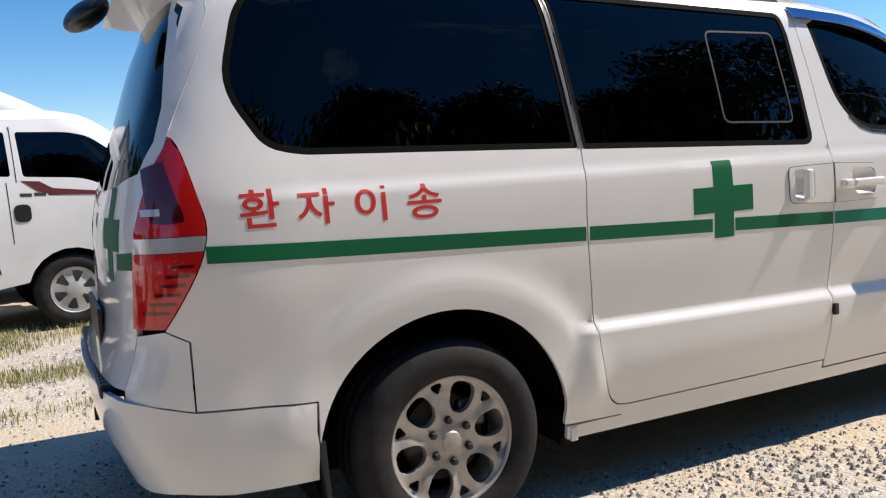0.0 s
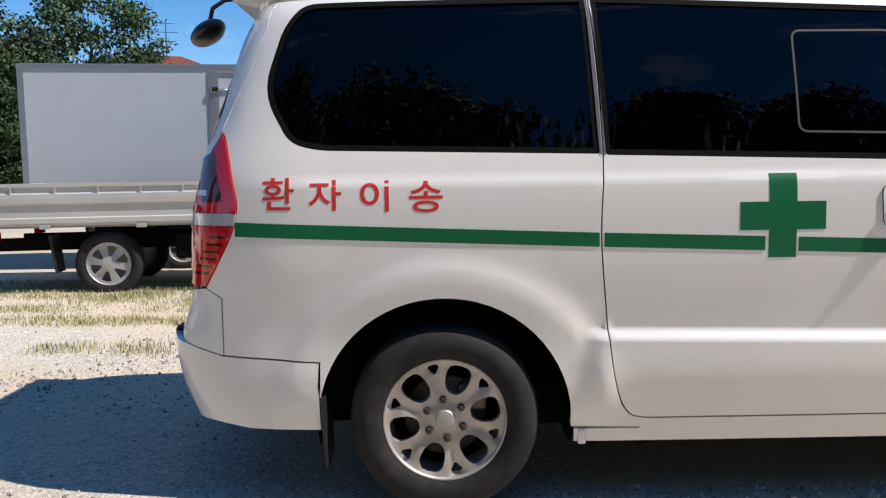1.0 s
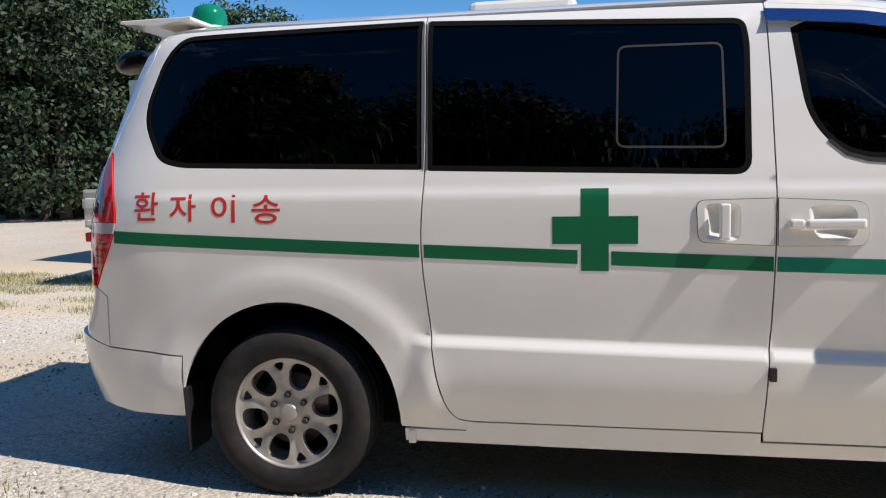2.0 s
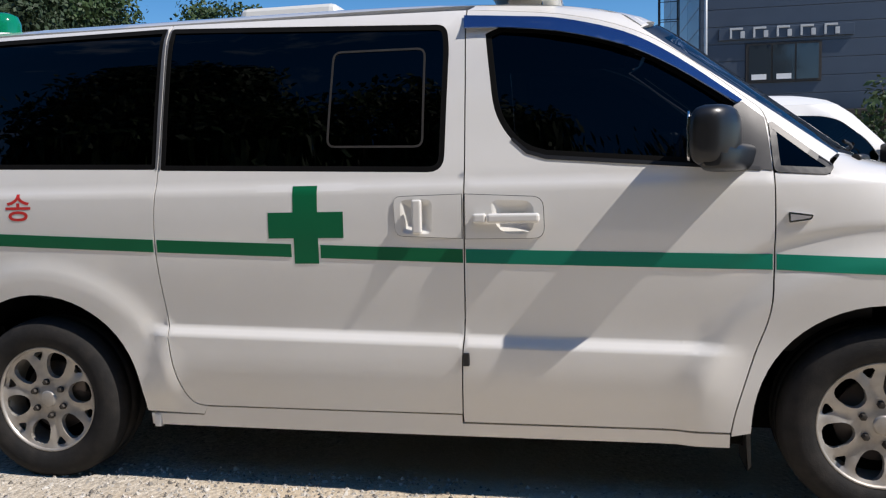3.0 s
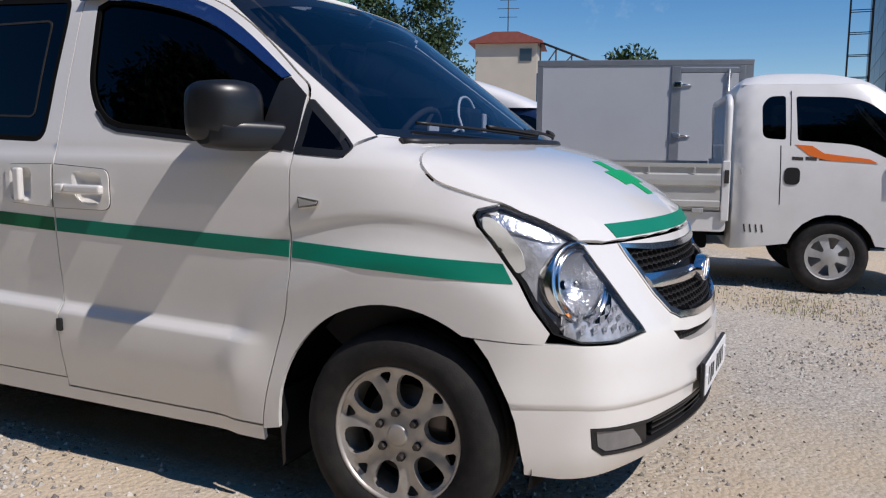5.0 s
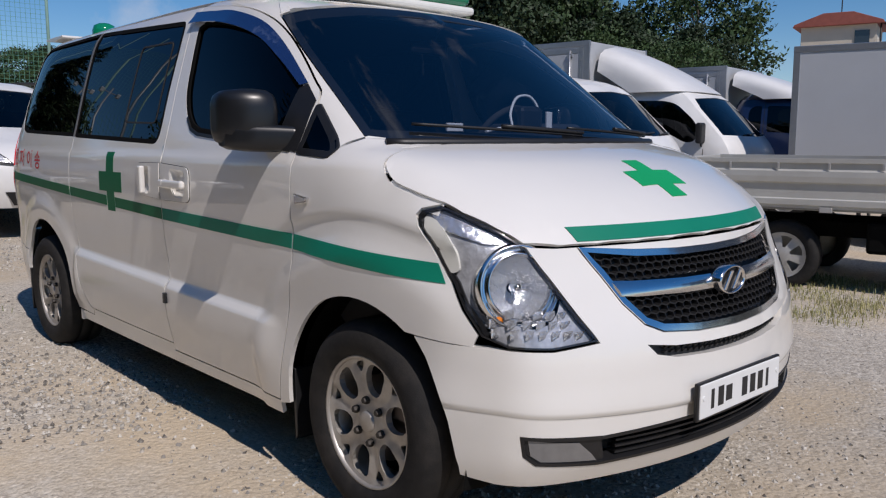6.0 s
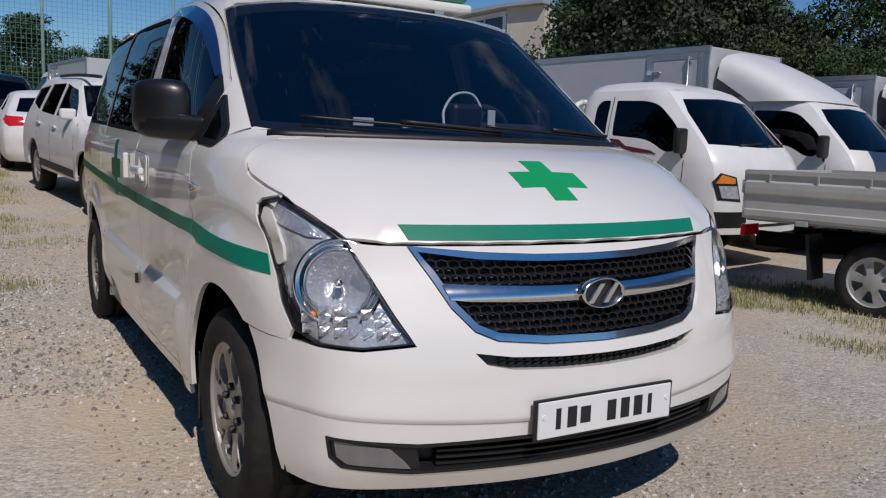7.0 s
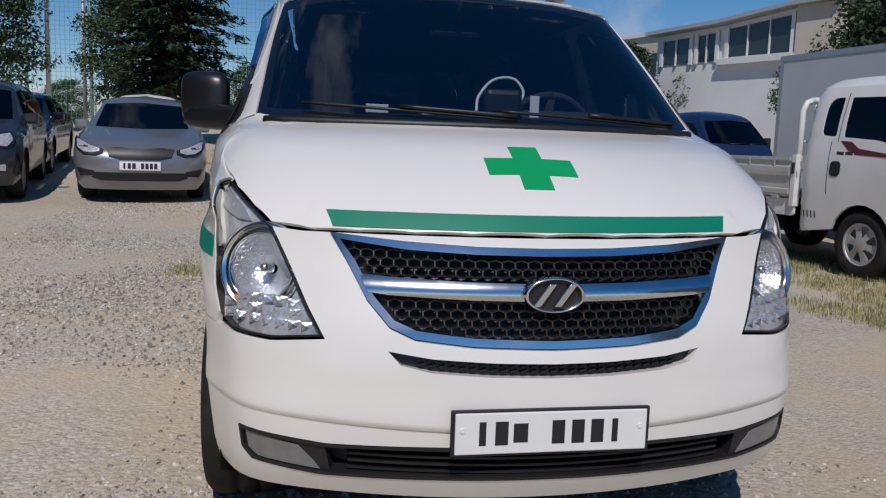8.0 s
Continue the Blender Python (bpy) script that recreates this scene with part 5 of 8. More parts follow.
cyl(bmx, c0 @ Vector((0, 0, -0.01)), c0 @ Vector((0, 0, 0.03)), 0.07, 0.06, 16)
part("steering_wheel", bmx, M_SEAT, dash)
for yy in (-0.48, 0.42):
    bmx = bmesh.new()
    box(bmx, 0.05, 0.62, yy - 0.25, yy + 0.25, 0.72, 0.90, 0.05, None, 3)
    box(bmx, -0.06, 0.12, yy - 0.24, yy + 0.24, 0.86, 1.42, 0.06, pose(0, 0, 0), 3)
    box(bmx, -0.07, 0.06, yy - 0.13, yy + 0.13, 1.44, 1.62, 0.045, None, 3)
    part("front_seat", bmx, M_SEAT, van)
for xx in (-1.0, -1.8):
    bmx = bmesh.new()
    box(bmx, xx - 0.1, xx + 0.45, -0.6, 0.6, 0.70, 0.86, 0.05, None, 2)
    box(bmx, xx - 0.18, xx, -0.6, 0.6, 0.80, 1.20, 0.05, None, 2)
    part("rear_seat", bmx, M_SEAT, van)
bmx = bmesh.new()
tube(bmx, smooth_line([(1.46, -0.22, 1.285), (1.43, -0.10, 1.30), (1.41, -0.02, 1.295), (1.38, 0.0, 1.36), (1.36, 0.06, 1.425), (1.36, 0.14, 1.43), (1.38, 0.17, 1.37), (1.40, 0.10, 1.31), (1.40, 0.03, 1.30)], 6), 0.006, 6)
part("charging_cable", bmx, M_CABLE, dash, "loose white charging cable")
bmx = bmesh.new()
box(bmx, 1.40, 1.41, 0.19, 0.225, 1.29, 1.37, 0.002)
box(bmx, 1.45, 1.46, -0.42, -0.34, 1.285, 1.315, 0.002)
part("paper_note", bmx, M_CABLE, dash)
bmx = bmesh.new()
box(bmx, 1.34, 1.42, 0.02, 0.16, 1.29, 1.39, 0.02, None, 2)
part("navigation_screen", bmx, M_BLACK, dash)
bmx = bmesh.new()
box(bmx, 0.86, 0.89, -0.11, 0.11, 1.63, 1.69, 0.02, None, 2)
cyl(bmx, (0.90, 0, 1.68), (0.98, 0, 1.755), 0.008, 0.008, 8)
part("inner_mirror", bmx, M_BLACK, van)

van.location = (0, W_ADD, 0)


# ---- other vehicles: each a skin of stacked outlines ----
class Skin:
    def __init__(self, w, xf, xr, fc=(0.28, 0.5, 14), rc=(0.12, 0.4, 14), z=(0.15, 2.2)):
        self.zs = np.linspace(z[0], z[1], 500)
        def tab(rows):
            v = np.interp(self.zs, [r[0] for r in rows], [r[1] for r in rows])
            for _ in range(2):
                v = np.convolve(np.pad(v, 3, mode="edge"), np.ones(7) / 7, mode="valid")
            return v
        self.tw, self.tf, self.tr, self.fc, self.rc = tab(w), tab(xf), tab(xr), fc, rc
        self.tabs = {}

    def w(self, z):
        return float(np.interp(z, self.zs, self.tw))

    def xf(self, z):
        return float(np.interp(z, self.zs, self.tf))

    def xr(self, z):
        return float(np.interp(z, self.zs, self.tr))

    def d(self, y, w, c):
        v = min(abs(y) / max(w, 1e-4), 1.0)
        return c[0] * y * y + c[1] * (1 - (1 - v ** c[2]) ** 0.4)

    def side_y(self, x, z):
        w = self.w(z)
        return min(solve_y(lambda y, ww: self.d(y, ww, self.fc), self.xf(z) - x, w), solve_y(lambda y, ww: self.d(y, ww, self.rc), x - self.xr(z), w))

    def S(self, x, z):
        return (x, -self.side_y(x, z), z)

    def outline(self, z, rear):
        key = (round(z, 3), rear)
        if key not in self.tabs:
            c, w = (self.rc if rear else self.fc), self.w(z)
            ys = np.concatenate([np.linspace(0, 0.8 * w, 12), np.linspace(0.82 * w, 0.97 * w, 10), w * (1 - 0.03 * np.linspace(0.97, 0, 12) ** 2)])
            xs = np.array([self.d(y, w, c) for y in ys])
            ys, xs = np.append(ys, w), np.append(xs, xs[-1] + 1.5)
            self.tabs[key] = (np.concatenate([[0], np.cumsum(np.hypot(np.diff(xs), np.diff(ys)))]), xs, ys)
        return self.tabs[key]

    def end(self, rear):
        def f(s, z):
            t = self.outline(z, rear)
            dd, y = float(np.interp(abs(s), t[0], t[1])), float(np.interp(abs(s), t[0], t[2]))
            return (self.xr(z) + dd if rear else self.xf(z) - dd, math.copysign(y, s), z)
        return f

    def sy(self, y, z, rear=False):
        t = self.outline(z, rear)
        return (math.copysign(float(np.interp(abs(y), t[2], t[0])), y), z)

    def sx(self, x, z, rear=False):
        t = self.outline(z, rear)
        dd = (x - self.xr(z)) if rear else (self.xf(z) - x)
        return (-float(np.interp(dd, t[1], t[0])), z)

    def edge(self, z, rear=False, k=0.93):
        """Where the flank meets the front or rear piece."""
        w = self.w(z)
        return self.xr(z) + self.d(k * w, w, self.rc) if rear else self.xf(z) - self.d(k * w, w, self.fc)

    def top(self, x, y, lo, hi):
        for _ in range(26):
            m = (lo + hi) / 2
            w = self.w(m)
            if m < self.zs[-1] and abs(y) < w and self.xf(m) - x > self.d(y, w, self.fc) and x - self.xr(m) > self.d(y, w, self.rc):
                lo = m
            else:
                hi = m
        return (x, y, lo)


def arch(xc, zc, r, n=12):
    return [(xc + r * math.cos(a), zc + r * math.sin(a)) for a in np.linspace(0, math.pi, n)]


M_STEELW = mat("painted_steel_wheel", (0.50, 0.50, 0.49), 0.45, 0.4, 0, 0.06, 20, 0, 0, 0.5, (0.2, 0.16, 0.12), 0.4, 8)
G_CAR = glass("car_window_glass", (0.045, 0.05, 0.055), 1.5)
G_CARSHIELD = glass("car_windscreen_glass", (0.16, 0.18, 0.20), 1.55)
M_TYRE2 = M_RUBBER


def car_wheel(parent, x, y, r, rim_r, spokes=6, material=None, width=0.18):
    sg = 1 if y > 0 else -1
    hub = Matrix.Translation((x, y, r)) @ (Matrix() if sg < 0 else pose(0, 0, 0, 0, 0, 180))
    holes = []
    for k in range(spokes):
        a = 2 * math.pi * (k + 0.3) / spokes
        d, t = Vector((math.cos(a), math.sin(a))), Vector((-math.sin(a), math.cos(a)))
        wd = 2 * math.pi / spokes * 0.28
        holes.append([tuple(d * rr + t * o) for rr, o in ((rim_r * 0.36, -rim_r * 0.36 * wd * 0.6), (rim_r * 0.36, rim_r * 0.36 * wd * 0.6), (rim_r * 0.80, rim_r * 0.8 * wd), (rim_r * 0.86, 0), (rim_r * 0.80, -rim_r * 0.8 * wd))])
    disc = [(rim_r * 0.97 * math.cos(u), rim_r * 0.97 * math.sin(u)) for u in np.linspace(0, 2 * math.pi, 25)[:-1]]
    rim = part("wheel", panel(disc, lambda u, v: (u, 0.012 - 0.03 * math.exp(-((math.hypot(u, v) / rim_r - 0.15) / 0.35) ** 2), v), holes, rim_r * 0.2, 0.0, 0.015), material or M_STEELW, parent, "", False, hub)
    bmx = bmesh.new()
    lathe(bmx, [(rim_r * 0.96, 0.012), (rim_r * 1.0, -0.012), (rim_r * 1.02, -0.004), (rim_r * 0.95, 0.04), (rim_r * 0.9, 0.12), (0.02, 0.13)], 24)
    part("rim", bmx, material or M_STEELW, rim)
    bmx = bmesh.new()
    q = r - rim_r
    lathe(bmx, [(rim_r, -0.006), (rim_r + 0.25 * q, -0.022), (rim_r + 0.6 * q, -0.026), (rim_r + 0.9 * q, -0.008), (r, 0.02), (r, width - 0.03), (rim_r + 0.8 * q, width), (rim_r, width - 0.01)], 32)
    part("tyre", bmx, M_TYRE2, rim)
    return rim


def shell(v, sk, paint, z0, zr, arches, windows, shield, rear_glass, step=0.09, sill=None):
    """The painted skin of a vehicle: two flanks, front, rear and roof, with glass in its openings."""
    zz = np.linspace(z0, zr, 18)
    fe = [(sk.edge(z), z) for z in zz]
    re = [(sk.edge(z, True), z) for z in zz]
    bottom = []
    for xc, zc, r in sorted(arches):
        bottom += [p for p in arch(xc, zc, r)[::-1] if p[1] > z0 + 0.01]
    loop = [re[0]] + [(x, z) for x, z in bottom] + fe + [(fe[-1][0] + (re[-1][0] - fe[-1][0]) * k / 8, zr) for k in range(1, 8)] + re[::-1][:-1]
    fm, rm = sk.end(False), sk.end(True)
    for mir in (False, True):
        fl = part("body_side", panel(loop, sk.S, windows, step, 0.0, 0.03, False, mir), paint, v)
        for wl_ in windows:
            part("window", panel(wl_, sk.S, (), 0.15, -0.008, 0.004, False, mir), G_CAR, fl)
    def ring(rear):
        h = [sk.sx(sk.edge(z, rear), z, rear) for z in zz]
        return h + [sk.sy(y, zr, rear) for y in np.linspace(-0.8, 0.8, 7) * sk.w(zr)] + [(-s, z) for s, z in h[::-1]] + [sk.sy(y, z0, rear) for y in np.linspace(0.8, -0.8, 7) * sk.w(z0)]
    fr = part("front_skin", panel(ring(False), fm, [shield] if shield else [], step, 0.0, 0.03), paint, v)
    if shield:
        part("windscreen", panel(shield, fm, (), 0.15, -0.006, 0.004), G_CARSHIELD, fr)
    rr = part("rear_skin", panel(ring(True), rm, [rear_glass] if rear_glass else [], step, 0.0, 0.03, True), paint, v)
    if rear_glass:
        part("rear_window", panel(rear_glass, rm, (), 0.15, -0.006, 0.004, True), G_CAR, rr)
    # roof
    rim = []
    for x in np.linspace(sk.edge(zr) - 0.02, sk.edge(zr, True) + 0.02, 14):
        rim.append((x, -sk.side_y(x, zr)))
    f_ = [(fm(*sk.sy(y, zr))[0], y) for y in np.linspace(0.9, -0.9, 9) * sk.w(zr)]
    r_ = [(rm(*sk.sy(y, zr, True))[0], y) for y in np.linspace(-0.9, 0.9, 9) * sk.w(zr)]
    lp = f_ + rim + r_ + [(x, -y) for x, y in rim[::-1]]
    part("roof", panel(lp, lambda x, y: sk.top(x, y, zr - 0.08, 2.2), (), 0.12, 0.001, 0.02), paint, v)
    bmx = bmesh.new()
    box(bmx, sk.edge(0.5, True) + 0.2, sk.edge(0.5) - 0.2, -sk.w(0.5) * 0.78, sk.w(0.5) * 0.78, z0 + 0.03, 0.62)
    part("underbody", bmx, M_UNDER, v)
    for mirs in (-1, 1):
        for xc, zc, r in arches:
            bmx = bmesh.new()
            box(bmx, xc - r, xc + r, mirs * 0.50, mirs * 0.60, z0, zc + r)
            part("wheel_housing", bmx, M_UNDER, v)
    return fr, rr


def fit_panel(v, fmap, loop, material, name, lift=0.004, flip=False, mirror=False, label="", step=0.05, depth=0.02, holes=()):
    return part(name, panel(loop, fmap, holes, step, lift, depth, flip, mirror), material, v, label)


def cab_mirror(v, x, z, y, sg, material=None):
    bmx = bmesh.new()
    box(bmx, x - 0.04, x + 0.04, sg * y, sg * (y + 0.17), z - 0.13, z + 0.13, 0.03, None, 3)
    tube(bmx, [(x, sg * (y - 0.06), z - 0.20), (x, sg * (y + 0.05), z - 0.16), (x, sg * (y + 0.08), z - 0.1)], 0.012, 6)
    part("door_mirror", bmx, material or M_BLACK, v)


def light_truck(label, m, cab_paint, bed="drop", deflector=False, box_len=3.0, box_top=2.6, stripe=None, cab_dark=False, rear_r=0.30):
    """A one-tonne cab-over truck facing +x; the origin is on the ground under its front axle."""
    v = thing("light_truck", label, "truck", "parked trucks", "", m)
    sk = Skin([(0.15, 0.80), (0.45, 0.83), (0.9, 0.85), (1.15, 0.84), (1.5, 0.78), (1.8, 0.70), (1.9, 0.64), (1.95, 0.50), (1.975, 0.2), (1.98, 0.02)],
              [(0.15, 1.06), (0.35, 1.13), (0.6, 1.14), (0.95, 1.12), (1.10, 1.08), (1.22, 1.00), (1.36, 0.86), (1.78, 0.42), (1.88, 0.25), (1.95, -0.05), (1.98, -0.3)],
              [(0.15, -0.92), (1.75, -0.92), (1.9, -0.85), (1.98, -0.5)], (0.16, 0.35, 14), (0.02, 0.12, 20), (0.15, 2.0))
    win1 = rounded([(-0.40, 1.735), (0.02, 1.725, .08), (0.20, 1.68, .1), (0.46, 1.47, .08), (0.57, 1.30, .04), (0.48, 1.185, .05), (0.36, 1.185, .08), (0.12, 1.31, .12), (-0.38, 1.345)], 0.03)
    win2 = rounded([(-0.68, 1.66, .10), (-0.62, 1.735, .06), (-0.485, 1.74), (-0.475, 1.35), (-0.67, 1.365, .06)], 0.03)
    fm = sk.end(False)
    sh = [sk.sy(y, z) for y, z in [(-0.73, 1.275), (0, 1.255), (0.73, 1.275), (0.665, 1.60), (0.60, 1.745), (0, 1.775), (-0.60, 1.745), (-0.665, 1.60)]]
    fr, rr = shell(v, sk, cab_paint, 0.37, 1.84, [(-0.06, 0.33, 0.375)], [win1, win2], sh, None, 0.10)
    for sg in (-1, 1):
        mir = sg > 0
        car_wheel(v, -0.06, sg * 0.80, 0.325, 0.205, 6)
        cab_mirror(v, 0.60, 1.30, 0.80, sg)
        # lamps, door handle, pillar, flare
        hl_ = fit_panel(v, fm, [sk.sy(y, z) for y, z in [(-0.50, 0.70), (-0.76, 0.72), (-0.80, 0.90), (-0.74, 0.99), (-0.56, 0.95)]], M_LAMPBLACK, "headlamp", 0.004, False, mir, "clear headlamp with an amber corner")
        fit_panel(hl_, fm, [sk.sy(y, z) for y, z in [(-0.53, 0.73), (-0.73, 0.74), (-0.76, 0.86), (-0.56, 0.86)]], M_LAMPCHROME, "reflector", 0.010, False, mir)
        fit_panel(hl_, fm, [sk.sy(y, z) for y, z in [(-0.58, 0.885), (-0.78, 0.885), (-0.73, 0.97), (-0.58, 0.935)]], M_AMBER, "turn_lens", 0.010, False, mir)
        ha = fit_panel(v, sk.S, rounded([(-0.48, 1.11), (-0.35, 1.11), (-0.35, 0.96), (-0.48, 0.96)], 0.05), M_BLACK, "door_handle", 0.006, False, mir)
        for lp in ([(0.62, 1.20), (0.60, 0.48)], [(-0.445, 1.78), (-0.44, 1.30)], [(-0.52, 1.30), (-0.51, 0.78)]):
            (xa, za), (xb, zb) = lp
            fit_panel(v, sk.S, [(xa, za), (xa + 0.008, za), (xb + 0.008, zb), (xb, zb)], M_LAMPBLACK, "door_seam", 0.0015, False, mir, "", 0.15, 0.002)
        fit_panel(v, sk.S, [(0.48, 0.72), (0.60, 0.725), (0.60, 0.775), (0.48, 0.765)], M_AMBER, "side_marker", 0.01, False, mir)
        if stripe:
            fit_panel(v, sk.S, [(-0.40, 1.31), (-0.26, 1.30), (-0.16, 1.235), (0.20, 1.190), (0.27, 1.155), (-0.14, 1.175), (-0.28, 1.215)], stripe, "side_stripe", 0.004, False, mir, "", 0.06, 0.004)
            for x0 in (-0.42, -0.31, -0.20):
                fit_panel(v, sk.S, [(x0, 1.205), (x0 + 0.09, 1.200), (x0 + 0.09, 1.172), (x0, 1.177)], M_DARKSTEEL, "stripe_mark", 0.003, False, mir, "", 0.06, 0.003)
        for k in range(4):
            x0 = -0.80 + 0.05 * k
            fit_panel(v, sk.S, [(x0, 0.60), (x0 + 0.012, 0.60), (x0 + 0.024, 0.53), (x0 + 0.012, 0.53)], M_BLACK, "vent_slit", 0.003, False, mir, "", 0.06, 0.003)
    fit_panel(v, fm, [sk.sy(y, z) for y, z in [(-0.46, 0.93), (0.46, 0.93), (0.46, 0.86), (-0.46, 0.86)]], M_BLACK, "grille", 0.004)
    fit_panel(v, fm, [sk.sy(y, z) for y, z in [(-0.78, 0.60), (0.78, 0.60), (0.74, 0.44), (-0.74, 0.44)]], M_BLACK, "bumper_intake", 0.004, False, False, "", 0.08, 0.02, [[sk.sy(y, z) for y, z in [(-0.40, 0.58), (0.40, 0.58), (0.40, 0.47), (-0.40, 0.47)]]])
    fit_panel(v, fm, [sk.sy(y, z) for y, z in [(-0.26, 0.57), (0.26, 0.57), (0.26, 0.47), (-0.26, 0.47)]], M_PLATE, "number_plate", 0.008)
    for y0 in (-0.35, 0.15):
        bmx = bmesh.new()
        p0, p1 = fm(*sk.sy(y0, 1.272)), fm(*sk.sy(y0 + 0.42, 1.298))
        tube(bmx, [(p0[0] + 0.02, p0[1], p0[2]), (p1[0] + 0.02, p1[1], p1[2])], 0.010, 6)
        part("wiper", bmx, M_BLACK, v)
    bmx = bmesh.new()
    prism(bmx, rounded([(0.93, 1.15), (0.70, 1.20), (0.55, 1.10), (0.60, 0.7), (0.93, 0.7)], 0.03), -0.70, 0.70)
    for yy in (-0.40, 0.38):
        box(bmx, -0.45, 0.05, yy - 0.24, yy + 0.24, 0.75, 0.92, 0.04)
        box(bmx, -0.58, -0.42, yy - 0.23, yy + 0.23, 0.9, 1.45, 0.05)
    part("cab_interior", bmx, M_SEAT, v)
    # frame, rear axle
    bmx = bmesh.new()
    box(bmx, -3.55, 0.6, -0.42, -0.34, 0.45, 0.58)
    box(bmx, -3.55, 0.6, 0.34, 0.42, 0.45, 0.58)
    box(bmx, -2.52, -2.36, -0.6, 0.6, 0.25, 0.40)
    box(bmx, -1.75, -1.10, -0.78, -0.45, 0.36, 0.62, 0.03)
    box(bmx, -1.60, -1.00, 0.45, 0.78, 0.36, 0.62, 0.03)
    part("chassis", bmx, M_UNDER, v)
    for sg in (-1, 1):
        car_wheel(v, -2.40, sg * 0.76, rear_r, rear_r * 0.66, 6)
        bmx = bmesh.new()
        prism(bmx, [(-2.95, 0.62), (-2.90, 0.25), (-2.88, 0.25), (-2.92, 0.62)], sg * 0.52, sg * 0.78)
        part("mud_flap", bmx, M_BLACK, v)
    if bed == "drop":
        x0, x1 = -3.45, -0.98
        bmx = bmesh.new()
        box(bmx, x0, x1, -0.82, 0.82, 0.70, 0.78, 0.008)
        part("bed_floor", bmx, M_BEDGREY, v)
        for sg in (-1, 1):
            bmx = bmesh.new()
            prof_ = [(0.825, 0.72), (0.852, 0.72), (0.852, 0.74), (0.870, 0.748), (0.870, 0.795), (0.852, 0.805), (0.852, 0.925), (0.876, 0.94), (0.880, 0.985), (0.876, 1.03), (0.852, 1.045), (0.852, 1.098), (0.870, 1.10), (0.870, 1.135), (0.820, 1.135), (0.825, 1.10)]
            ra = [bmx.verts.new((x0, sg * a, b)) for a, b in prof_]
            rb_ = [bmx.verts.new((x1 - 0.03, sg * a, b)) for a, b in prof_]
            for k in range(len(prof_)):
                bmx.faces.new((ra[k], ra[(k + 1) % len(prof_)], rb_[(k + 1) % len(prof_)], rb_[k]))
            bmx.faces.new(ra)
            bmx.faces.new(rb_[::-1])
            bmesh.ops.recalc_face_normals(bmx, faces=bmx.faces[:])
            sb = part("drop_side", bmx, M_DROP, v, "ribbed pale drop side")
            for k in range(7):
                xx = x0 + 0.2 + k * 0.4
                bmx = bmesh.new()
                box(bmx, xx, xx + 0.02, sg * 0.868, sg * 0.88, 1.045, 1.10, 0.003)
                part("rope_hook", bmx, M_STEELW, sb)
            for xx in (x0 + 0.45, x0 + 1.35, x0 + 2.2):
                bmx = bmesh.new()
                box(bmx, xx, xx + 0.10, sg * 0.84, sg * 0.875, 0.69, 0.735, 0.005)
                part("hinge", bmx, M_STEELW, sb)
            bmx = bmesh.new()
            tube(bmx, [(x1 + 0.02, sg * 0.80, 0.70), (x1 + 0.02, sg * 0.80, 1.62), (x1 + 0.02, sg * 0.76, 1.70), (x1 + 0.02, sg * 0.68, 1.73)], 0.032, 8)
            box(bmx, x1 - 0.02, x1 + 0.05, sg * 0.78, sg * 0.86, 0.62, 1.16, 0.008)
            part("headboard_post", bmx, M_TRUCKW, v)
            bmx = bmesh.new()
            box(bmx, x1 + 0.0, x1 + 0.04, sg * 0.862, sg * 0.875, 0.96, 1.08, 0.006)
            part("latch", bmx, M_DARKSTEEL, v)
            lp = rounded([(-1.60, 0.70), (-0.95, 0.70), (-0.95, 0.52), (-1.45, 0.52)], 0.04)
            bmx = bmesh.new()
            prism(bmx, lp, sg * 0.80, sg * 0.83, None, 0.004)
            part("side_guard", bmx, M_TRUCKW, v)
        bmx = bmesh.new()
        tube(bmx, [(x1 + 0.02, -0.68, 1.73), (x1 + 0.02, 0.68, 1.73)], 0.032, 8)
        hb = part("headboard_rail", bmx, M_TRUCKW, v)
        for a, b in [((-0.64 + k * 0.16, 0.78), (-0.64 + k * 0.16, 1.72)) for k in range(9)] + [((-0.78, zz), (0.78, zz)) for zz in (1.0, 1.3)]:
            bmx = bmesh.new()
            cyl(bmx, (x1 + 0.02, *a), (x1 + 0.02, *b), 0.012, 0.012, 6)
            part("headboard_bar", bmx, M_TRUCKW, hb)
        bmx = bmesh.new()
        box(bmx, x0 - 0.03, x0, -0.85, 0.85, 0.72, 1.13, 0.006)
        box(bmx, x0 - 0.05, x0 - 0.02, -0.85, 0.85, 0.93, 1.04, 0.012)
        tg = part("tailboard", bmx, M_DROP, v)
        for sg in (-1, 1):
            bmx = bmesh.new()
            box(bmx, x0 - 0.06, x0 - 0.01, sg * 0.55, sg * 0.80, 0.56, 0.66, 0.01)
            part("tail_lamp", bmx, M_REDLENS, v)
    else:
        x0, x1, zt = -1.02 - box_len, -1.02, box_top
        bmx = bmesh.new()
        box(bmx, x0, x1, -0.86, 0.86, 0.78, zt, 0.01)
        bx = part("cargo_box", bmx, M_BOX, v, "pale grey insulated cargo box")
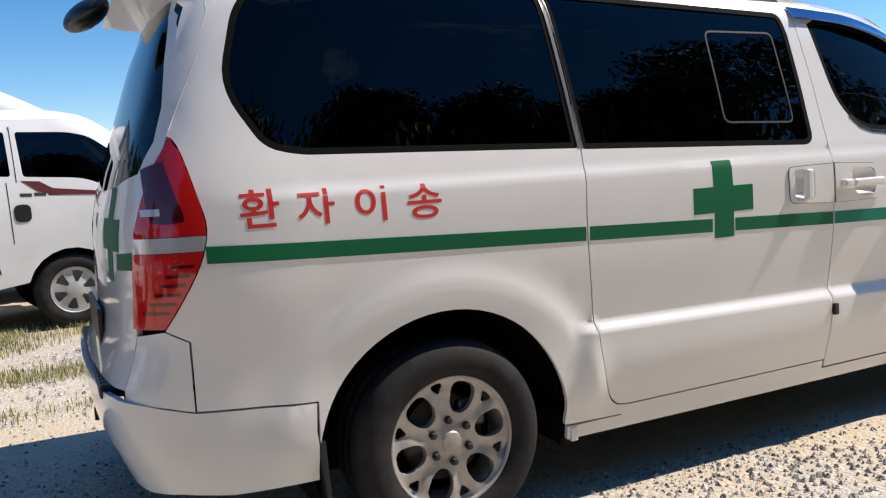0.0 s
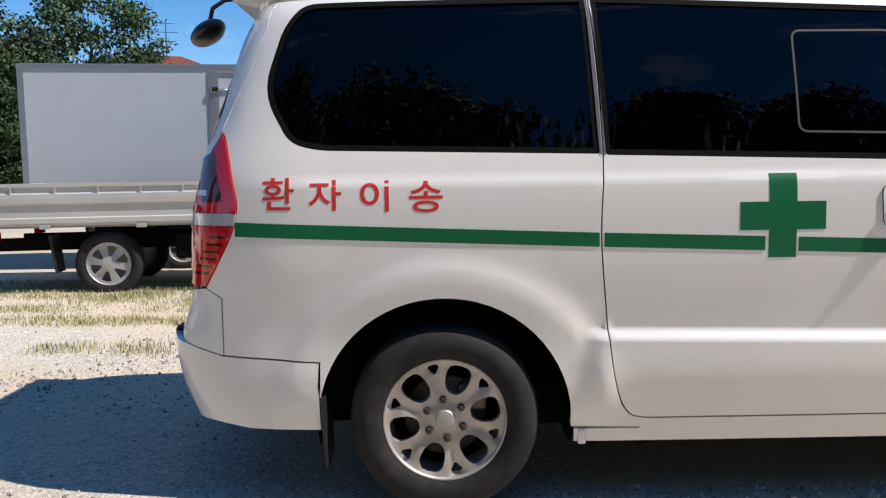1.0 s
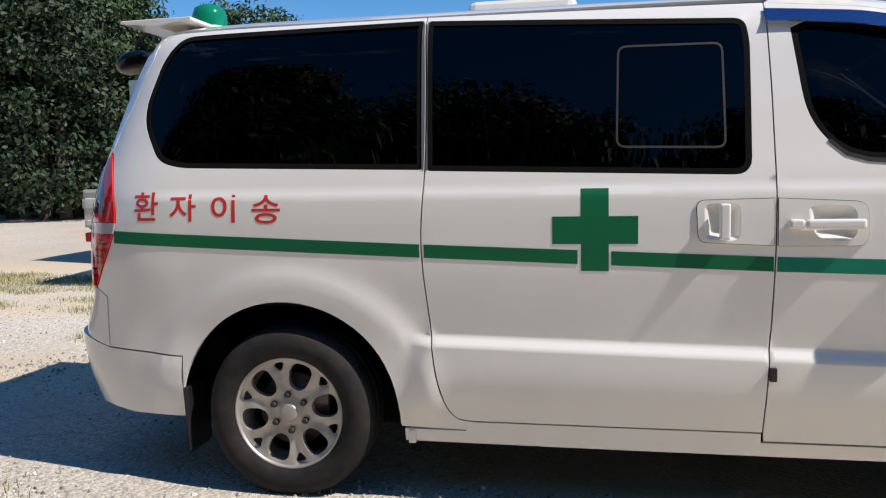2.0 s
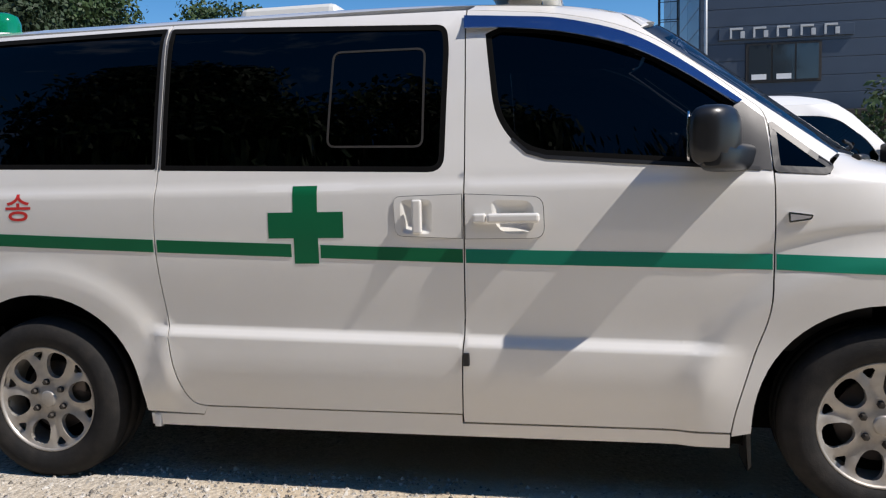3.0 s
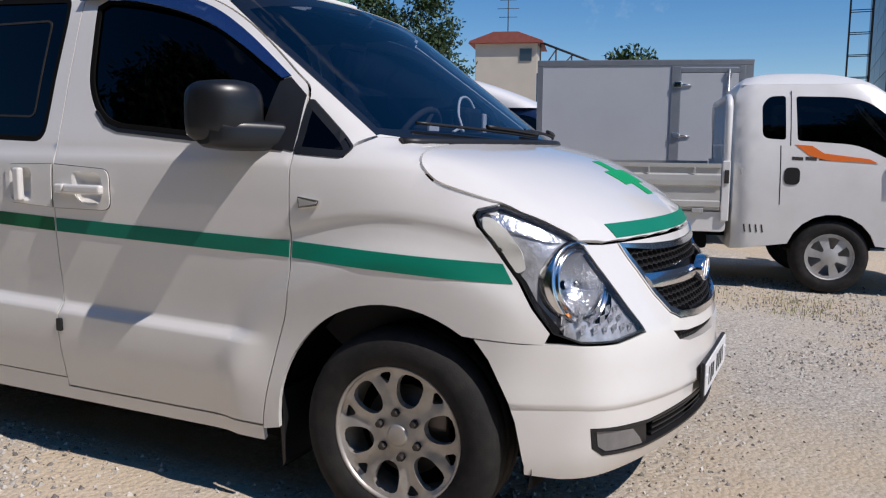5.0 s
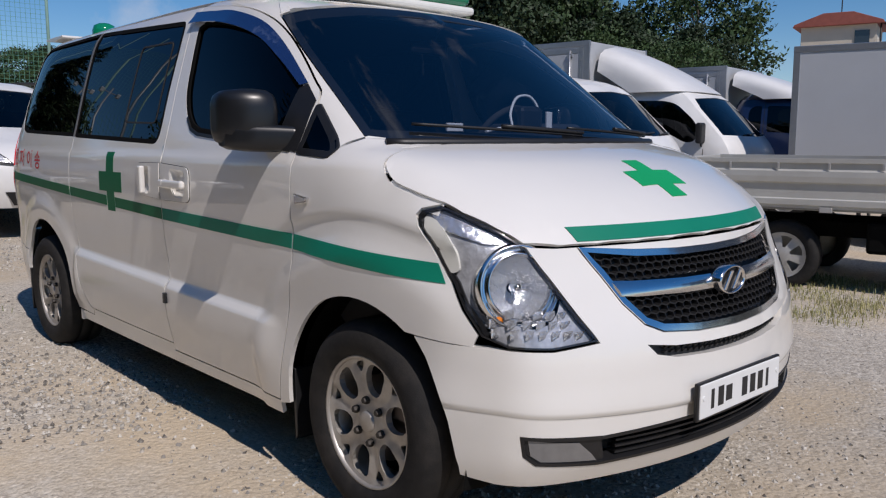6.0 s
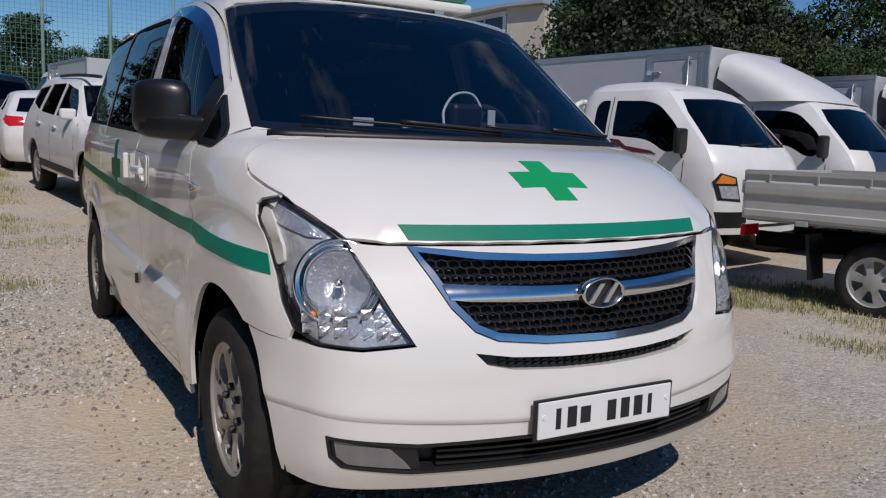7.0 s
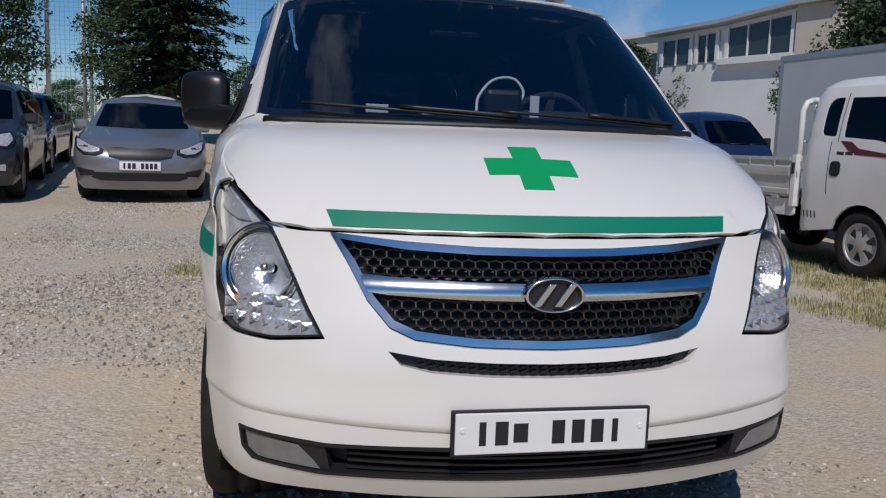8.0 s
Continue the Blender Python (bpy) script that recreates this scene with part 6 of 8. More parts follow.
        # corner and edge extrusions
        for sg in (-1, 1):
            for (xa, xb) in ((x0 - 0.006, x0 + 0.07), (x1 - 0.09, x1 + 0.006)):
                bmx = bmesh.new()
                box(bmx, xa, xb, sg * 0.84, sg * 0.868, 0.78, zt, 0.004)
                part("corner_post", bmx, M_ALUM, bx)
            for (za, zb) in ((zt - 0.06, zt + 0.012), (0.76, 0.84)):
                bmx = bmesh.new()
                box(bmx, x0 - 0.008, x1 + 0.008, sg * 0.83, sg * 0.872, za, zb, 0.006)
                part("edge_rail", bmx, M_ALUM, bx)
            # side door with frame, hinges, lock bar
            da, db, dz0, dz1 = x1 - 0.98, x1 - 0.16, 0.86, zt - 0.16
            bmx = bmesh.new()
            box(bmx, da, da + 0.11, sg * 0.856, sg * 0.876, 0.84, zt - 0.07, 0.003)
            box(bmx, db, db + 0.07, sg * 0.856, sg * 0.874, 0.84, zt - 0.07, 0.003)
            box(bmx, da + 0.11, db, sg * 0.856, sg * 0.874, zt - 0.15, zt - 0.09, 0.003)
            part("door_frame", bmx, M_ALUM, bx)
            bmx = bmesh.new()
            box(bmx, da + 0.115, db - 0.005, sg * 0.856, sg * 0.870, dz0, dz1, 0.004)
            dr = part("cargo_door", bmx, M_BOX, bx)
            bmx = bmesh.new()
            cyl(bmx, (db - 0.13, sg * 0.892, dz0), (db - 0.13, sg * 0.892, dz1 + 0.05), 0.013, 0.013, 8)
            part("lock_bar", bmx, M_ALUM, dr)
            for zz in (0.95, 0.5 * (dz0 + dz1), dz1 - 0.02):
                bmx = bmesh.new()
                box(bmx, db - 0.17, db - 0.09, sg * 0.87, sg * 0.90, zz - 0.02, zz + 0.02, 0.004)
                part("bar_bracket", bmx, M_ALUM, dr)
            for zz in (dz0 + 0.42 * (dz1 - dz0), dz1 - 0.14):
                bmx = bmesh.new()
                box(bmx, da + 0.03, da + 0.12, sg * 0.872, sg * 0.905, zz - 0.035, zz + 0.035, 0.006)
                cyl(bmx, (da + 0.12, sg * 0.888, zz), (da + 0.25, sg * 0.880, zz - 0.01), 0.014, 0.010, 8)
                part("hinge", bmx, M_CHROME, dr)
            bmx = bmesh.new()
            for k in range(13):
                zz = 0.88 + k * (zt - 1.0) / 12
                for xx in (da + 0.05, db + 0.035):
                    cyl(bmx, (xx, sg * 0.87, zz), (xx, sg * 0.882, zz), 0.009, 0.007, 6)
            tagged(part("rivets", bmx, M_ALUM, bx), "", "", "", "stuff")
    if deflector:
        q = (box_top - 1.84) / 0.78
        sk2 = Skin([(1.70, 0.77), (1.9, 0.77), (2.2, 0.76), (2.45, 0.70), (2.56, 0.56), (2.60, 0.25), (2.61, 0.02)], [(1.70, 0.42), (1.86, 0.36), (1.95, 0.22), (2.1, 0.0), (2.3, -0.34), (2.5, -0.74), (2.61, -1.0)], [(1.70, -0.98), (2.61, -0.985)], (0.22, 0.5, 10), (0.0, 0.05, 30), (1.7, 2.62))
        zz = np.linspace(1.84, 2.58, 12)
        fm0 = sk2.end(False)
        fm2 = lambda a_, b_: (lambda p: (p[0], p[1], 1.84 + (p[2] - 1.84) * q))(fm0(a_, b_))
        h = [sk2.sx(max(-0.95, sk2.edge(z) - 0.6), z) for z in zz]
        lp = h + [(-s, z) for s, z in h[::-1]]
        part("wind_deflector", panel(lp, fm2, (), 0.10, 0.0, 0.02), M_TRUCKW, v, "white curved roof deflector")
    return v


M_BEDGREY = mat("bed_steel", (0.30, 0.31, 0.31), 0.55, 0.4, 0, 0.15, 6)
M_DROP = mat("drop_side_silver", (0.60, 0.60, 0.57), 0.4, 0.35, 0, 0.06, 5, 0, 0, 0.5, (0.4, 0.36, 0.3), 0.3, 2)
M_BOX = mat("cargo_box_skin", (0.56, 0.58, 0.60), 0.38, 0.15, 0.1, 0.03, 2, 0.02, 6, 0.5, (0.42, 0.42, 0.42), 0.2, 1.2)
M_ALUM = mat("aluminium_extrusion", (0.50, 0.52, 0.54), 0.35, 0.8, 0, 0.06, 12)
M_ORANGE = mat("orange_stripe", (0.75, 0.16, 0.02), 0.4)
M_BLUECAB = mat("dark_blue_paint", (0.010, 0.022, 0.07), 0.25, 0, 0.6, 0.05, 5)
M_BROWNSTR = mat("dark_red_stripe", (0.12, 0.02, 0.02), 0.4)


def truck_at(x, y, heading, **k):
    return light_truck(k.pop("label"), pose(x, y, gz(x, y), 0, 0, heading), k.pop("paint", M_TRUCKW), **k)


def gz(x, y):
    """Height of the ground: it climbs gently behind the van and tilts along the row of trucks."""
    t = -x - 3.0
    a = 0.052 * (t if t > 3 else (0 if t < -3 else (t + 3) ** 2 / 12)) * (1.0 if t < 30 else 30 / t)
    b = max(-0.10, min(0.12, -0.014 * x))
    k = sstep((y - 1.2) / 3.0)
    return a * (1 - k) + b * k


truck_at(2.65, 5.70, 12, label="white dropside truck with an orange side stripe on gravel", bed="drop", stripe=M_ORANGE)
truck_at(-2.60, 5.50, 8, label="white dropside truck with a dark stripe beside the grass", bed="drop", stripe=M_BROWNSTR, rear_r=0.325)
truck_at(2.50, 9.05, 16, label="white box truck parked behind the dropside truck", bed="box", box_len=2.66, box_top=2.36)
truck_at(-2.52, 7.70, 8, label="white box truck with a curved roof deflector", bed="box", deflector=True, box_len=3.2, box_top=2.55)
truck_at(-2.1, 10.6, 9, label="dark blue box truck with a white deflector", paint=M_BLUECAB, bed="box", deflector=True, box_len=3.2, box_top=2.36)


def passenger_car(label, m, paint, sk, z0, zr, wheels, wr, rim, windows, shield, rear, group, face, spokes=5, wheel_mat=None):
    """A parked car facing +x; the origin is on the ground under its middle."""
    v = thing("parked_car", label, "car", group, "", m)
    shell(v, sk, paint, z0, zr, [(x, wr, wr + 0.055) for x in wheels], windows, [sk.sy(y, z) for y, z in shield], [sk.sy(y, z, True) for y, z in rear], 0.10)
    fm, rm = sk.end(False), sk.end(True)
    for sg in (-1, 1):
        for x in wheels:
            car_wheel(v, x, sg * (sk.w(wr) - 0.035), wr, rim, spokes, wheel_mat or M_ALLOY, 0.2)
        xm = face["mirror"][0]
        bmx = bmesh.new()
        ym = sk.w(face["mirror"][1])
        box(bmx, xm - 0.06, xm + 0.06, sg * (ym - 0.03), sg * (ym + 0.17), face["mirror"][1] - 0.07, face["mirror"][1] + 0.07, 0.035, None, 3)
        part("door_mirror", bmx, paint, v)
        mir = sg > 0
        hl_ = fit_panel(v, fm, [sk.sy(y, z) for y, z in face["lamp"]], M_LAMPBLACK, "headlamp", 0.012, False, mir)
        cy, cz = sum(p[0] for p in face["lamp"]) / len(face["lamp"]), sum(p[1] for p in face["lamp"]) / len(face["lamp"])
        fit_panel(hl_, fm, [sk.sy(cy + (y - cy) * 0.78, cz + (z - cz) * 0.74) for y, z in face["lamp"]], M_LAMPCHROME, "reflector", 0.018, False, mir)
        fit_panel(v, rm, [sk.sy(y, z, True) for y, z in face["tail"]], M_REDLENS, "tail_lamp", 0.008, True, mir)
        for (xa, za), (xb, zb) in face["seams"]:
            fit_panel(v, sk.S, [(xa, za), (xa + 0.01, za), (xb + 0.01, zb), (xb, zb)], M_LAMPBLACK, "door_seam", 0.0015, False, mir, "", 0.2, 0.002)
        for xh, zh in face["handles"]:
            bmx = bmesh.new()
            yh = sk.side_y(xh, zh)
            box(bmx, xh - 0.1, xh + 0.1, sg * yh, sg * (yh + 0.03), zh - 0.018, zh + 0.018, 0.01)
            part("door_handle", bmx, paint, v)
        if "clad" in face:
            fit_panel(v, sk.S, face["clad"], M_BLACK, "side_cladding", 0.008, False, mir, "", 0.15, 0.01)
            bmx = bmesh.new()
            tube(bmx, [(1.0 - 0.35 * k, sg * (0.62 + 0.0 * k), zr + 0.06 + 0.02 * math.sin(k * 0.5)) for k in range(7)], 0.022, 8)
            part("roof_rail", bmx, M_DARKSTEEL, v)
    for nm, lp, mt in face["front"]:
        fit_panel(v, fm, [sk.sy(y, z) for y, z in lp], mt, nm, 0.014, False, False, "", 0.04, 0.03)
    fit_panel(v, fm, [sk.sy(y, z) for y, z in face["plate"]], M_PLATE, "number_plate", 0.022)
    py0, py1 = face["plate"][0][0], face["plate"][1][0]
    pz0, pz1 = face["plate"][2][1], face["plate"][0][1]
    for k, kw in enumerate((0.05, 0.075, 0.085, 0.0, 0.075, 0.075, 0.075, 0.075)):
        if kw:
            ya = py0 + (py1 - py0) * (0.09 + 0.107 * k)
            yb = ya + (py1 - py0) * kw
            fit_panel(v, fm, [sk.sy(y, z) for y, z in ((ya, pz1 - 0.022), (yb, pz1 - 0.022), (yb, pz0 + 0.022), (ya, pz0 + 0.022))], M_INK, "plate_mark", 0.025, False, False, "", 0.05, 0.004)
    bmx = bmesh.new()
    xs, zs = face["mirror"]
    box(bmx, xs - 0.15, xs + 0.35, -0.6, 0.6, 0.5, zs - 0.12, 0.03)
    part("dashboard", bmx, M_SEAT, v)
    for yy in (-0.38, 0.38):
        for xo in (-0.75, -1.65):
            bmx = bmesh.new()
            box(bmx, xs + xo - 0.1, xs + xo + 0.08, yy - 0.24, yy + 0.24, 0.4, zr - 0.30, 0.05)
            part("seat", bmx, M_SEAT, v)
    return v


M_SILVER = mat("silver_grey_paint", (0.29, 0.31, 0.335), 0.28, 0.6, 0.6, 0.03, 4)
M_CHARCOAL = mat("charcoal_paint", (0.035, 0.038, 0.045), 0.25, 0.3, 0.6, 0.05, 4)
M_CARBLACK = mat("black_paint", (0.008, 0.009, 0.011), 0.18, 0, 0.8, 0.05, 4)
CARSEAMS = [((0.55, 0.95), (0.62, 0.32)), ((-0.35, 0.95), (-0.35, 0.30)), ((-1.05, 0.95), (-0.95, 0.6))]


def sedan(label, m, paint, h=1.435, length=4.56, width=1.78):
    L, w = length / 2, width / 2
    k = h / 1.435
    sk = Skin([(0.15, w - .10), (0.3, w - .03), (0.6, w), (0.85, w - .015), (0.95, w - .06), (1.15, w - .17), (1.35, w - .28), (1.40, w - .40), (1.43, w - .70), (1.437, 0.05)],
              [(0.15, L - .12), (0.3, L - .02), (0.5, L), (0.66, L - .03), (0.75, L - .10), (0.84, L - .32), (0.91, L - .75), (0.96, L - 1.14), (0.985, L - 1.24), (1.15, L - 1.62), (1.33, L - 2.0), (1.40, L - 2.25), (1.437, L - 2.6)],
              [(0.15, -L + .12), (0.3, -L + .02), (0.6, -L), (0.85, -L + .06), (0.98, -L + .14), (1.02, -L + .50), (1.2, -L + .85), (1.35, -L + 1.2), (1.40, -L + 1.45), (1.437, -L + 1.9)], (0.22, 0.5, 12), (0.12, 0.45, 12), (0.15, 1.45))
    win = [rounded([(L - 1.62, 0.98), (L - 1.75, 1.10), (L - 2.10, 1.28), (L - 2.55, 1.31), (L - 2.58, 0.98)], 0.03), rounded([(L - 2.66, 0.98), (L - 2.63, 1.31), (L - 3.0, 1.30), (L - 3.45, 1.13), (L - 3.40, 1.0)], 0.03)]
    face = dict(mirror=(L - 1.70, 1.0), lamp=[(-0.47, 0.675), (-0.58, 0.645), (-0.72, 0.655), (-0.83, 0.735), (-0.865, 0.86), (-0.80, 0.845), (-0.62, 0.765), (-0.47, 0.725)], tail=[(-0.50, 0.82), (-0.74, 0.80), (-0.82, 0.90), (-0.78, 0.97), (-0.52, 0.96)], seams=[((L - 1.50, 0.93), (L - 1.45, 0.33)), ((L - 2.62, 0.95), (L - 2.60, 0.30)), ((L - 3.45, 0.95), (L - 3.25, 0.62))], handles=[(L - 2.40, 0.84), (L - 3.28, 0.86)],
                front=[("grille", [(-0.44, 0.735), (-0.3, 0.75), (0, 0.735), (0.3, 0.75), (0.44, 0.735), (0.40, 0.645), (0.25, 0.60), (-0.25, 0.60), (-0.40, 0.645)], M_BLACK), ("lower_grille", [(-0.56, 0.42), (0.56, 0.42), (0.62, 0.35), (0.50, 0.31), (-0.50, 0.31), (-0.62, 0.35)], M_BLACK), ("fog_recess", [(-0.80, 0.47), (-0.60, 0.44), (-0.54, 0.38), (-0.76, 0.36)], M_BLACK), ("fog_recess", [(0.54, 0.38), (0.60, 0.44), (0.80, 0.47), (0.76, 0.36)], M_BLACK)],
                plate=[(-0.26, 0.57), (0.26, 0.57), (0.26, 0.46), (-0.26, 0.46)])
    return passenger_car(label, m, paint, sk, 0.18, 1.36, (L - .88, L - 3.58), 0.315, 0.215, win, [(-0.66, 0.985), (0, 0.97), (0.66, 0.985), (0.56, 1.31), (0, 1.35), (-0.56, 1.31)], [(-0.60, 1.04), (-0.5, 1.28), (0, 1.31), (0.5, 1.28), (0.60, 1.04), (0, 1.03)], "parked cars", face)


def suv(label, m, paint):
    L, w = 2.42, 0.985
    sk = Skin([(0.2, w - .10), (0.4, w - .02), (0.7, w), (0.98, w - .02), (1.1, w - .07), (1.4, w - .18), (1.62, w - .27), (1.70, w - .42), (1.73, w - .75), (1.74, 0.05)],
              [(0.2, L - .15), (0.4, L - .02), (0.62, L), (0.85, L - .05), (0.96, L - .18), (1.04, L - .60), (1.12, L - 1.12), (1.15, L - 1.22), (1.4, L - 1.65), (1.62, L - 2.02), (1.70, L - 2.3), (1.74, L - 2.8)],
              [(0.2, -L + .15), (0.4, -L), (0.9, -L + .02), (1.1, -L + .05), (1.5, -L + .32), (1.65, -L + .42), (1.72, -L + .6), (1.74, -L + 1.0)], (0.20, 0.5, 12), (0.12, 0.45, 12), (0.2, 1.76))
    win = [rounded([(L - 1.62, 1.17), (L - 1.85, 1.36), (L - 2.10, 1.52), (L - 2.62, 1.60), (L - 2.66, 1.15)], 0.03), rounded([(L - 2.74, 1.15), (L - 2.70, 1.60), (L - 3.45, 1.58), (L - 3.62, 1.18)], 0.04), rounded([(L - 3.72, 1.19), (L - 3.56, 1.57), (L - 4.18, 1.50), (L - 4.30, 1.30)], 0.05)]
    face = dict(mirror=(L - 1.75, 1.20), lamp=[(-0.58, 0.80), (-0.84, 0.83), (-0.93, 0.98), (-0.88, 1.0), (-0.70, 0.93)], tail=[(-0.60, 0.95), (-0.88, 0.95), (-0.88, 1.12), (-0.64, 1.10)], seams=[((L - 1.42, 1.10), (L - 1.36, 0.45)), ((L - 2.70, 1.12), (L - 2.68, 0.42)), ((L - 3.66, 1.12), (L - 3.45, 0.75))], handles=[(L - 2.45, 1.0), (L - 3.42, 1.02)],
                front=[("grille", [(-0.46, 0.92), (0, 0.94), (0.46, 0.92), (0.40, 0.78), (-0.40, 0.78)], M_DARKSTEEL), ("lower_grille", [(-0.70, 0.52), (0.70, 0.52), (0.62, 0.38), (-0.62, 0.38)], M_BLACK)],
                plate=[(-0.26, 0.68), (0.26, 0.68), (0.26, 0.57), (-0.26, 0.57)], clad=[(-L + 1.55, 0.42), (-L + 1.55, 0.52), (L - 1.42, 0.50), (L - 1.42, 0.40)])
    return passenger_car(label, m, paint, sk, 0.34, 1.64, (L - .92, L - 3.72), 0.365, 0.24, win, [(-0.78, 1.19), (0, 1.17), (0.78, 1.19), (0.66, 1.58), (0, 1.63), (-0.66, 1.58)], [(-0.70, 1.15), (-0.62, 1.52), (0, 1.58), (0.62, 1.52), (0.70, 1.15), (0, 1.12)], "parked cars", face, 6)


def hatchback(label, m, paint):
    L, w = 2.05, 0.893
    sk = Skin([(0.15, w - .08), (0.35, w - .02), (0.6, w), (0.95, w - .02), (1.05, w - .06), (1.3, w - .14), (1.5, w - .22), (1.57, w - .38), (1.60, w - .70), (1.61, 0.05)],
              [(0.15, L - .12), (0.35, L), (0.6, L), (0.80, L - .08), (0.92, L - .30), (1.0, L - .85), (1.04, L - 1.0), (1.3, L - 1.35), (1.5, L - 1.62), (1.57, L - 1.85), (1.61, L - 2.3)],
              [(0.15, -L + .1), (0.4, -L), (1.0, -L + .05), (1.4, -L + .18), (1.55, -L + .30), (1.61, -L + .7)], (0.16, 0.5, 12), (0.10, 0.4, 12), (0.15, 1.63))
    win = [rounded([(L - 1.40, 1.06), (L - 1.55, 1.25), (L - 1.78, 1.45), (L - 2.2, 1.48), (L - 2.22, 1.05)], 0.03), rounded([(L - 2.30, 1.05), (L - 2.28, 1.48), (L - 3.0, 1.45), (L - 3.15, 1.10)], 0.04)]
    face = dict(mirror=(L - 1.45, 1.08), lamp=[(-0.56, 0.74), (-0.74, 0.72), (-0.82, 0.82), (-0.76, 0.93), (-0.60, 0.90)], tail=[(-0.60, 0.95), (-0.80, 0.95), (-0.78, 1.3), (-0.66, 1.3)], seams=[((L - 1.25, 1.0), (L - 1.25, 0.35)), ((L - 2.26, 1.02), (L - 2.25, 0.32))], handles=[(L - 2.05, 0.92), (L - 2.95, 0.93)],
                front=[("grille", [(-0.40, 0.84), (0.40, 0.84), (0.38, 0.79), (-0.38, 0.79)], M_BLACK), ("lower_grille", [(-0.50, 0.50), (0.50, 0.50), (0.46, 0.32), (-0.46, 0.32)], M_BLACK), ("fog_lamp", [(-0.72, 0.52), (-0.64, 0.52), (-0.64, 0.44), (-0.72, 0.44)], M_LAMPCHROME), ("fog_lamp", [(0.64, 0.52), (0.72, 0.52), (0.72, 0.44), (0.64, 0.44)], M_LAMPCHROME)],
                plate=[(-0.26, 0.66), (0.26, 0.66), (0.26, 0.55), (-0.26, 0.55)])
    return passenger_car(label, m, paint, sk, 0.24, 1.52, (L - .80, L - 3.35), 0.33, 0.22, win, [(-0.70, 1.07), (0, 1.06), (0.70, 1.07), (0.62, 1.46), (0, 1.50), (-0.62, 1.46)], [(-0.66, 1.08), (-0.60, 1.42), (0, 1.46), (0.60, 1.42), (0.66, 1.08), (0, 1.06)], "parked cars", face)


def at(x, y, heading, dz=0.0):
    return pose(x, y, gz(x, y) + dz, 0, 2.6 * math.cos(radians(heading)) if x < -6 and y < 2 else 0, heading)


truck_at(-12.4, 8.5, 8, label="dark blue dropside truck beyond the white trucks", paint=M_BLUECAB, bed="drop")
suv("white sport utility car with grey lower cladding behind the van", at(-8.37, 0.37, 7.6), M_TRUCKW)
sedan("silver grey sedan facing the gravel lane", at(-9.6, -3.0, 8), M_SILVER)
sedan("white sedan with red tail lamps parked tail first", at(-14.25, -0.27, 181), M_TRUCKW, 1.44, 4.6, 1.79)
hatchback("dark grey boxy hatchback beside the silver sedan", at(-8.9, -5.35, 10), M_CHARCOAL)
sedan("black sedan parked behind the hatchback", at(-12.6, -5.9, 8), M_CARBLACK)
suv("black sport utility car beyond the white sedan", at(-20.3, -1.1, 183), M_CARBLACK)
truck_at(-21.0, 0.95, 190, label="white box truck behind the row of cars", bed="box", box_len=3.2, box_top=2.0)
sedan("white sedan parked behind the silver sedan", at(-15.3, -3.9, 6), M_TRUCKW)


# ---- buildings ----
M_CLAD = mat("dark_metal_cladding", (0.062, 0.082, 0.112), 0.45, 0.4, 0, 0.08, 1.5, 0.02, 4)
M_CLADBLUE = mat("blue_grey_cladding", (0.10, 0.16, 0.24), 0.35, 0.4, 0, 0.06, 1.5)
M_SIGN = mat("sign_letters_grey", (0.45, 0.47, 0.48), 0.5)
M_BEIGE = mat("beige_plaster", (0.58, 0.52, 0.42), 0.8, 0, 0, 0.06, 1.0, 0.1, 30)
M_WALLWHITE = mat("white_wall_panel", (0.72, 0.73, 0.73), 0.6, 0, 0, 0.04, 1.0)
M_ROOFRED = mat("red_roof_tile", (0.30, 0.085, 0.06), 0.7, 0, 0, 0.15, 4)
M_DARKGLASS = mat("dark_window_glass", (0.03, 0.04, 0.05), 0.06, 0, 0.5)
M_POLE = mat("galvanised_pole", (0.50, 0.52, 0.52), 0.5, 0.5, 0, 0.08, 6)
M_NETPOLE = mat("green_net_pole", (0.30, 0.50, 0.43), 0.5, 0.1, 0, 0.08, 4)
M_NET = mat("green_net", (0.10, 0.28, 0.20), 0.8)

bld = thing("workshop_building", "dark metal-clad building on pillars with grey sign letters", "building", "", "", pose(3.95, 25.8, -0.1, 0, 0, 1.5))
bmx = bmesh.new()
box(bmx, 0, 26, 0, 12, 3.0, 12.5, 0.02)
wall = part("wall", bmx, M_CLAD, bld)
for k in range(16):
    bmx = bmesh.new()
    z = 3.05 + k * 0.58
    box(bmx, 0.02, 25.98, -0.03, -0.005, z, z + 0.555, 0.006)
    part("cladding_panel", bmx, M_CLAD, wall)
for k in range(13):
    bmx = bmesh.new()
    z = 3.05 + k * 0.72
    for j in range(4):
        box(bmx, -0.03, -0.004, 0.05 + 3.0 * j, 2.98 + 3.0 * j, z, z + 0.695, 0.006)
    part("side_panel", bmx, M_CLADBLUE, wall)
for x0 in (1.55, 8.2, 14.8, 20.5):
    bmx = bmesh.new()
    box(bmx, x0 - 0.06, x0 + 2.36, -0.10, 0.02, 4.02, 5.34, 0.01)
    wnd = part("window", bmx, M_DARKSTEEL, bld)
    for j in range(3):
        bmx = bmesh.new()
        box(bmx, x0 + 0.04 + 0.76 * j, x0 + 0.74 + 0.76 * j, -0.115, -0.09, 4.10, 5.26)
        part("pane", bmx, M_DARKGLASS, wnd)
    for j in range(2):
        bmx = bmesh.new()
        box(bmx, x0 + 0.12 + 0.8 * j, x0 + 0.60 + 0.8 * j, -0.122, -0.112, 4.12, 4.30)
        part("paper_note", bmx, M_PLATE, wnd)
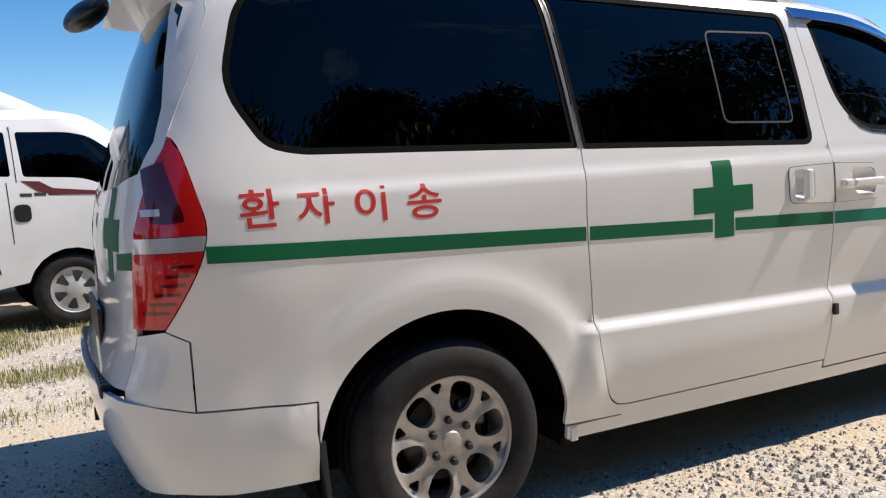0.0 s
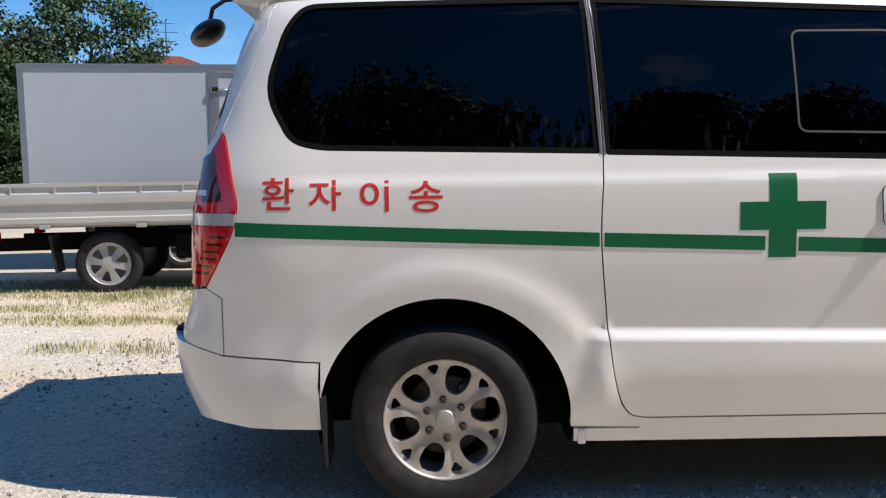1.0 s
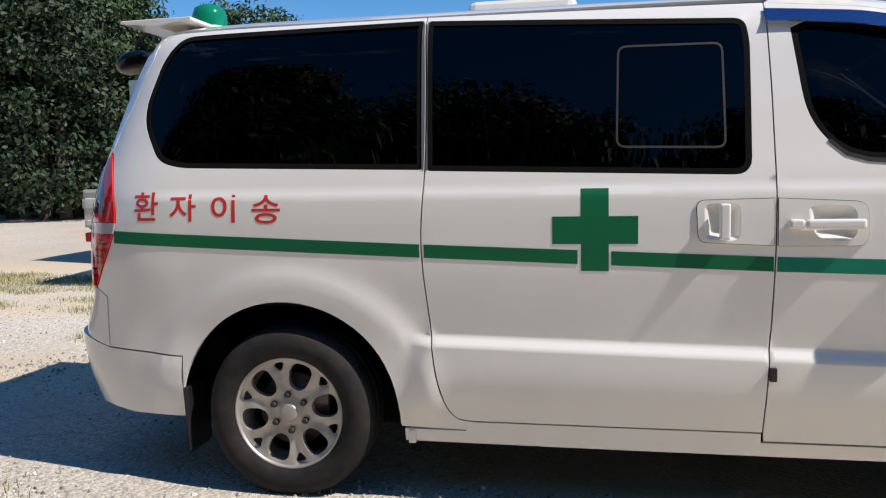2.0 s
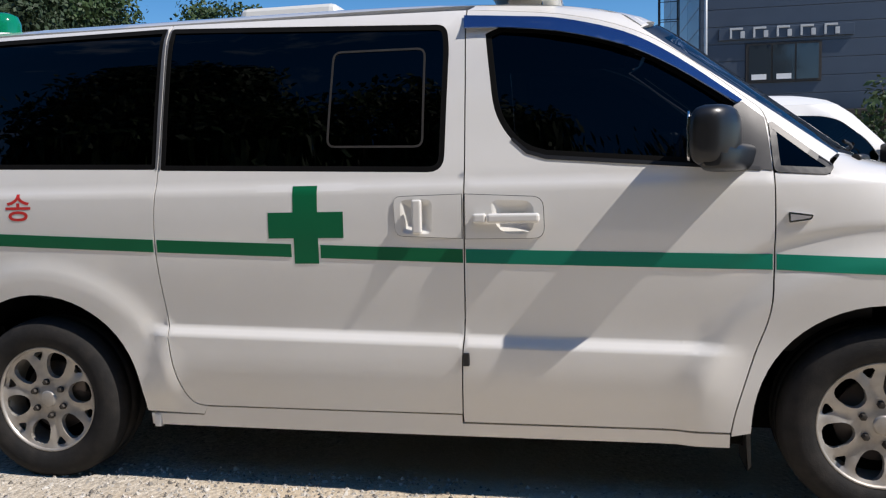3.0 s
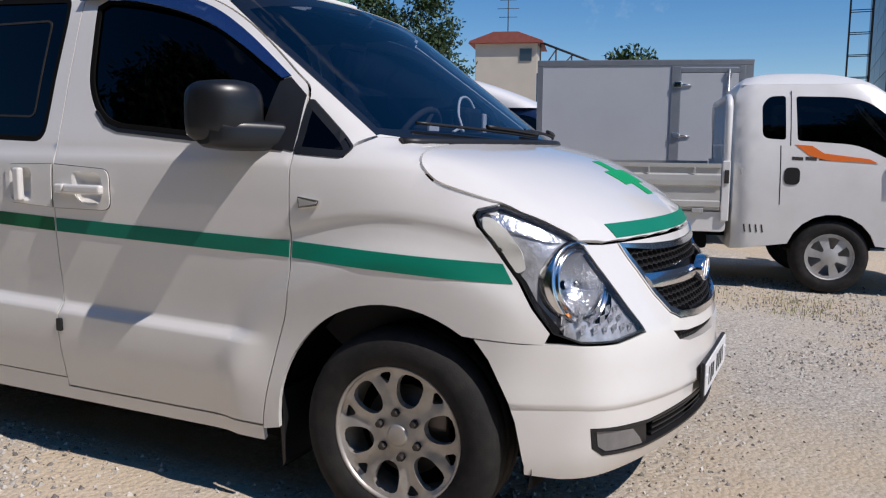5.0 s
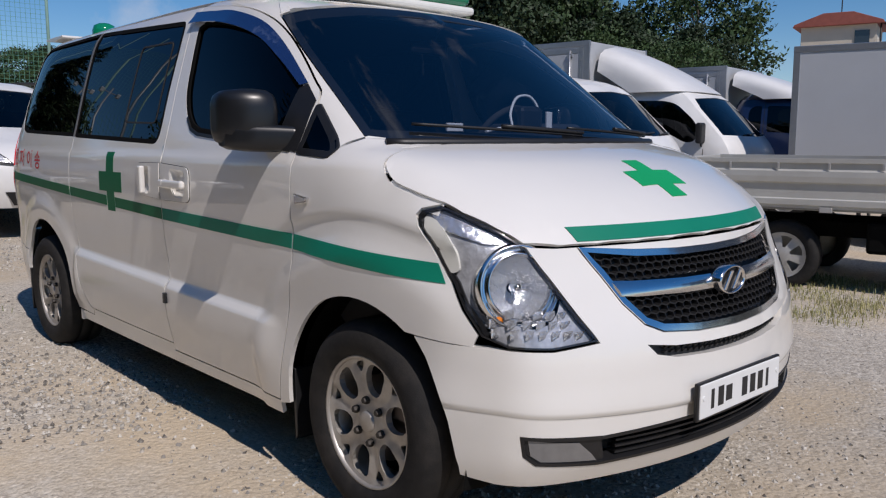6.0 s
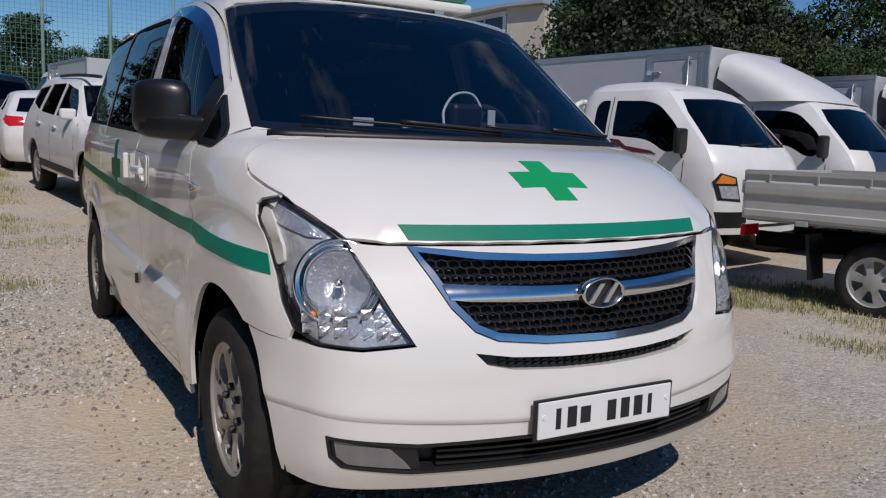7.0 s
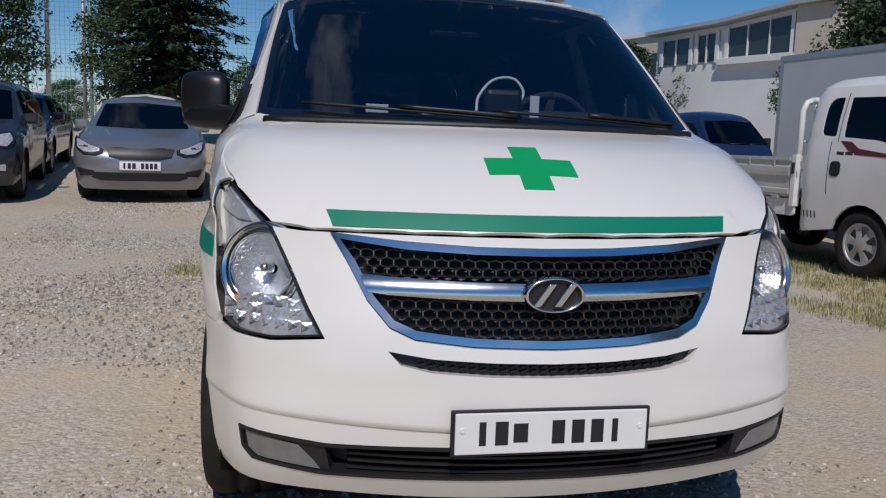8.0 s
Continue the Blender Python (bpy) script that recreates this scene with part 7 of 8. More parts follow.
for x0 in (0.6, 7.4):
    bmx = bmesh.new()
    box(bmx, x0, x0 + 4.3, -0.14, -0.03, 5.48, 5.86, 0.01)
    sg_ = part("sign_band", bmx, M_CLAD, bld)
    for k in range(5):
        xx = x0 + 0.35 + 0.75 * k
        bmx = bmesh.new()
        box(bmx, xx, xx + 0.42, -0.19, -0.14, 5.80, 5.87, 0.008)
        box(bmx, xx, xx + 0.07, -0.19, -0.14, 5.52, 5.80, 0.008)
        box(bmx, xx + 0.34, xx + 0.48, -0.19, -0.14, 5.52, 5.74, 0.008)
        part("sign_mark", bmx, M_SIGN, sg_)
for k in range(6):
    for y0 in (0.6, 6.0):
        bmx = bmesh.new()
        box(bmx, 0.6 + 4.6 * k, 1.05 + 4.6 * k, y0, y0 + 0.45, 0, 3.02, 0.01)
        part("pillar", bmx, M_CLAD, bld)
bmx = bmesh.new()
box(bmx, 2.0, 24, 9.0, 9.3, 0, 3.0)
part("ground_floor_wall", bmx, M_WALLWHITE, bld)
bmx = bmesh.new()
box(bmx, -0.02, 26.02, -0.5, 0.1, 2.82, 3.02, 0.02)
part("soffit_edge", bmx, M_DARKSTEEL, bld)
# caged ladder
lad = thing("caged_ladder", "steel caged ladder on the end wall of the workshop", "ladder", "", "", pose(3.95, 25.8, -0.1, 0, 0, 1.5))
for xx, yy in ((-0.35, 3.0), (-0.35, 3.5), (-1.05, 3.0), (-1.05, 3.5)):
    bmx = bmesh.new()
    cyl(bmx, (xx, yy, 0.0), (xx, yy, 12.6), 0.025, 0.025, 6)
    part("rail", bmx, M_DARKSTEEL, lad)
for k in range(16):
    bmx = bmesh.new()
    z = 0.8 + 0.75 * k
    for a, b in (((-0.35, 3.0), (-1.05, 3.0)), ((-1.05, 3.0), (-1.05, 3.5)), ((-1.05, 3.5), (-0.35, 3.5)), ((-0.35, 3.5), (-0.35, 3.0))):
        cyl(bmx, (*a, z), (*b, z), 0.016, 0.016, 5)
    part("hoop", bmx, M_DARKSTEEL, lad)
bmx = bmesh.new()
cyl(bmx, (4.05, 25.0, gz(4.05, 25)), (4.05, 25.0, 9.5), 0.06, 0.05, 10)
box(bmx, 3.9, 4.2, 24.85, 25.15, -0.2, 0.02, 0.01)
tagged(part("flag_pole", bmx, M_POLE), "slim grey metal pole before the workshop", "pole")

hse = thing("rooftop_house", "beige house with a red tiled roof and an aerial", "house", "", "", Matrix.Translation((-20.2, 57.7, 0)) @ pose(0, 0, 0, 0, 0, 16) @ Matrix.Diagonal((1.28, 1.28, 1.28, 1)))
bmx = bmesh.new()
box(bmx, -2.3, 1.3, -2, 2, 0, 6.95, 0.02)
part("wall", bmx, M_BEIGE, hse)
bmx = bmesh.new()
prism(bmx, [(-2.7, 6.9), (1.7, 6.9), (1.6, 7.05), (0.2, 7.55), (-1.2, 7.55), (-2.6, 7.05)], -2.3, 2.3, None, 0.02)
part("roof", bmx, M_ROOFRED, hse)
bmx = bmesh.new()
box(bmx, 1.3, 6.0, -2, 2, 0, 5.2, 0.02)
part("annexe", bmx, M_CLADBLUE, hse)
bmx = bmesh.new()
for k in range(5):
    xx = 1.5 + 0.9 * k
    cyl(bmx, (xx, -1.9, 5.2), (xx, -1.9, 6.9 - 0.35 * k), 0.05, 0.05, 5)
    cyl(bmx, (xx, -1.9, 5.2), (xx + 0.9, -1.9, 6.55 - 0.35 * k), 0.04, 0.04, 5)
cyl(bmx, (1.4, -1.9, 7.0), (6.0, -1.9, 5.25), 0.07, 0.07, 5)
part("roof_truss", bmx, M_DARKSTEEL, hse)
bmx = bmesh.new()
box(bmx, 0.3, 1.0, -2.06, -1.98, 5.9, 6.6, 0.01)
part("window", bmx, M_DARKGLASS, hse)
bmx = bmesh.new()
cyl(bmx, (-0.6, 0, 7.5), (-0.6, 0, 9.9), 0.03, 0.03, 6)
for z, l in ((9.7, 0.5), (9.2, 0.65), (8.7, 0.55)):
    cyl(bmx, (-0.6 - l, 0, z), (-0.6 + l, 0, z), 0.018, 0.018, 5)
part("aerial", bmx, M_DARKSTEEL, hse)

# white hall with a rising roof line
d_ = Vector((math.cos(radians(169.3)), math.sin(radians(169.3)), 0))
r_ = Vector((math.cos(radians(79.3)), math.sin(radians(79.3)), 0))
c0 = Vector((4.36, -0.66, 0)) + d_ * 41.4 + r_ * 17.7
dirv = (d_ * 7.5 - r_ * 4.8).normalized()
ang = math.degrees(math.atan2(-dirv.y, -dirv.x))
hall = thing("sports_hall", "white hall with large dark windows and a beige end wall", "building", "", "", pose(c0.x, c0.y, 0.8, 0, 0, ang))
bmx = bmesh.new()
prism(bmx, [(-10.4, 0), (-0.9, 0), (-0.9, 7.85), (-5.6, 7.40), (-10.4, 7.20)], 0.4, 9, None, 0.02)
part("wall", bmx, M_WALLWHITE, hall)
bmx = bmesh.new()
prism(bmx, [(-10.8, 7.22), (-5.6, 7.42), (-0.9, 7.87), (1.6, 7.90), (1.6, 8.10), (-0.9, 8.10), (-5.6, 7.66), (-10.8, 7.46)], -0.3, 9.5, None, 0.02)
part("roof", bmx, M_POLE, hall)
bmx = bmesh.new()
box(bmx, -0.9, 1.5, 0.1, 9, 0, 7.88, 0.02)
part("end_wall", bmx, M_BEIGE, hall)
for x0, x1, z0, z1, z2 in ((-9.9, -7.7, 5.5, 6.85, 6.95), (-7.3, -5.85, 5.5, 6.95, 7.05), (-5.2, -1.15, 5.65, 7.15, 7.50)):
    bmx = bmesh.new()
    prism(bmx, [(x0, z0), (x1, z0), (x1, z2), (x0, z1)], 0.33, 0.42, None, 0.006)
    wnd = part("window", bmx, M_DARKGLASS, hall)
    n = 3 if x1 - x0 > 3 else 2
    for k in range(n + 1):
        xx = x0 + (x1 - x0) * k / n
        w_ = 0.11 if k in (0, n) else 0.03
        bmx = bmesh.new()
        box(bmx, xx - w_, xx + w_, 0.22, 0.345, z0 - 0.1, z1 + (z2 - z1) * k / n + 0.1, 0.006)
        part("mullion", bmx, M_WALLWHITE, wnd)
bmx = bmesh.new()
box(bmx, -5.6, -0.92, 0.0, 0.42, 5.22, 5.58, 0.02)
part("ledge", bmx, M_WALLWHITE, hall)
blk = thing("beige_block", "beige flat-roofed block beside the white hall", "building", "", "", pose(c0.x - 15.5, c0.y - 1.5, 0.8, 0, 0, ang))
bmx = bmesh.new()
box(bmx, -2.5, 4.5, 0, 6, 0, 8.0, 0.02)
part("wall", bmx, M_BEIGE, blk)
bmx = bmesh.new()
box(bmx, -2.7, 4.7, -0.2, 6.2, 8.0, 8.3, 0.02)
part("roof", bmx, M_WALLWHITE, blk)
for k in range(3):
    for z in (3.0, 5.6):
        bmx = bmesh.new()
        box(bmx, -1.8 + 2.1 * k, -0.9 + 2.1 * k, -0.06, 0.04, z, z + 1.3, 0.01)
        part("window", bmx, M_DARKGLASS, blk)

# net fence, lamp posts, far wall
net = thing("net_fence", "tall green sports net on slim green poles", "fence")
XN = -33.0
for k in range(-4, 5):
    bmx = bmesh.new()
    y = -1.4 + 2.55 * k
    cyl(bmx, (XN, y, gz(XN, 0) - 0.3), (XN, y, 14.5), 0.07, 0.055, 8)
    part("pole", bmx, M_NETPOLE, net)
bmx = bmesh.new()
y0, y1 = -1.4 - 2.55 * 4, -1.4 + 2.55 * 4
for k in range(60):
    z = 1.6 + 0.19 * k
    box(bmx, XN - 0.004, XN + 0.004, y0, y1, z, z + 0.009)
for k in range(int((y1 - y0) / 0.19)):
    box(bmx, XN - 0.004, XN + 0.004, y0 + 0.19 * k, y0 + 0.19 * k + 0.012, 1.6, 12.9)
tagged(part("netting", bmx, M_NET, net), "", "", "", "stuff")
for x, y, h in ((-25.0, -8.6, 10.5), (-29.0, -8.4, 7.2), (-30.0, -7.3, 7.0)):
    lp_ = thing("lamp_post", "grey lamp post with a crossarm by the field", "lamp post", "lamp posts", "", pose(x, y, gz(x, y)))
    bmx = bmesh.new()
    cyl(bmx, (0, 0, -0.1), (0, 0, h), 0.08, 0.05, 8)
    part("pole", bmx, M_POLE, lp_)
    bmx = bmesh.new()
    cyl(bmx, (0, -0.5, h - 0.3), (0, 0.5, h - 0.3), 0.03, 0.03, 6)
    box(bmx, -0.1, 0.1, -0.6, -0.4, h - 0.45, h - 0.2, 0.02)
    box(bmx, -0.1, 0.1, 0.4, 0.6, h - 0.45, h - 0.2, 0.02)
    part("lamp_head", bmx, M_POLE, lp_)
bmx = bmesh.new()
for k in range(12):
    box(bmx, -52, -51.7, -40 + 3 * k, -37.05 + 3 * k, 1.2, 3.6 + 0.3 * (k % 3), 0.02)
tagged(part("far_wall", bmx, M_WALLWHITE), "low white wall beyond the net", "wall", "", "structure")


# ---- trees ----
def leafmat(name, c):
    m = mat(name, c, 0.65, 0, 0, 0.35, 0.8)
    b = m.node_tree.nodes["Principled BSDF"]
    b.inputs["Subsurface Weight"].default_value = 0.0
    return m


M_PINE = leafmat("pine_needles", (0.022, 0.044, 0.014))
M_BROAD = leafmat("broad_leaves", (0.036, 0.072, 0.018))
M_BARK = mat("bark", (0.10, 0.075, 0.055), 0.9, 0, 0, 0.25, 6, 0.4, 20)


def tree(seed, height, spread, material, clumps, leaves, leaf, m, label, low=0.18, cone=0.5):
    """A tapered trunk with limbs and a crown of many small leaf blades in uneven clumps."""
    rng = random.Random(seed)
    v = thing("tree", label, "tree", "trees round the lot", "", m)
    bmx = bmesh.new()
    pts = [Vector((0, 0, -0.3))]
    for k in range(1, 7):
        pts.append(Vector((rng.uniform(-.12, .12) * k * 0.4, rng.uniform(-.12, .12) * k * 0.4, height * 0.92 * k / 6)))
    r0 = height * 0.022 + 0.05
    for k in range(6):
        cyl(bmx, pts[k], pts[k + 1], r0 * (1 - k / 6.5), r0 * (1 - (k + 1) / 6.5), 8, False)
    cents = []
    for k in range(clumps):
        t = low + (1 - low) * (k + rng.random()) / clumps
        prof = (1 - t) ** cone * (0.55 + 0.45 * min(1, (t - low) / 0.15)) if cone > 0 else math.sqrt(max(0.02, 1 - ((t - 0.58) / 0.45) ** 2))
        a = rng.uniform(0, 2 * math.pi)
        rr = spread * prof * rng.uniform(0.45, 1.05)
        f = t * 6 * 0.98
        base = pts[min(5, int(f))].lerp(pts[min(6, int(f) + 1)], f - int(f))
        c = Vector((base.x + rr * math.cos(a), base.y + rr * math.sin(a), height * t + rng.uniform(-.15, .25)))
        cents.append((c, 0.32 + 0.26 * rng.random() + spread * 0.12))
        if k % 3 == 0:
            cyl(bmx, (base.x, base.y, base.z * 0.92), c, 0.035 + 0.02 * (1 - t), 0.01, 5, False)
    part("trunk", bmx, M_BARK, v)
    n = clumps * leaves
    co = np.empty((n * 4, 3), np.float32)
    g = np.random.RandomState(seed)
    i = 0
    for c, rad in cents:
        d = g.normal(size=(leaves, 3))
        d /= np.linalg.norm(d, axis=1)[:, None]
        p = np.array(c) + d * (rad * g.uniform(0.35, 1.0, (leaves, 1))) * np.array([1.15, 1.15, 0.75])
        u = g.normal(size=(leaves, 3))
        u /= np.linalg.norm(u, axis=1)[:, None]
        w = np.cross(u, d + 0.3 * g.normal(size=(leaves, 3)))
        w /= np.linalg.norm(w, axis=1)[:, None] + 1e-6
        s = leaf * g.uniform(0.6, 1.3, (leaves, 1))
        co[i:i + leaves * 4] = np.stack([p - u * s, p - w * s * 0.5, p + u * s, p + w * s * 0.5], 1).reshape(-1, 3)
        i += leaves * 4
    me = bpy.data.meshes.new("crown")
    me.from_pydata(co.tolist(), [], [(4 * k, 4 * k + 1, 4 * k + 2, 4 * k + 3) for k in range(n)])
    me.materials.append(material)
    cr = new("crown", me)
    cr.parent = v
    return v


def conifer(seed, height, spread, m, label):
    """A straight trunk with whorls of drooping boughs, each carrying flat sprays of needles."""
    rng = random.Random(seed)
    v = thing("tree", label, "tree", "trees round the lot", "", m)
    bmx = bmesh.new()
    cyl(bmx, (0, 0, -0.3), (0.1, 0.05, height), 0.20, 0.02, 9)
    quads = []
    for w in range(26):
        t = 0.17 + 0.83 * (w + rng.uniform(-.3, .3)) / 26
        z = height * t
        reach = spread * min(1.0, (1.06 - t) / 0.55) * rng.uniform(0.85, 1.1)
        for j in range(8):
            a = 2 * math.pi * (j + rng.random()) / 8
            l = reach * rng.uniform(0.55, 1.12)
            d = Vector((math.cos(a), math.sin(a), 0))
            tip = d * l + Vector((0, 0, z - 0.18 * l + rng.uniform(-.15, .15)))
            base = Vector((0.1 * t, 0.05 * t, z))
            cyl(bmx, base, tip, 0.022, 0.006, 4, False)
            for q in range(int(80 * l)):
                f = rng.uniform(0.15, 1.05)
                c = base.lerp(tip, f) + Vector((rng.gauss(0, .10), rng.gauss(0, .10), rng.uniform(-.14, .05)))
                u = (d + Vector((rng.gauss(0, .7), rng.gauss(0, .7), rng.uniform(-.7, .1)))).normalized() * rng.uniform(0.09, 0.19)
                wv = u.cross(Vector((rng.gauss(0, .4), rng.gauss(0, .4), 1))).normalized() * rng.uniform(0.025, 0.05)
                quads += [c - u, c - wv, c + u, c + wv]
    part("trunk", bmx, M_BARK, v)
    me = bpy.data.meshes.new("crown")
    me.from_pydata([tuple(p) for p in quads], [], [(4 * k, 4 * k + 1, 4 * k + 2, 4 * k + 3) for k in range(len(quads) // 4)])
    me.materials.append(M_PINE)
    cr = new("crown", me)
    cr.parent = v
    return v


kinds = [tree(11, 8.6, 2.6, M_PINE, 110, 150, 0.105, pose(-18.5, 25.0, 0.1), "dark green pine at the edge of the lot", 0.10, 0.45),
         tree(12, 7.6, 2.4, M_PINE, 100, 150, 0.105, pose(-22.5, 23.0, 0.1), "dark green pine at the edge of the lot", 0.10, 0.35),
         tree(13, 7.8, 2.9, M_BROAD, 100, 150, 0.105, pose(-14.5, 28.0, 0.1), "leafy green tree at the edge of the lot", 0.14, 0.0)]
rng = random.Random(3)
for k in range(38):
    a = radians(120.5 + 18.5 * k / 37 + rng.uniform(-0.6, 0.6))
    dist = rng.uniform(29, 35) + (4 if k % 2 else 0)
    if 146 < math.degrees(a) < 153:
        dist += 5
    x, y = 4 + dist * math.cos(a), -2 + dist * math.sin(a)
    s = rng.uniform(0.86, 1.06) * (0.58 if a < radians(125) else 0.66 if a < radians(128.5) else 0.80 if a < radians(130.5) else 1.0)
    t_ = copy_thing(kinds[(0, 1, 0, 1, 2)[k % 5]], pose(x, y, 0.0, 0, 0, rng.uniform(0, 360)))
    t_.scale = (s, s, s * rng.uniform(0.92, 1.08))
# behind the net and on the field's edge
for k in range(34):
    y = -34 + 1.7 * k + rng.uniform(-0.8, 0.8)
    if -26 < y < -4 and k % 4:
        continue
    x = -44 + rng.uniform(-4, 4)
    s = rng.uniform(0.5, 0.75) * (0.7 if y < -4 else 1.0)
    t_ = copy_thing(kinds[(2, 1, 2, 0)[k % 4]], pose(x, y, 1.0, 0, 0, rng.uniform(0, 360)))
    t_.scale = (s * 1.25, s * 1.25, s)
conifer(21, 8.2, 1.9, pose(-22.0, -4.3, gz(-22, -4.3)), "large dark conifer beside the parked cars")
tree(22, 5.6, 1.6, M_BROAD, 70, 170, 0.075, pose(-24.5, -10.2, gz(-24, -9.6)), "leafy green tree beside the lamp posts", 0.2, 0.0)
tree(23, 5.6, 1.7, M_BROAD, 70, 170, 0.075, pose(-27.5, -6.4, gz(-27, -6.6)), "leafy green tree beside the lamp posts", 0.2, 0.0)
tree(24, 6.5, 1.7, M_BROAD, 50, 60, 0.17, pose(-8.0, 44.0, 0.0), "small leafy tree beyond the trucks", 0.3, 0.0)
tree(25, 3.4, 0.9, M_BROAD, 22, 40, 0.12, pose(9.2, 23.4, -0.1), "thin young tree before the workshop", 0.4, 0.0)
tree(26, 5.4, 1.1, M_BROAD, 34, 120, 0.075, pose(-29.0, 21.6, 0.1), "bushy tree before the white hall", 0.55, 0.0)
# the side that the camera turns its back to
for k in range(30):
    a = radians(-148 + 112 * k / 29)
    dist = rng.uniform(12.5, 17)
    t_ = copy_thing(kinds[k % 3], pose(2 + dist * math.cos(a), -4 + dist * math.sin(a), -1.1, 0, 0, rng.uniform(0, 360)))
    t_.scale = (1.35, 1.35, rng.uniform(1.3, 1.75))


# ---- ground ----
def gravel():
    m = bpy.data.materials.new("gravel")
    m.use_nodes = True
    nt = m.node_tree
    b = nt.nodes["Principled BSDF"]
    b.inputs["Roughness"].default_value = 0.95
    b.inputs["Specular IOR Level"].default_value = 0.2
    tc = nt.nodes.new("ShaderNodeTexCoord")

    def noise_(scale, detail=6, rough=0.6):
        n = nt.nodes.new("ShaderNodeTexNoise")
        n.inputs["Scale"].default_value, n.inputs["Detail"].default_value, n.inputs["Roughness"].default_value = scale, detail, rough
        nt.links.new(tc.outputs["Object"], n.inputs["Vector"])
        return n.outputs["Fac"]

    def ramp(v, stops):
        r = nt.nodes.new("ShaderNodeValToRGB")
        while len(r.color_ramp.elements) < len(stops):
            r.color_ramp.elements.new(0.5)
        for e, (p, c) in zip(r.color_ramp.elements, stops):
            e.position, e.color = p, (*c, 1)
        nt.links.new(v, r.inputs["Fac"])
        return r.outputs["Color"]

    def mix(f, a, bb, mode="MIX"):
        x = nt.nodes.new("ShaderNodeMix")
        x.data_type, x.blend_type = "RGBA", mode
        if isinstance(f, float):
            x.inputs["Factor"].default_value = f
        else:
            nt.links.new(f, x.inputs["Factor"])
        nt.links.new(a, x.inputs["A"])
        nt.links.new(bb, x.inputs["B"])
        return x.outputs["Result"]

    def vor(scale):
        v = nt.nodes.new("ShaderNodeTexVoronoi")
        v.inputs["Scale"].default_value = scale
        nt.links.new(tc.outputs["Object"], v.inputs["Vector"])
        return v
    v1, v2 = vor(46.0), vor(110.0)
    stone1 = ramp(v1.outputs["Color"], [(0.0, (0.17, 0.155, 0.135)), (0.3, (0.42, 0.385, 0.335)), (0.7, (0.59, 0.545, 0.475)), (1.0, (0.86, 0.83, 0.77))])
    stone2 = ramp(v2.outputs["Color"], [(0.0, (0.17, 0.155, 0.135)), (0.4, (0.47, 0.43, 0.37)), (1.0, (0.86, 0.81, 0.73))])
    stones = mix(0.55, stone1, stone2)
    sand = ramp(noise_(160, 4), [(0.3, (0.46, 0.375, 0.27)), (0.7, (0.70, 0.59, 0.44))])
    patch = ramp(noise_(0.55, 8, 0.62), [(0.44, (0, 0, 0)), (0.60, (0.85, 0.85, 0.85))])
    col = mix(patch, stones, sand)
    big = ramp(noise_(0.16, 5), [(0.3, (0.80, 0.78, 0.74)), (0.7, (1.12, 1.10, 1.06))])
    col = mix(1.0, col, big, "MULTIPLY")
    nt.links.new(col, b.inputs["Base Color"])
    add = nt.nodes.new("ShaderNodeMath")
    add.operation = "MULTIPLY_ADD"
    inv = nt.nodes.new("ShaderNodeMath")
    inv.operation = "SUBTRACT"
    inv.inputs[0].default_value = 1.0
    nt.links.new(v1.outputs["Distance"], inv.inputs[1])
    nt.links.new(noise_(220, 3), add.inputs[0])
    add.inputs[1].default_value = 0.5
    nt.links.new(inv.outputs["Value"], add.inputs[2])
    bp = nt.nodes.new("ShaderNodeBump")
    bp.inputs["Strength"].default_value, bp.inputs["Distance"].default_value = 0.9, 0.007
    nt.links.new(add.outputs["Value"], bp.inputs["Height"])
    nt.links.new(bp.outputs["Normal"], b.inputs["Normal"])
    return m


M_GRAVEL = gravel()
near = [round(-14 + 0.4 * i, 2) for i in range(71)]
axis = [-900, -500, -250, -120, -80, -60, -50, -42, -36, -30, -26, -22, -19, -16.5] + near + [16.5, 19, 22, 26, 30, 36, 45, 60, 90, 150, 300, 900]
ng = len(axis)
gv = []
for x in axis:
    for y in axis:
        f = 0.012 * noise.noise(Vector((x * 0.9, y * 0.9, 0))) + 0.02 * noise.noise(Vector((x * 0.25, y * 0.25, 3))) if abs(x) < 15 and abs(y) < 15 else 0
        inn = sstep((2.9 - abs(x)) / 0.6) * sstep((1.3 - abs(y)) / 0.4)
        gv.append((x, y, gz(x, y) + f * (1 - inn)))
me = bpy.data.meshes.new("ground")
me.from_pydata(gv, [], [(i * ng + j, (i + 1) * ng + j, (i + 1) * ng + j + 1, i * ng + j + 1) for i in range(ng - 1) for j in range(ng - 1)])
me.materials.append(M_GRAVEL)
me.polygons.foreach_set("use_smooth", [True] * len(me.polygons))
ground = tagged(new("ground", me), "pale gravel and packed sand of a car lot", "ground", "", "structure")


def scatter(name, label, n, place, shape, material, category):
    """Many small pieces joined into one mesh."""
    verts, faces = [], []
    g = random.Random(7)
    for k in range(n):
        p = place(g)
        if p is None:
            continue
        vs, fs = shape(g)
        o = len(verts)
        verts += [(p[0] + a, p[1] + b_, gz(p[0], p[1]) + c) for a, b_, c in vs]
        faces += [tuple(o + i for i in f) for f in fs]
    me = bpy.data.meshes.new(name)
    me.from_pydata(verts, [], faces)
    me.materials.append(material)
    return tagged(new(name, me), label, category, "", "stuff")


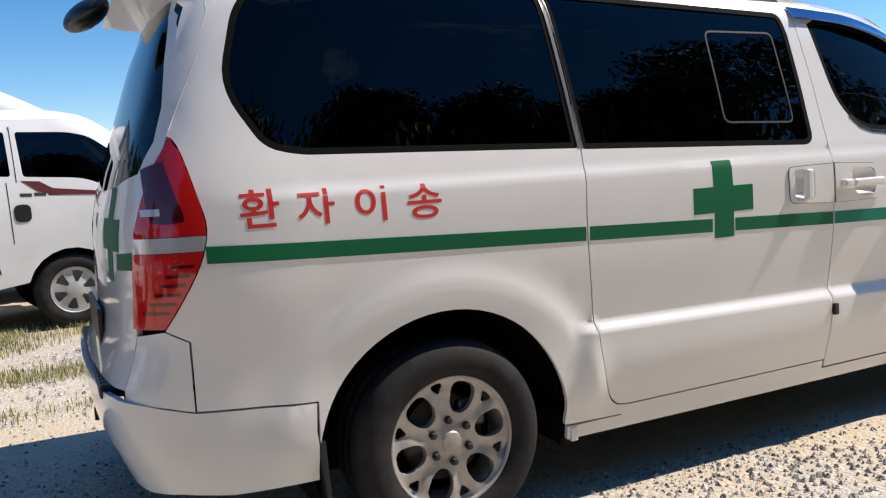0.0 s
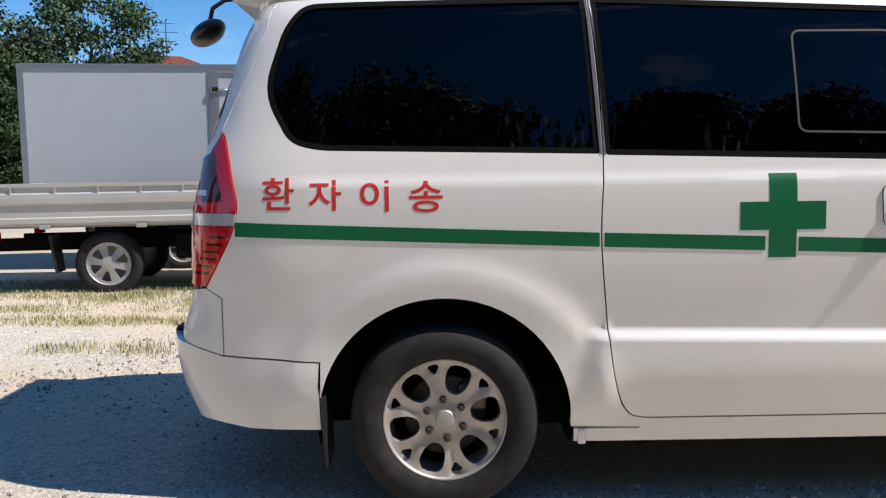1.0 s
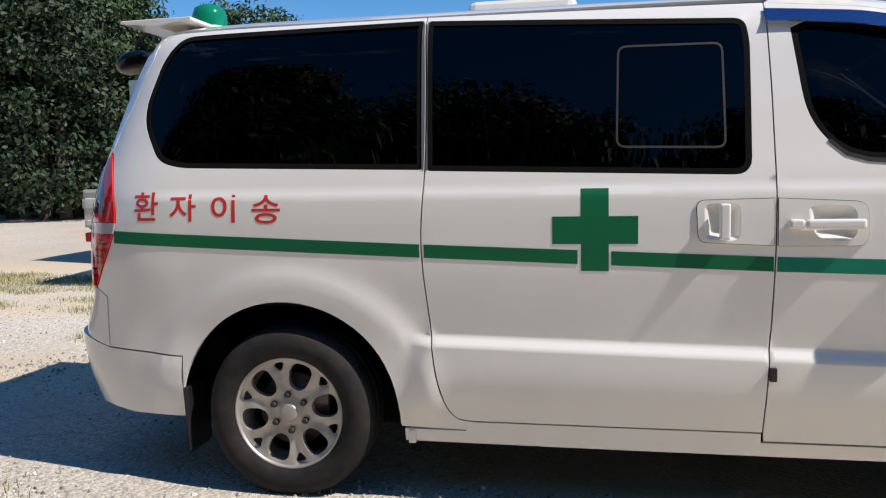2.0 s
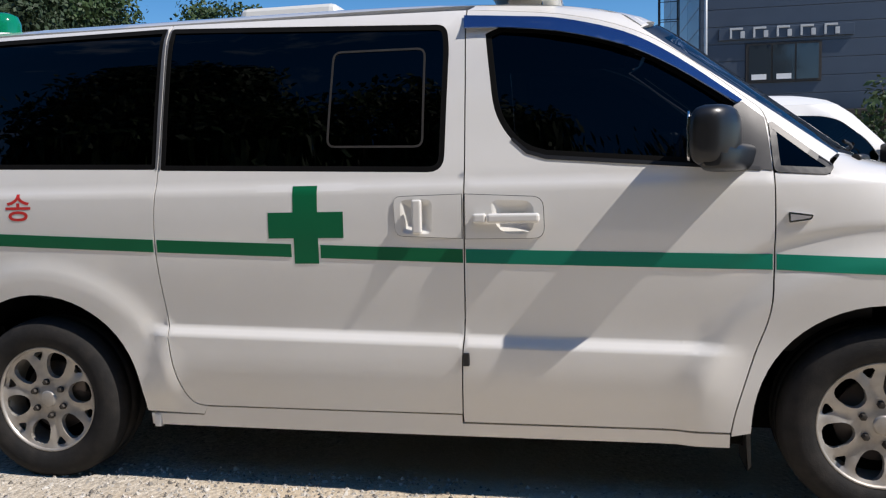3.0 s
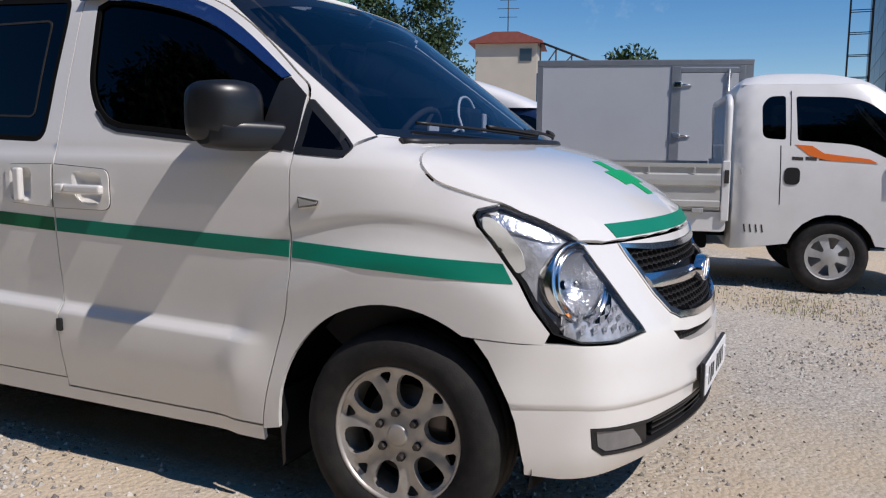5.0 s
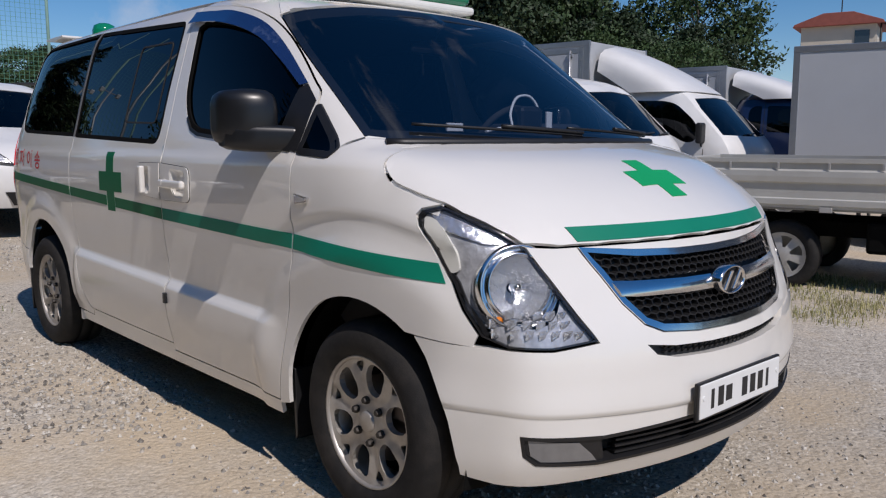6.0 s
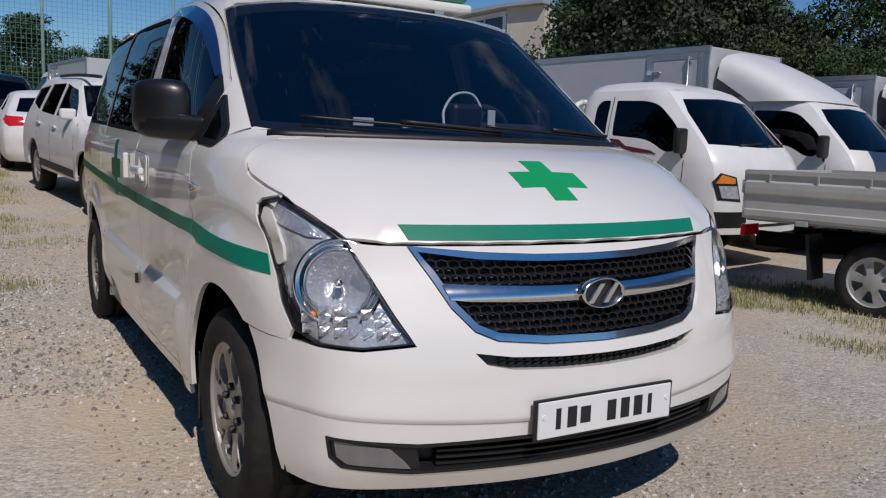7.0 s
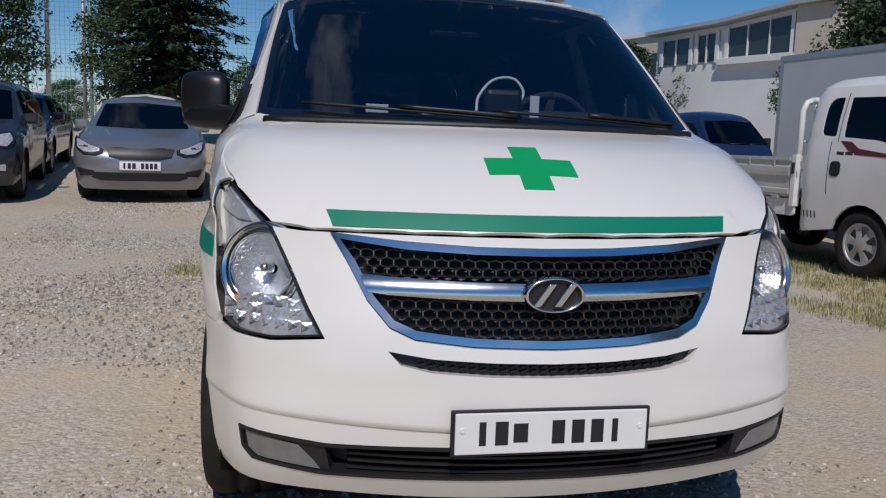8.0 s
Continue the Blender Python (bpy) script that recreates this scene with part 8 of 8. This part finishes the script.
def pebbles(n, seed):
    """Loose angular stones of all sizes over the parts of the lot nearest the walk, joined into one mesh."""
    g = np.random.RandomState(seed)
    u = g.rand(n)
    x = np.where(u < 0.42, g.uniform(-4.6, 4.2, n), np.where(u < 0.78, g.uniform(1.6, 6.5, n), g.uniform(-8.5, -2.2, n)))
    y = np.where(u < 0.42, g.uniform(-4.2, -0.7, n), np.where(u < 0.78, g.uniform(-3.0, 5.5, n), g.uniform(-3.5, 3.6, n)))
    pts = []
    for a, b, r in zip(x.tolist(), y.tolist(), g.rand(n).tolist()):
        if noise.noise(Vector((a * 0.8, b * 0.8, 9))) + 0.8 * (r - 0.42) > 0.0:
            pts.append((a, b, gz(a, b)))
    p = np.array(pts)
    k = len(p)
    size = (0.0032 + 0.012 * g.rand(k) ** 2.6)[:, None]
    turn = g.uniform(0, 2 * math.pi, (k, 1)) + np.array([[0, 1.25, 2.5, 3.75, 5.0]])
    r = size * g.uniform(0.7, 1.25, (k, 5))
    low = np.stack([p[:, 0:1] + r * np.cos(turn), p[:, 1:2] + r * np.sin(turn), p[:, 2:3] - 0.25 * size + 0 * r], 2)
    r2 = size * g.uniform(0.0, 0.75, (k, 2))
    t2 = g.uniform(0, 2 * math.pi, (k, 1)) + np.array([[0, math.pi]])
    top = np.stack([p[:, 0:1] + r2 * np.cos(t2), p[:, 1:2] + r2 * np.sin(t2), p[:, 2:3] + size * g.uniform(0.45, 0.95, (k, 2))], 2)
    co = np.concatenate([low, top], 1).reshape(-1, 3)
    faces = []
    for i in range(k):
        o = 7 * i
        faces += [(o, o + 1, o + 5), (o + 1, o + 2, o + 5), (o + 2, o + 6, o + 5), (o + 2, o + 3, o + 6), (o + 3, o + 4, o + 6), (o + 4, o + 5, o + 6), (o + 4, o, o + 5)]
    me = bpy.data.meshes.new("pebbles")
    me.from_pydata(co.tolist(), [], faces)
    me.materials.append(pebblemat())
    tagged(new("pebbles", me), "loose grey and tan pebbles over the lot", "gravel", "", "stuff")


def pebblemat():
    m = mat("pebbles", (0.44, 0.40, 0.34), 0.9, 0, 0, 0.1, 30)
    nt = m.node_tree
    ge = nt.nodes.new("ShaderNodeNewGeometry")
    r = nt.nodes.new("ShaderNodeValToRGB")
    r.color_ramp.elements[0].color = (0.14, 0.128, 0.112, 1)
    r.color_ramp.elements[1].color = (0.66, 0.625, 0.56, 1)
    nt.links.new(ge.outputs["Random Per Island"], r.inputs["Fac"])
    nt.links.new(r.outputs["Color"], nt.nodes["Principled BSDF"].inputs["Base Color"])
    return m


pebbles(170000, 7)


def blade(hmin, hmax):
    def f(g):
        vs, fs = [], []
        for k in range(4):
            a, l = g.uniform(0, 6.28), g.uniform(hmin, hmax)
            ox, oy = g.gauss(0, .07), g.gauss(0, .07)
            bend = g.uniform(0.2, 0.8) * l
            w = 0.0030
            dx, dy = math.cos(a), math.sin(a)
            o = len(vs)
            vs += [(ox - dy * w, oy + dx * w, -0.01), (ox + dy * w, oy - dx * w, -0.01), (ox + dx * bend * 0.4 + dy * w * 0.7, oy + dy * bend * 0.4 - dx * w * 0.7, l * 0.6), (ox + dx * bend * 0.4 - dy * w * 0.7, oy + dy * bend * 0.4 + dx * w * 0.7, l * 0.6), (ox + dx * bend, oy + dy * bend, l * 0.9)]
            fs += [(o, o + 1, o + 2, o + 3), (o + 3, o + 2, o + 4)]
        return vs, fs
    return f


def grass_place(g):
    u = g.random()
    if u < 0.34:
        x, y = g.uniform(-9, 1.5), g.uniform(3.2, 5.2)
        if y < 3.9 and noise.noise(Vector((x, y, 1))) < 0.0:
            return None
    elif u < 0.46:
        x, y = g.uniform(-7, -2.4), g.uniform(1.6, 2.9)
        if noise.noise(Vector((x * 0.8, y * 1.6, 4))) < 0.08:
            return None
    elif u < 0.88:
        x = g.uniform(-30, -2.6)
        y = -1.55 + 0.02 * x + g.gauss(0, 0.42)
        if x > -8.5 and (y < -1.62 or noise.noise(Vector((x * 0.9, y * 0.9, 2))) < 0.0):
            return None
        if x < -7 and y > -1.0:
            return None
    else:
        x, y = g.uniform(-14, 6), g.uniform(2, 7)
        if noise.noise(Vector((x * 0.6, y * 0.6, 7))) < 0.55 or (abs(x) < 3.2 and abs(y) < 3.2):
            return None
    if g.random() > 0.42 + 0.9 * noise.noise(Vector((x * 1.3, y * 1.3, 11))) + 0.5 * noise.noise(Vector((x * 4.0, y * 4.0, 5))):
        return None
    return (x, y)


def grassmat(name, c1, c2):
    m = mat(name, c1, 0.8, 0, 0, 0.1, 3)
    nt = m.node_tree
    ge = nt.nodes.new("ShaderNodeNewGeometry")
    r = nt.nodes.new("ShaderNodeValToRGB")
    r.color_ramp.elements[0].color = (*c1, 1)
    r.color_ramp.elements[1].color = (*c2, 1)
    nt.links.new(ge.outputs["Random Per Island"], r.inputs["Fac"])
    nt.links.new(r.outputs["Color"], nt.nodes["Principled BSDF"].inputs["Base Color"])
    return m


scatter("dry_grass", "patchy yellow green grass along the parked rows", 80000, grass_place, blade(0.015, 0.065), grassmat("grass", (0.13, 0.155, 0.035), (0.52, 0.46, 0.23)), "grass")
bmx = bmesh.new()
tube(bmx, smooth_line([(-6.0, -0.35, gz(-6, -.35) + 0.008), (-4.6, -0.55, gz(-4.6, -.55) + 0.008), (-3.4, -0.50, 0.010), (-2.9, -0.30, 0.010)], 8), 0.008, 6)
tagged(part("hose", bmx, M_BLACK), "thin dark hose lying on the gravel", "hose")
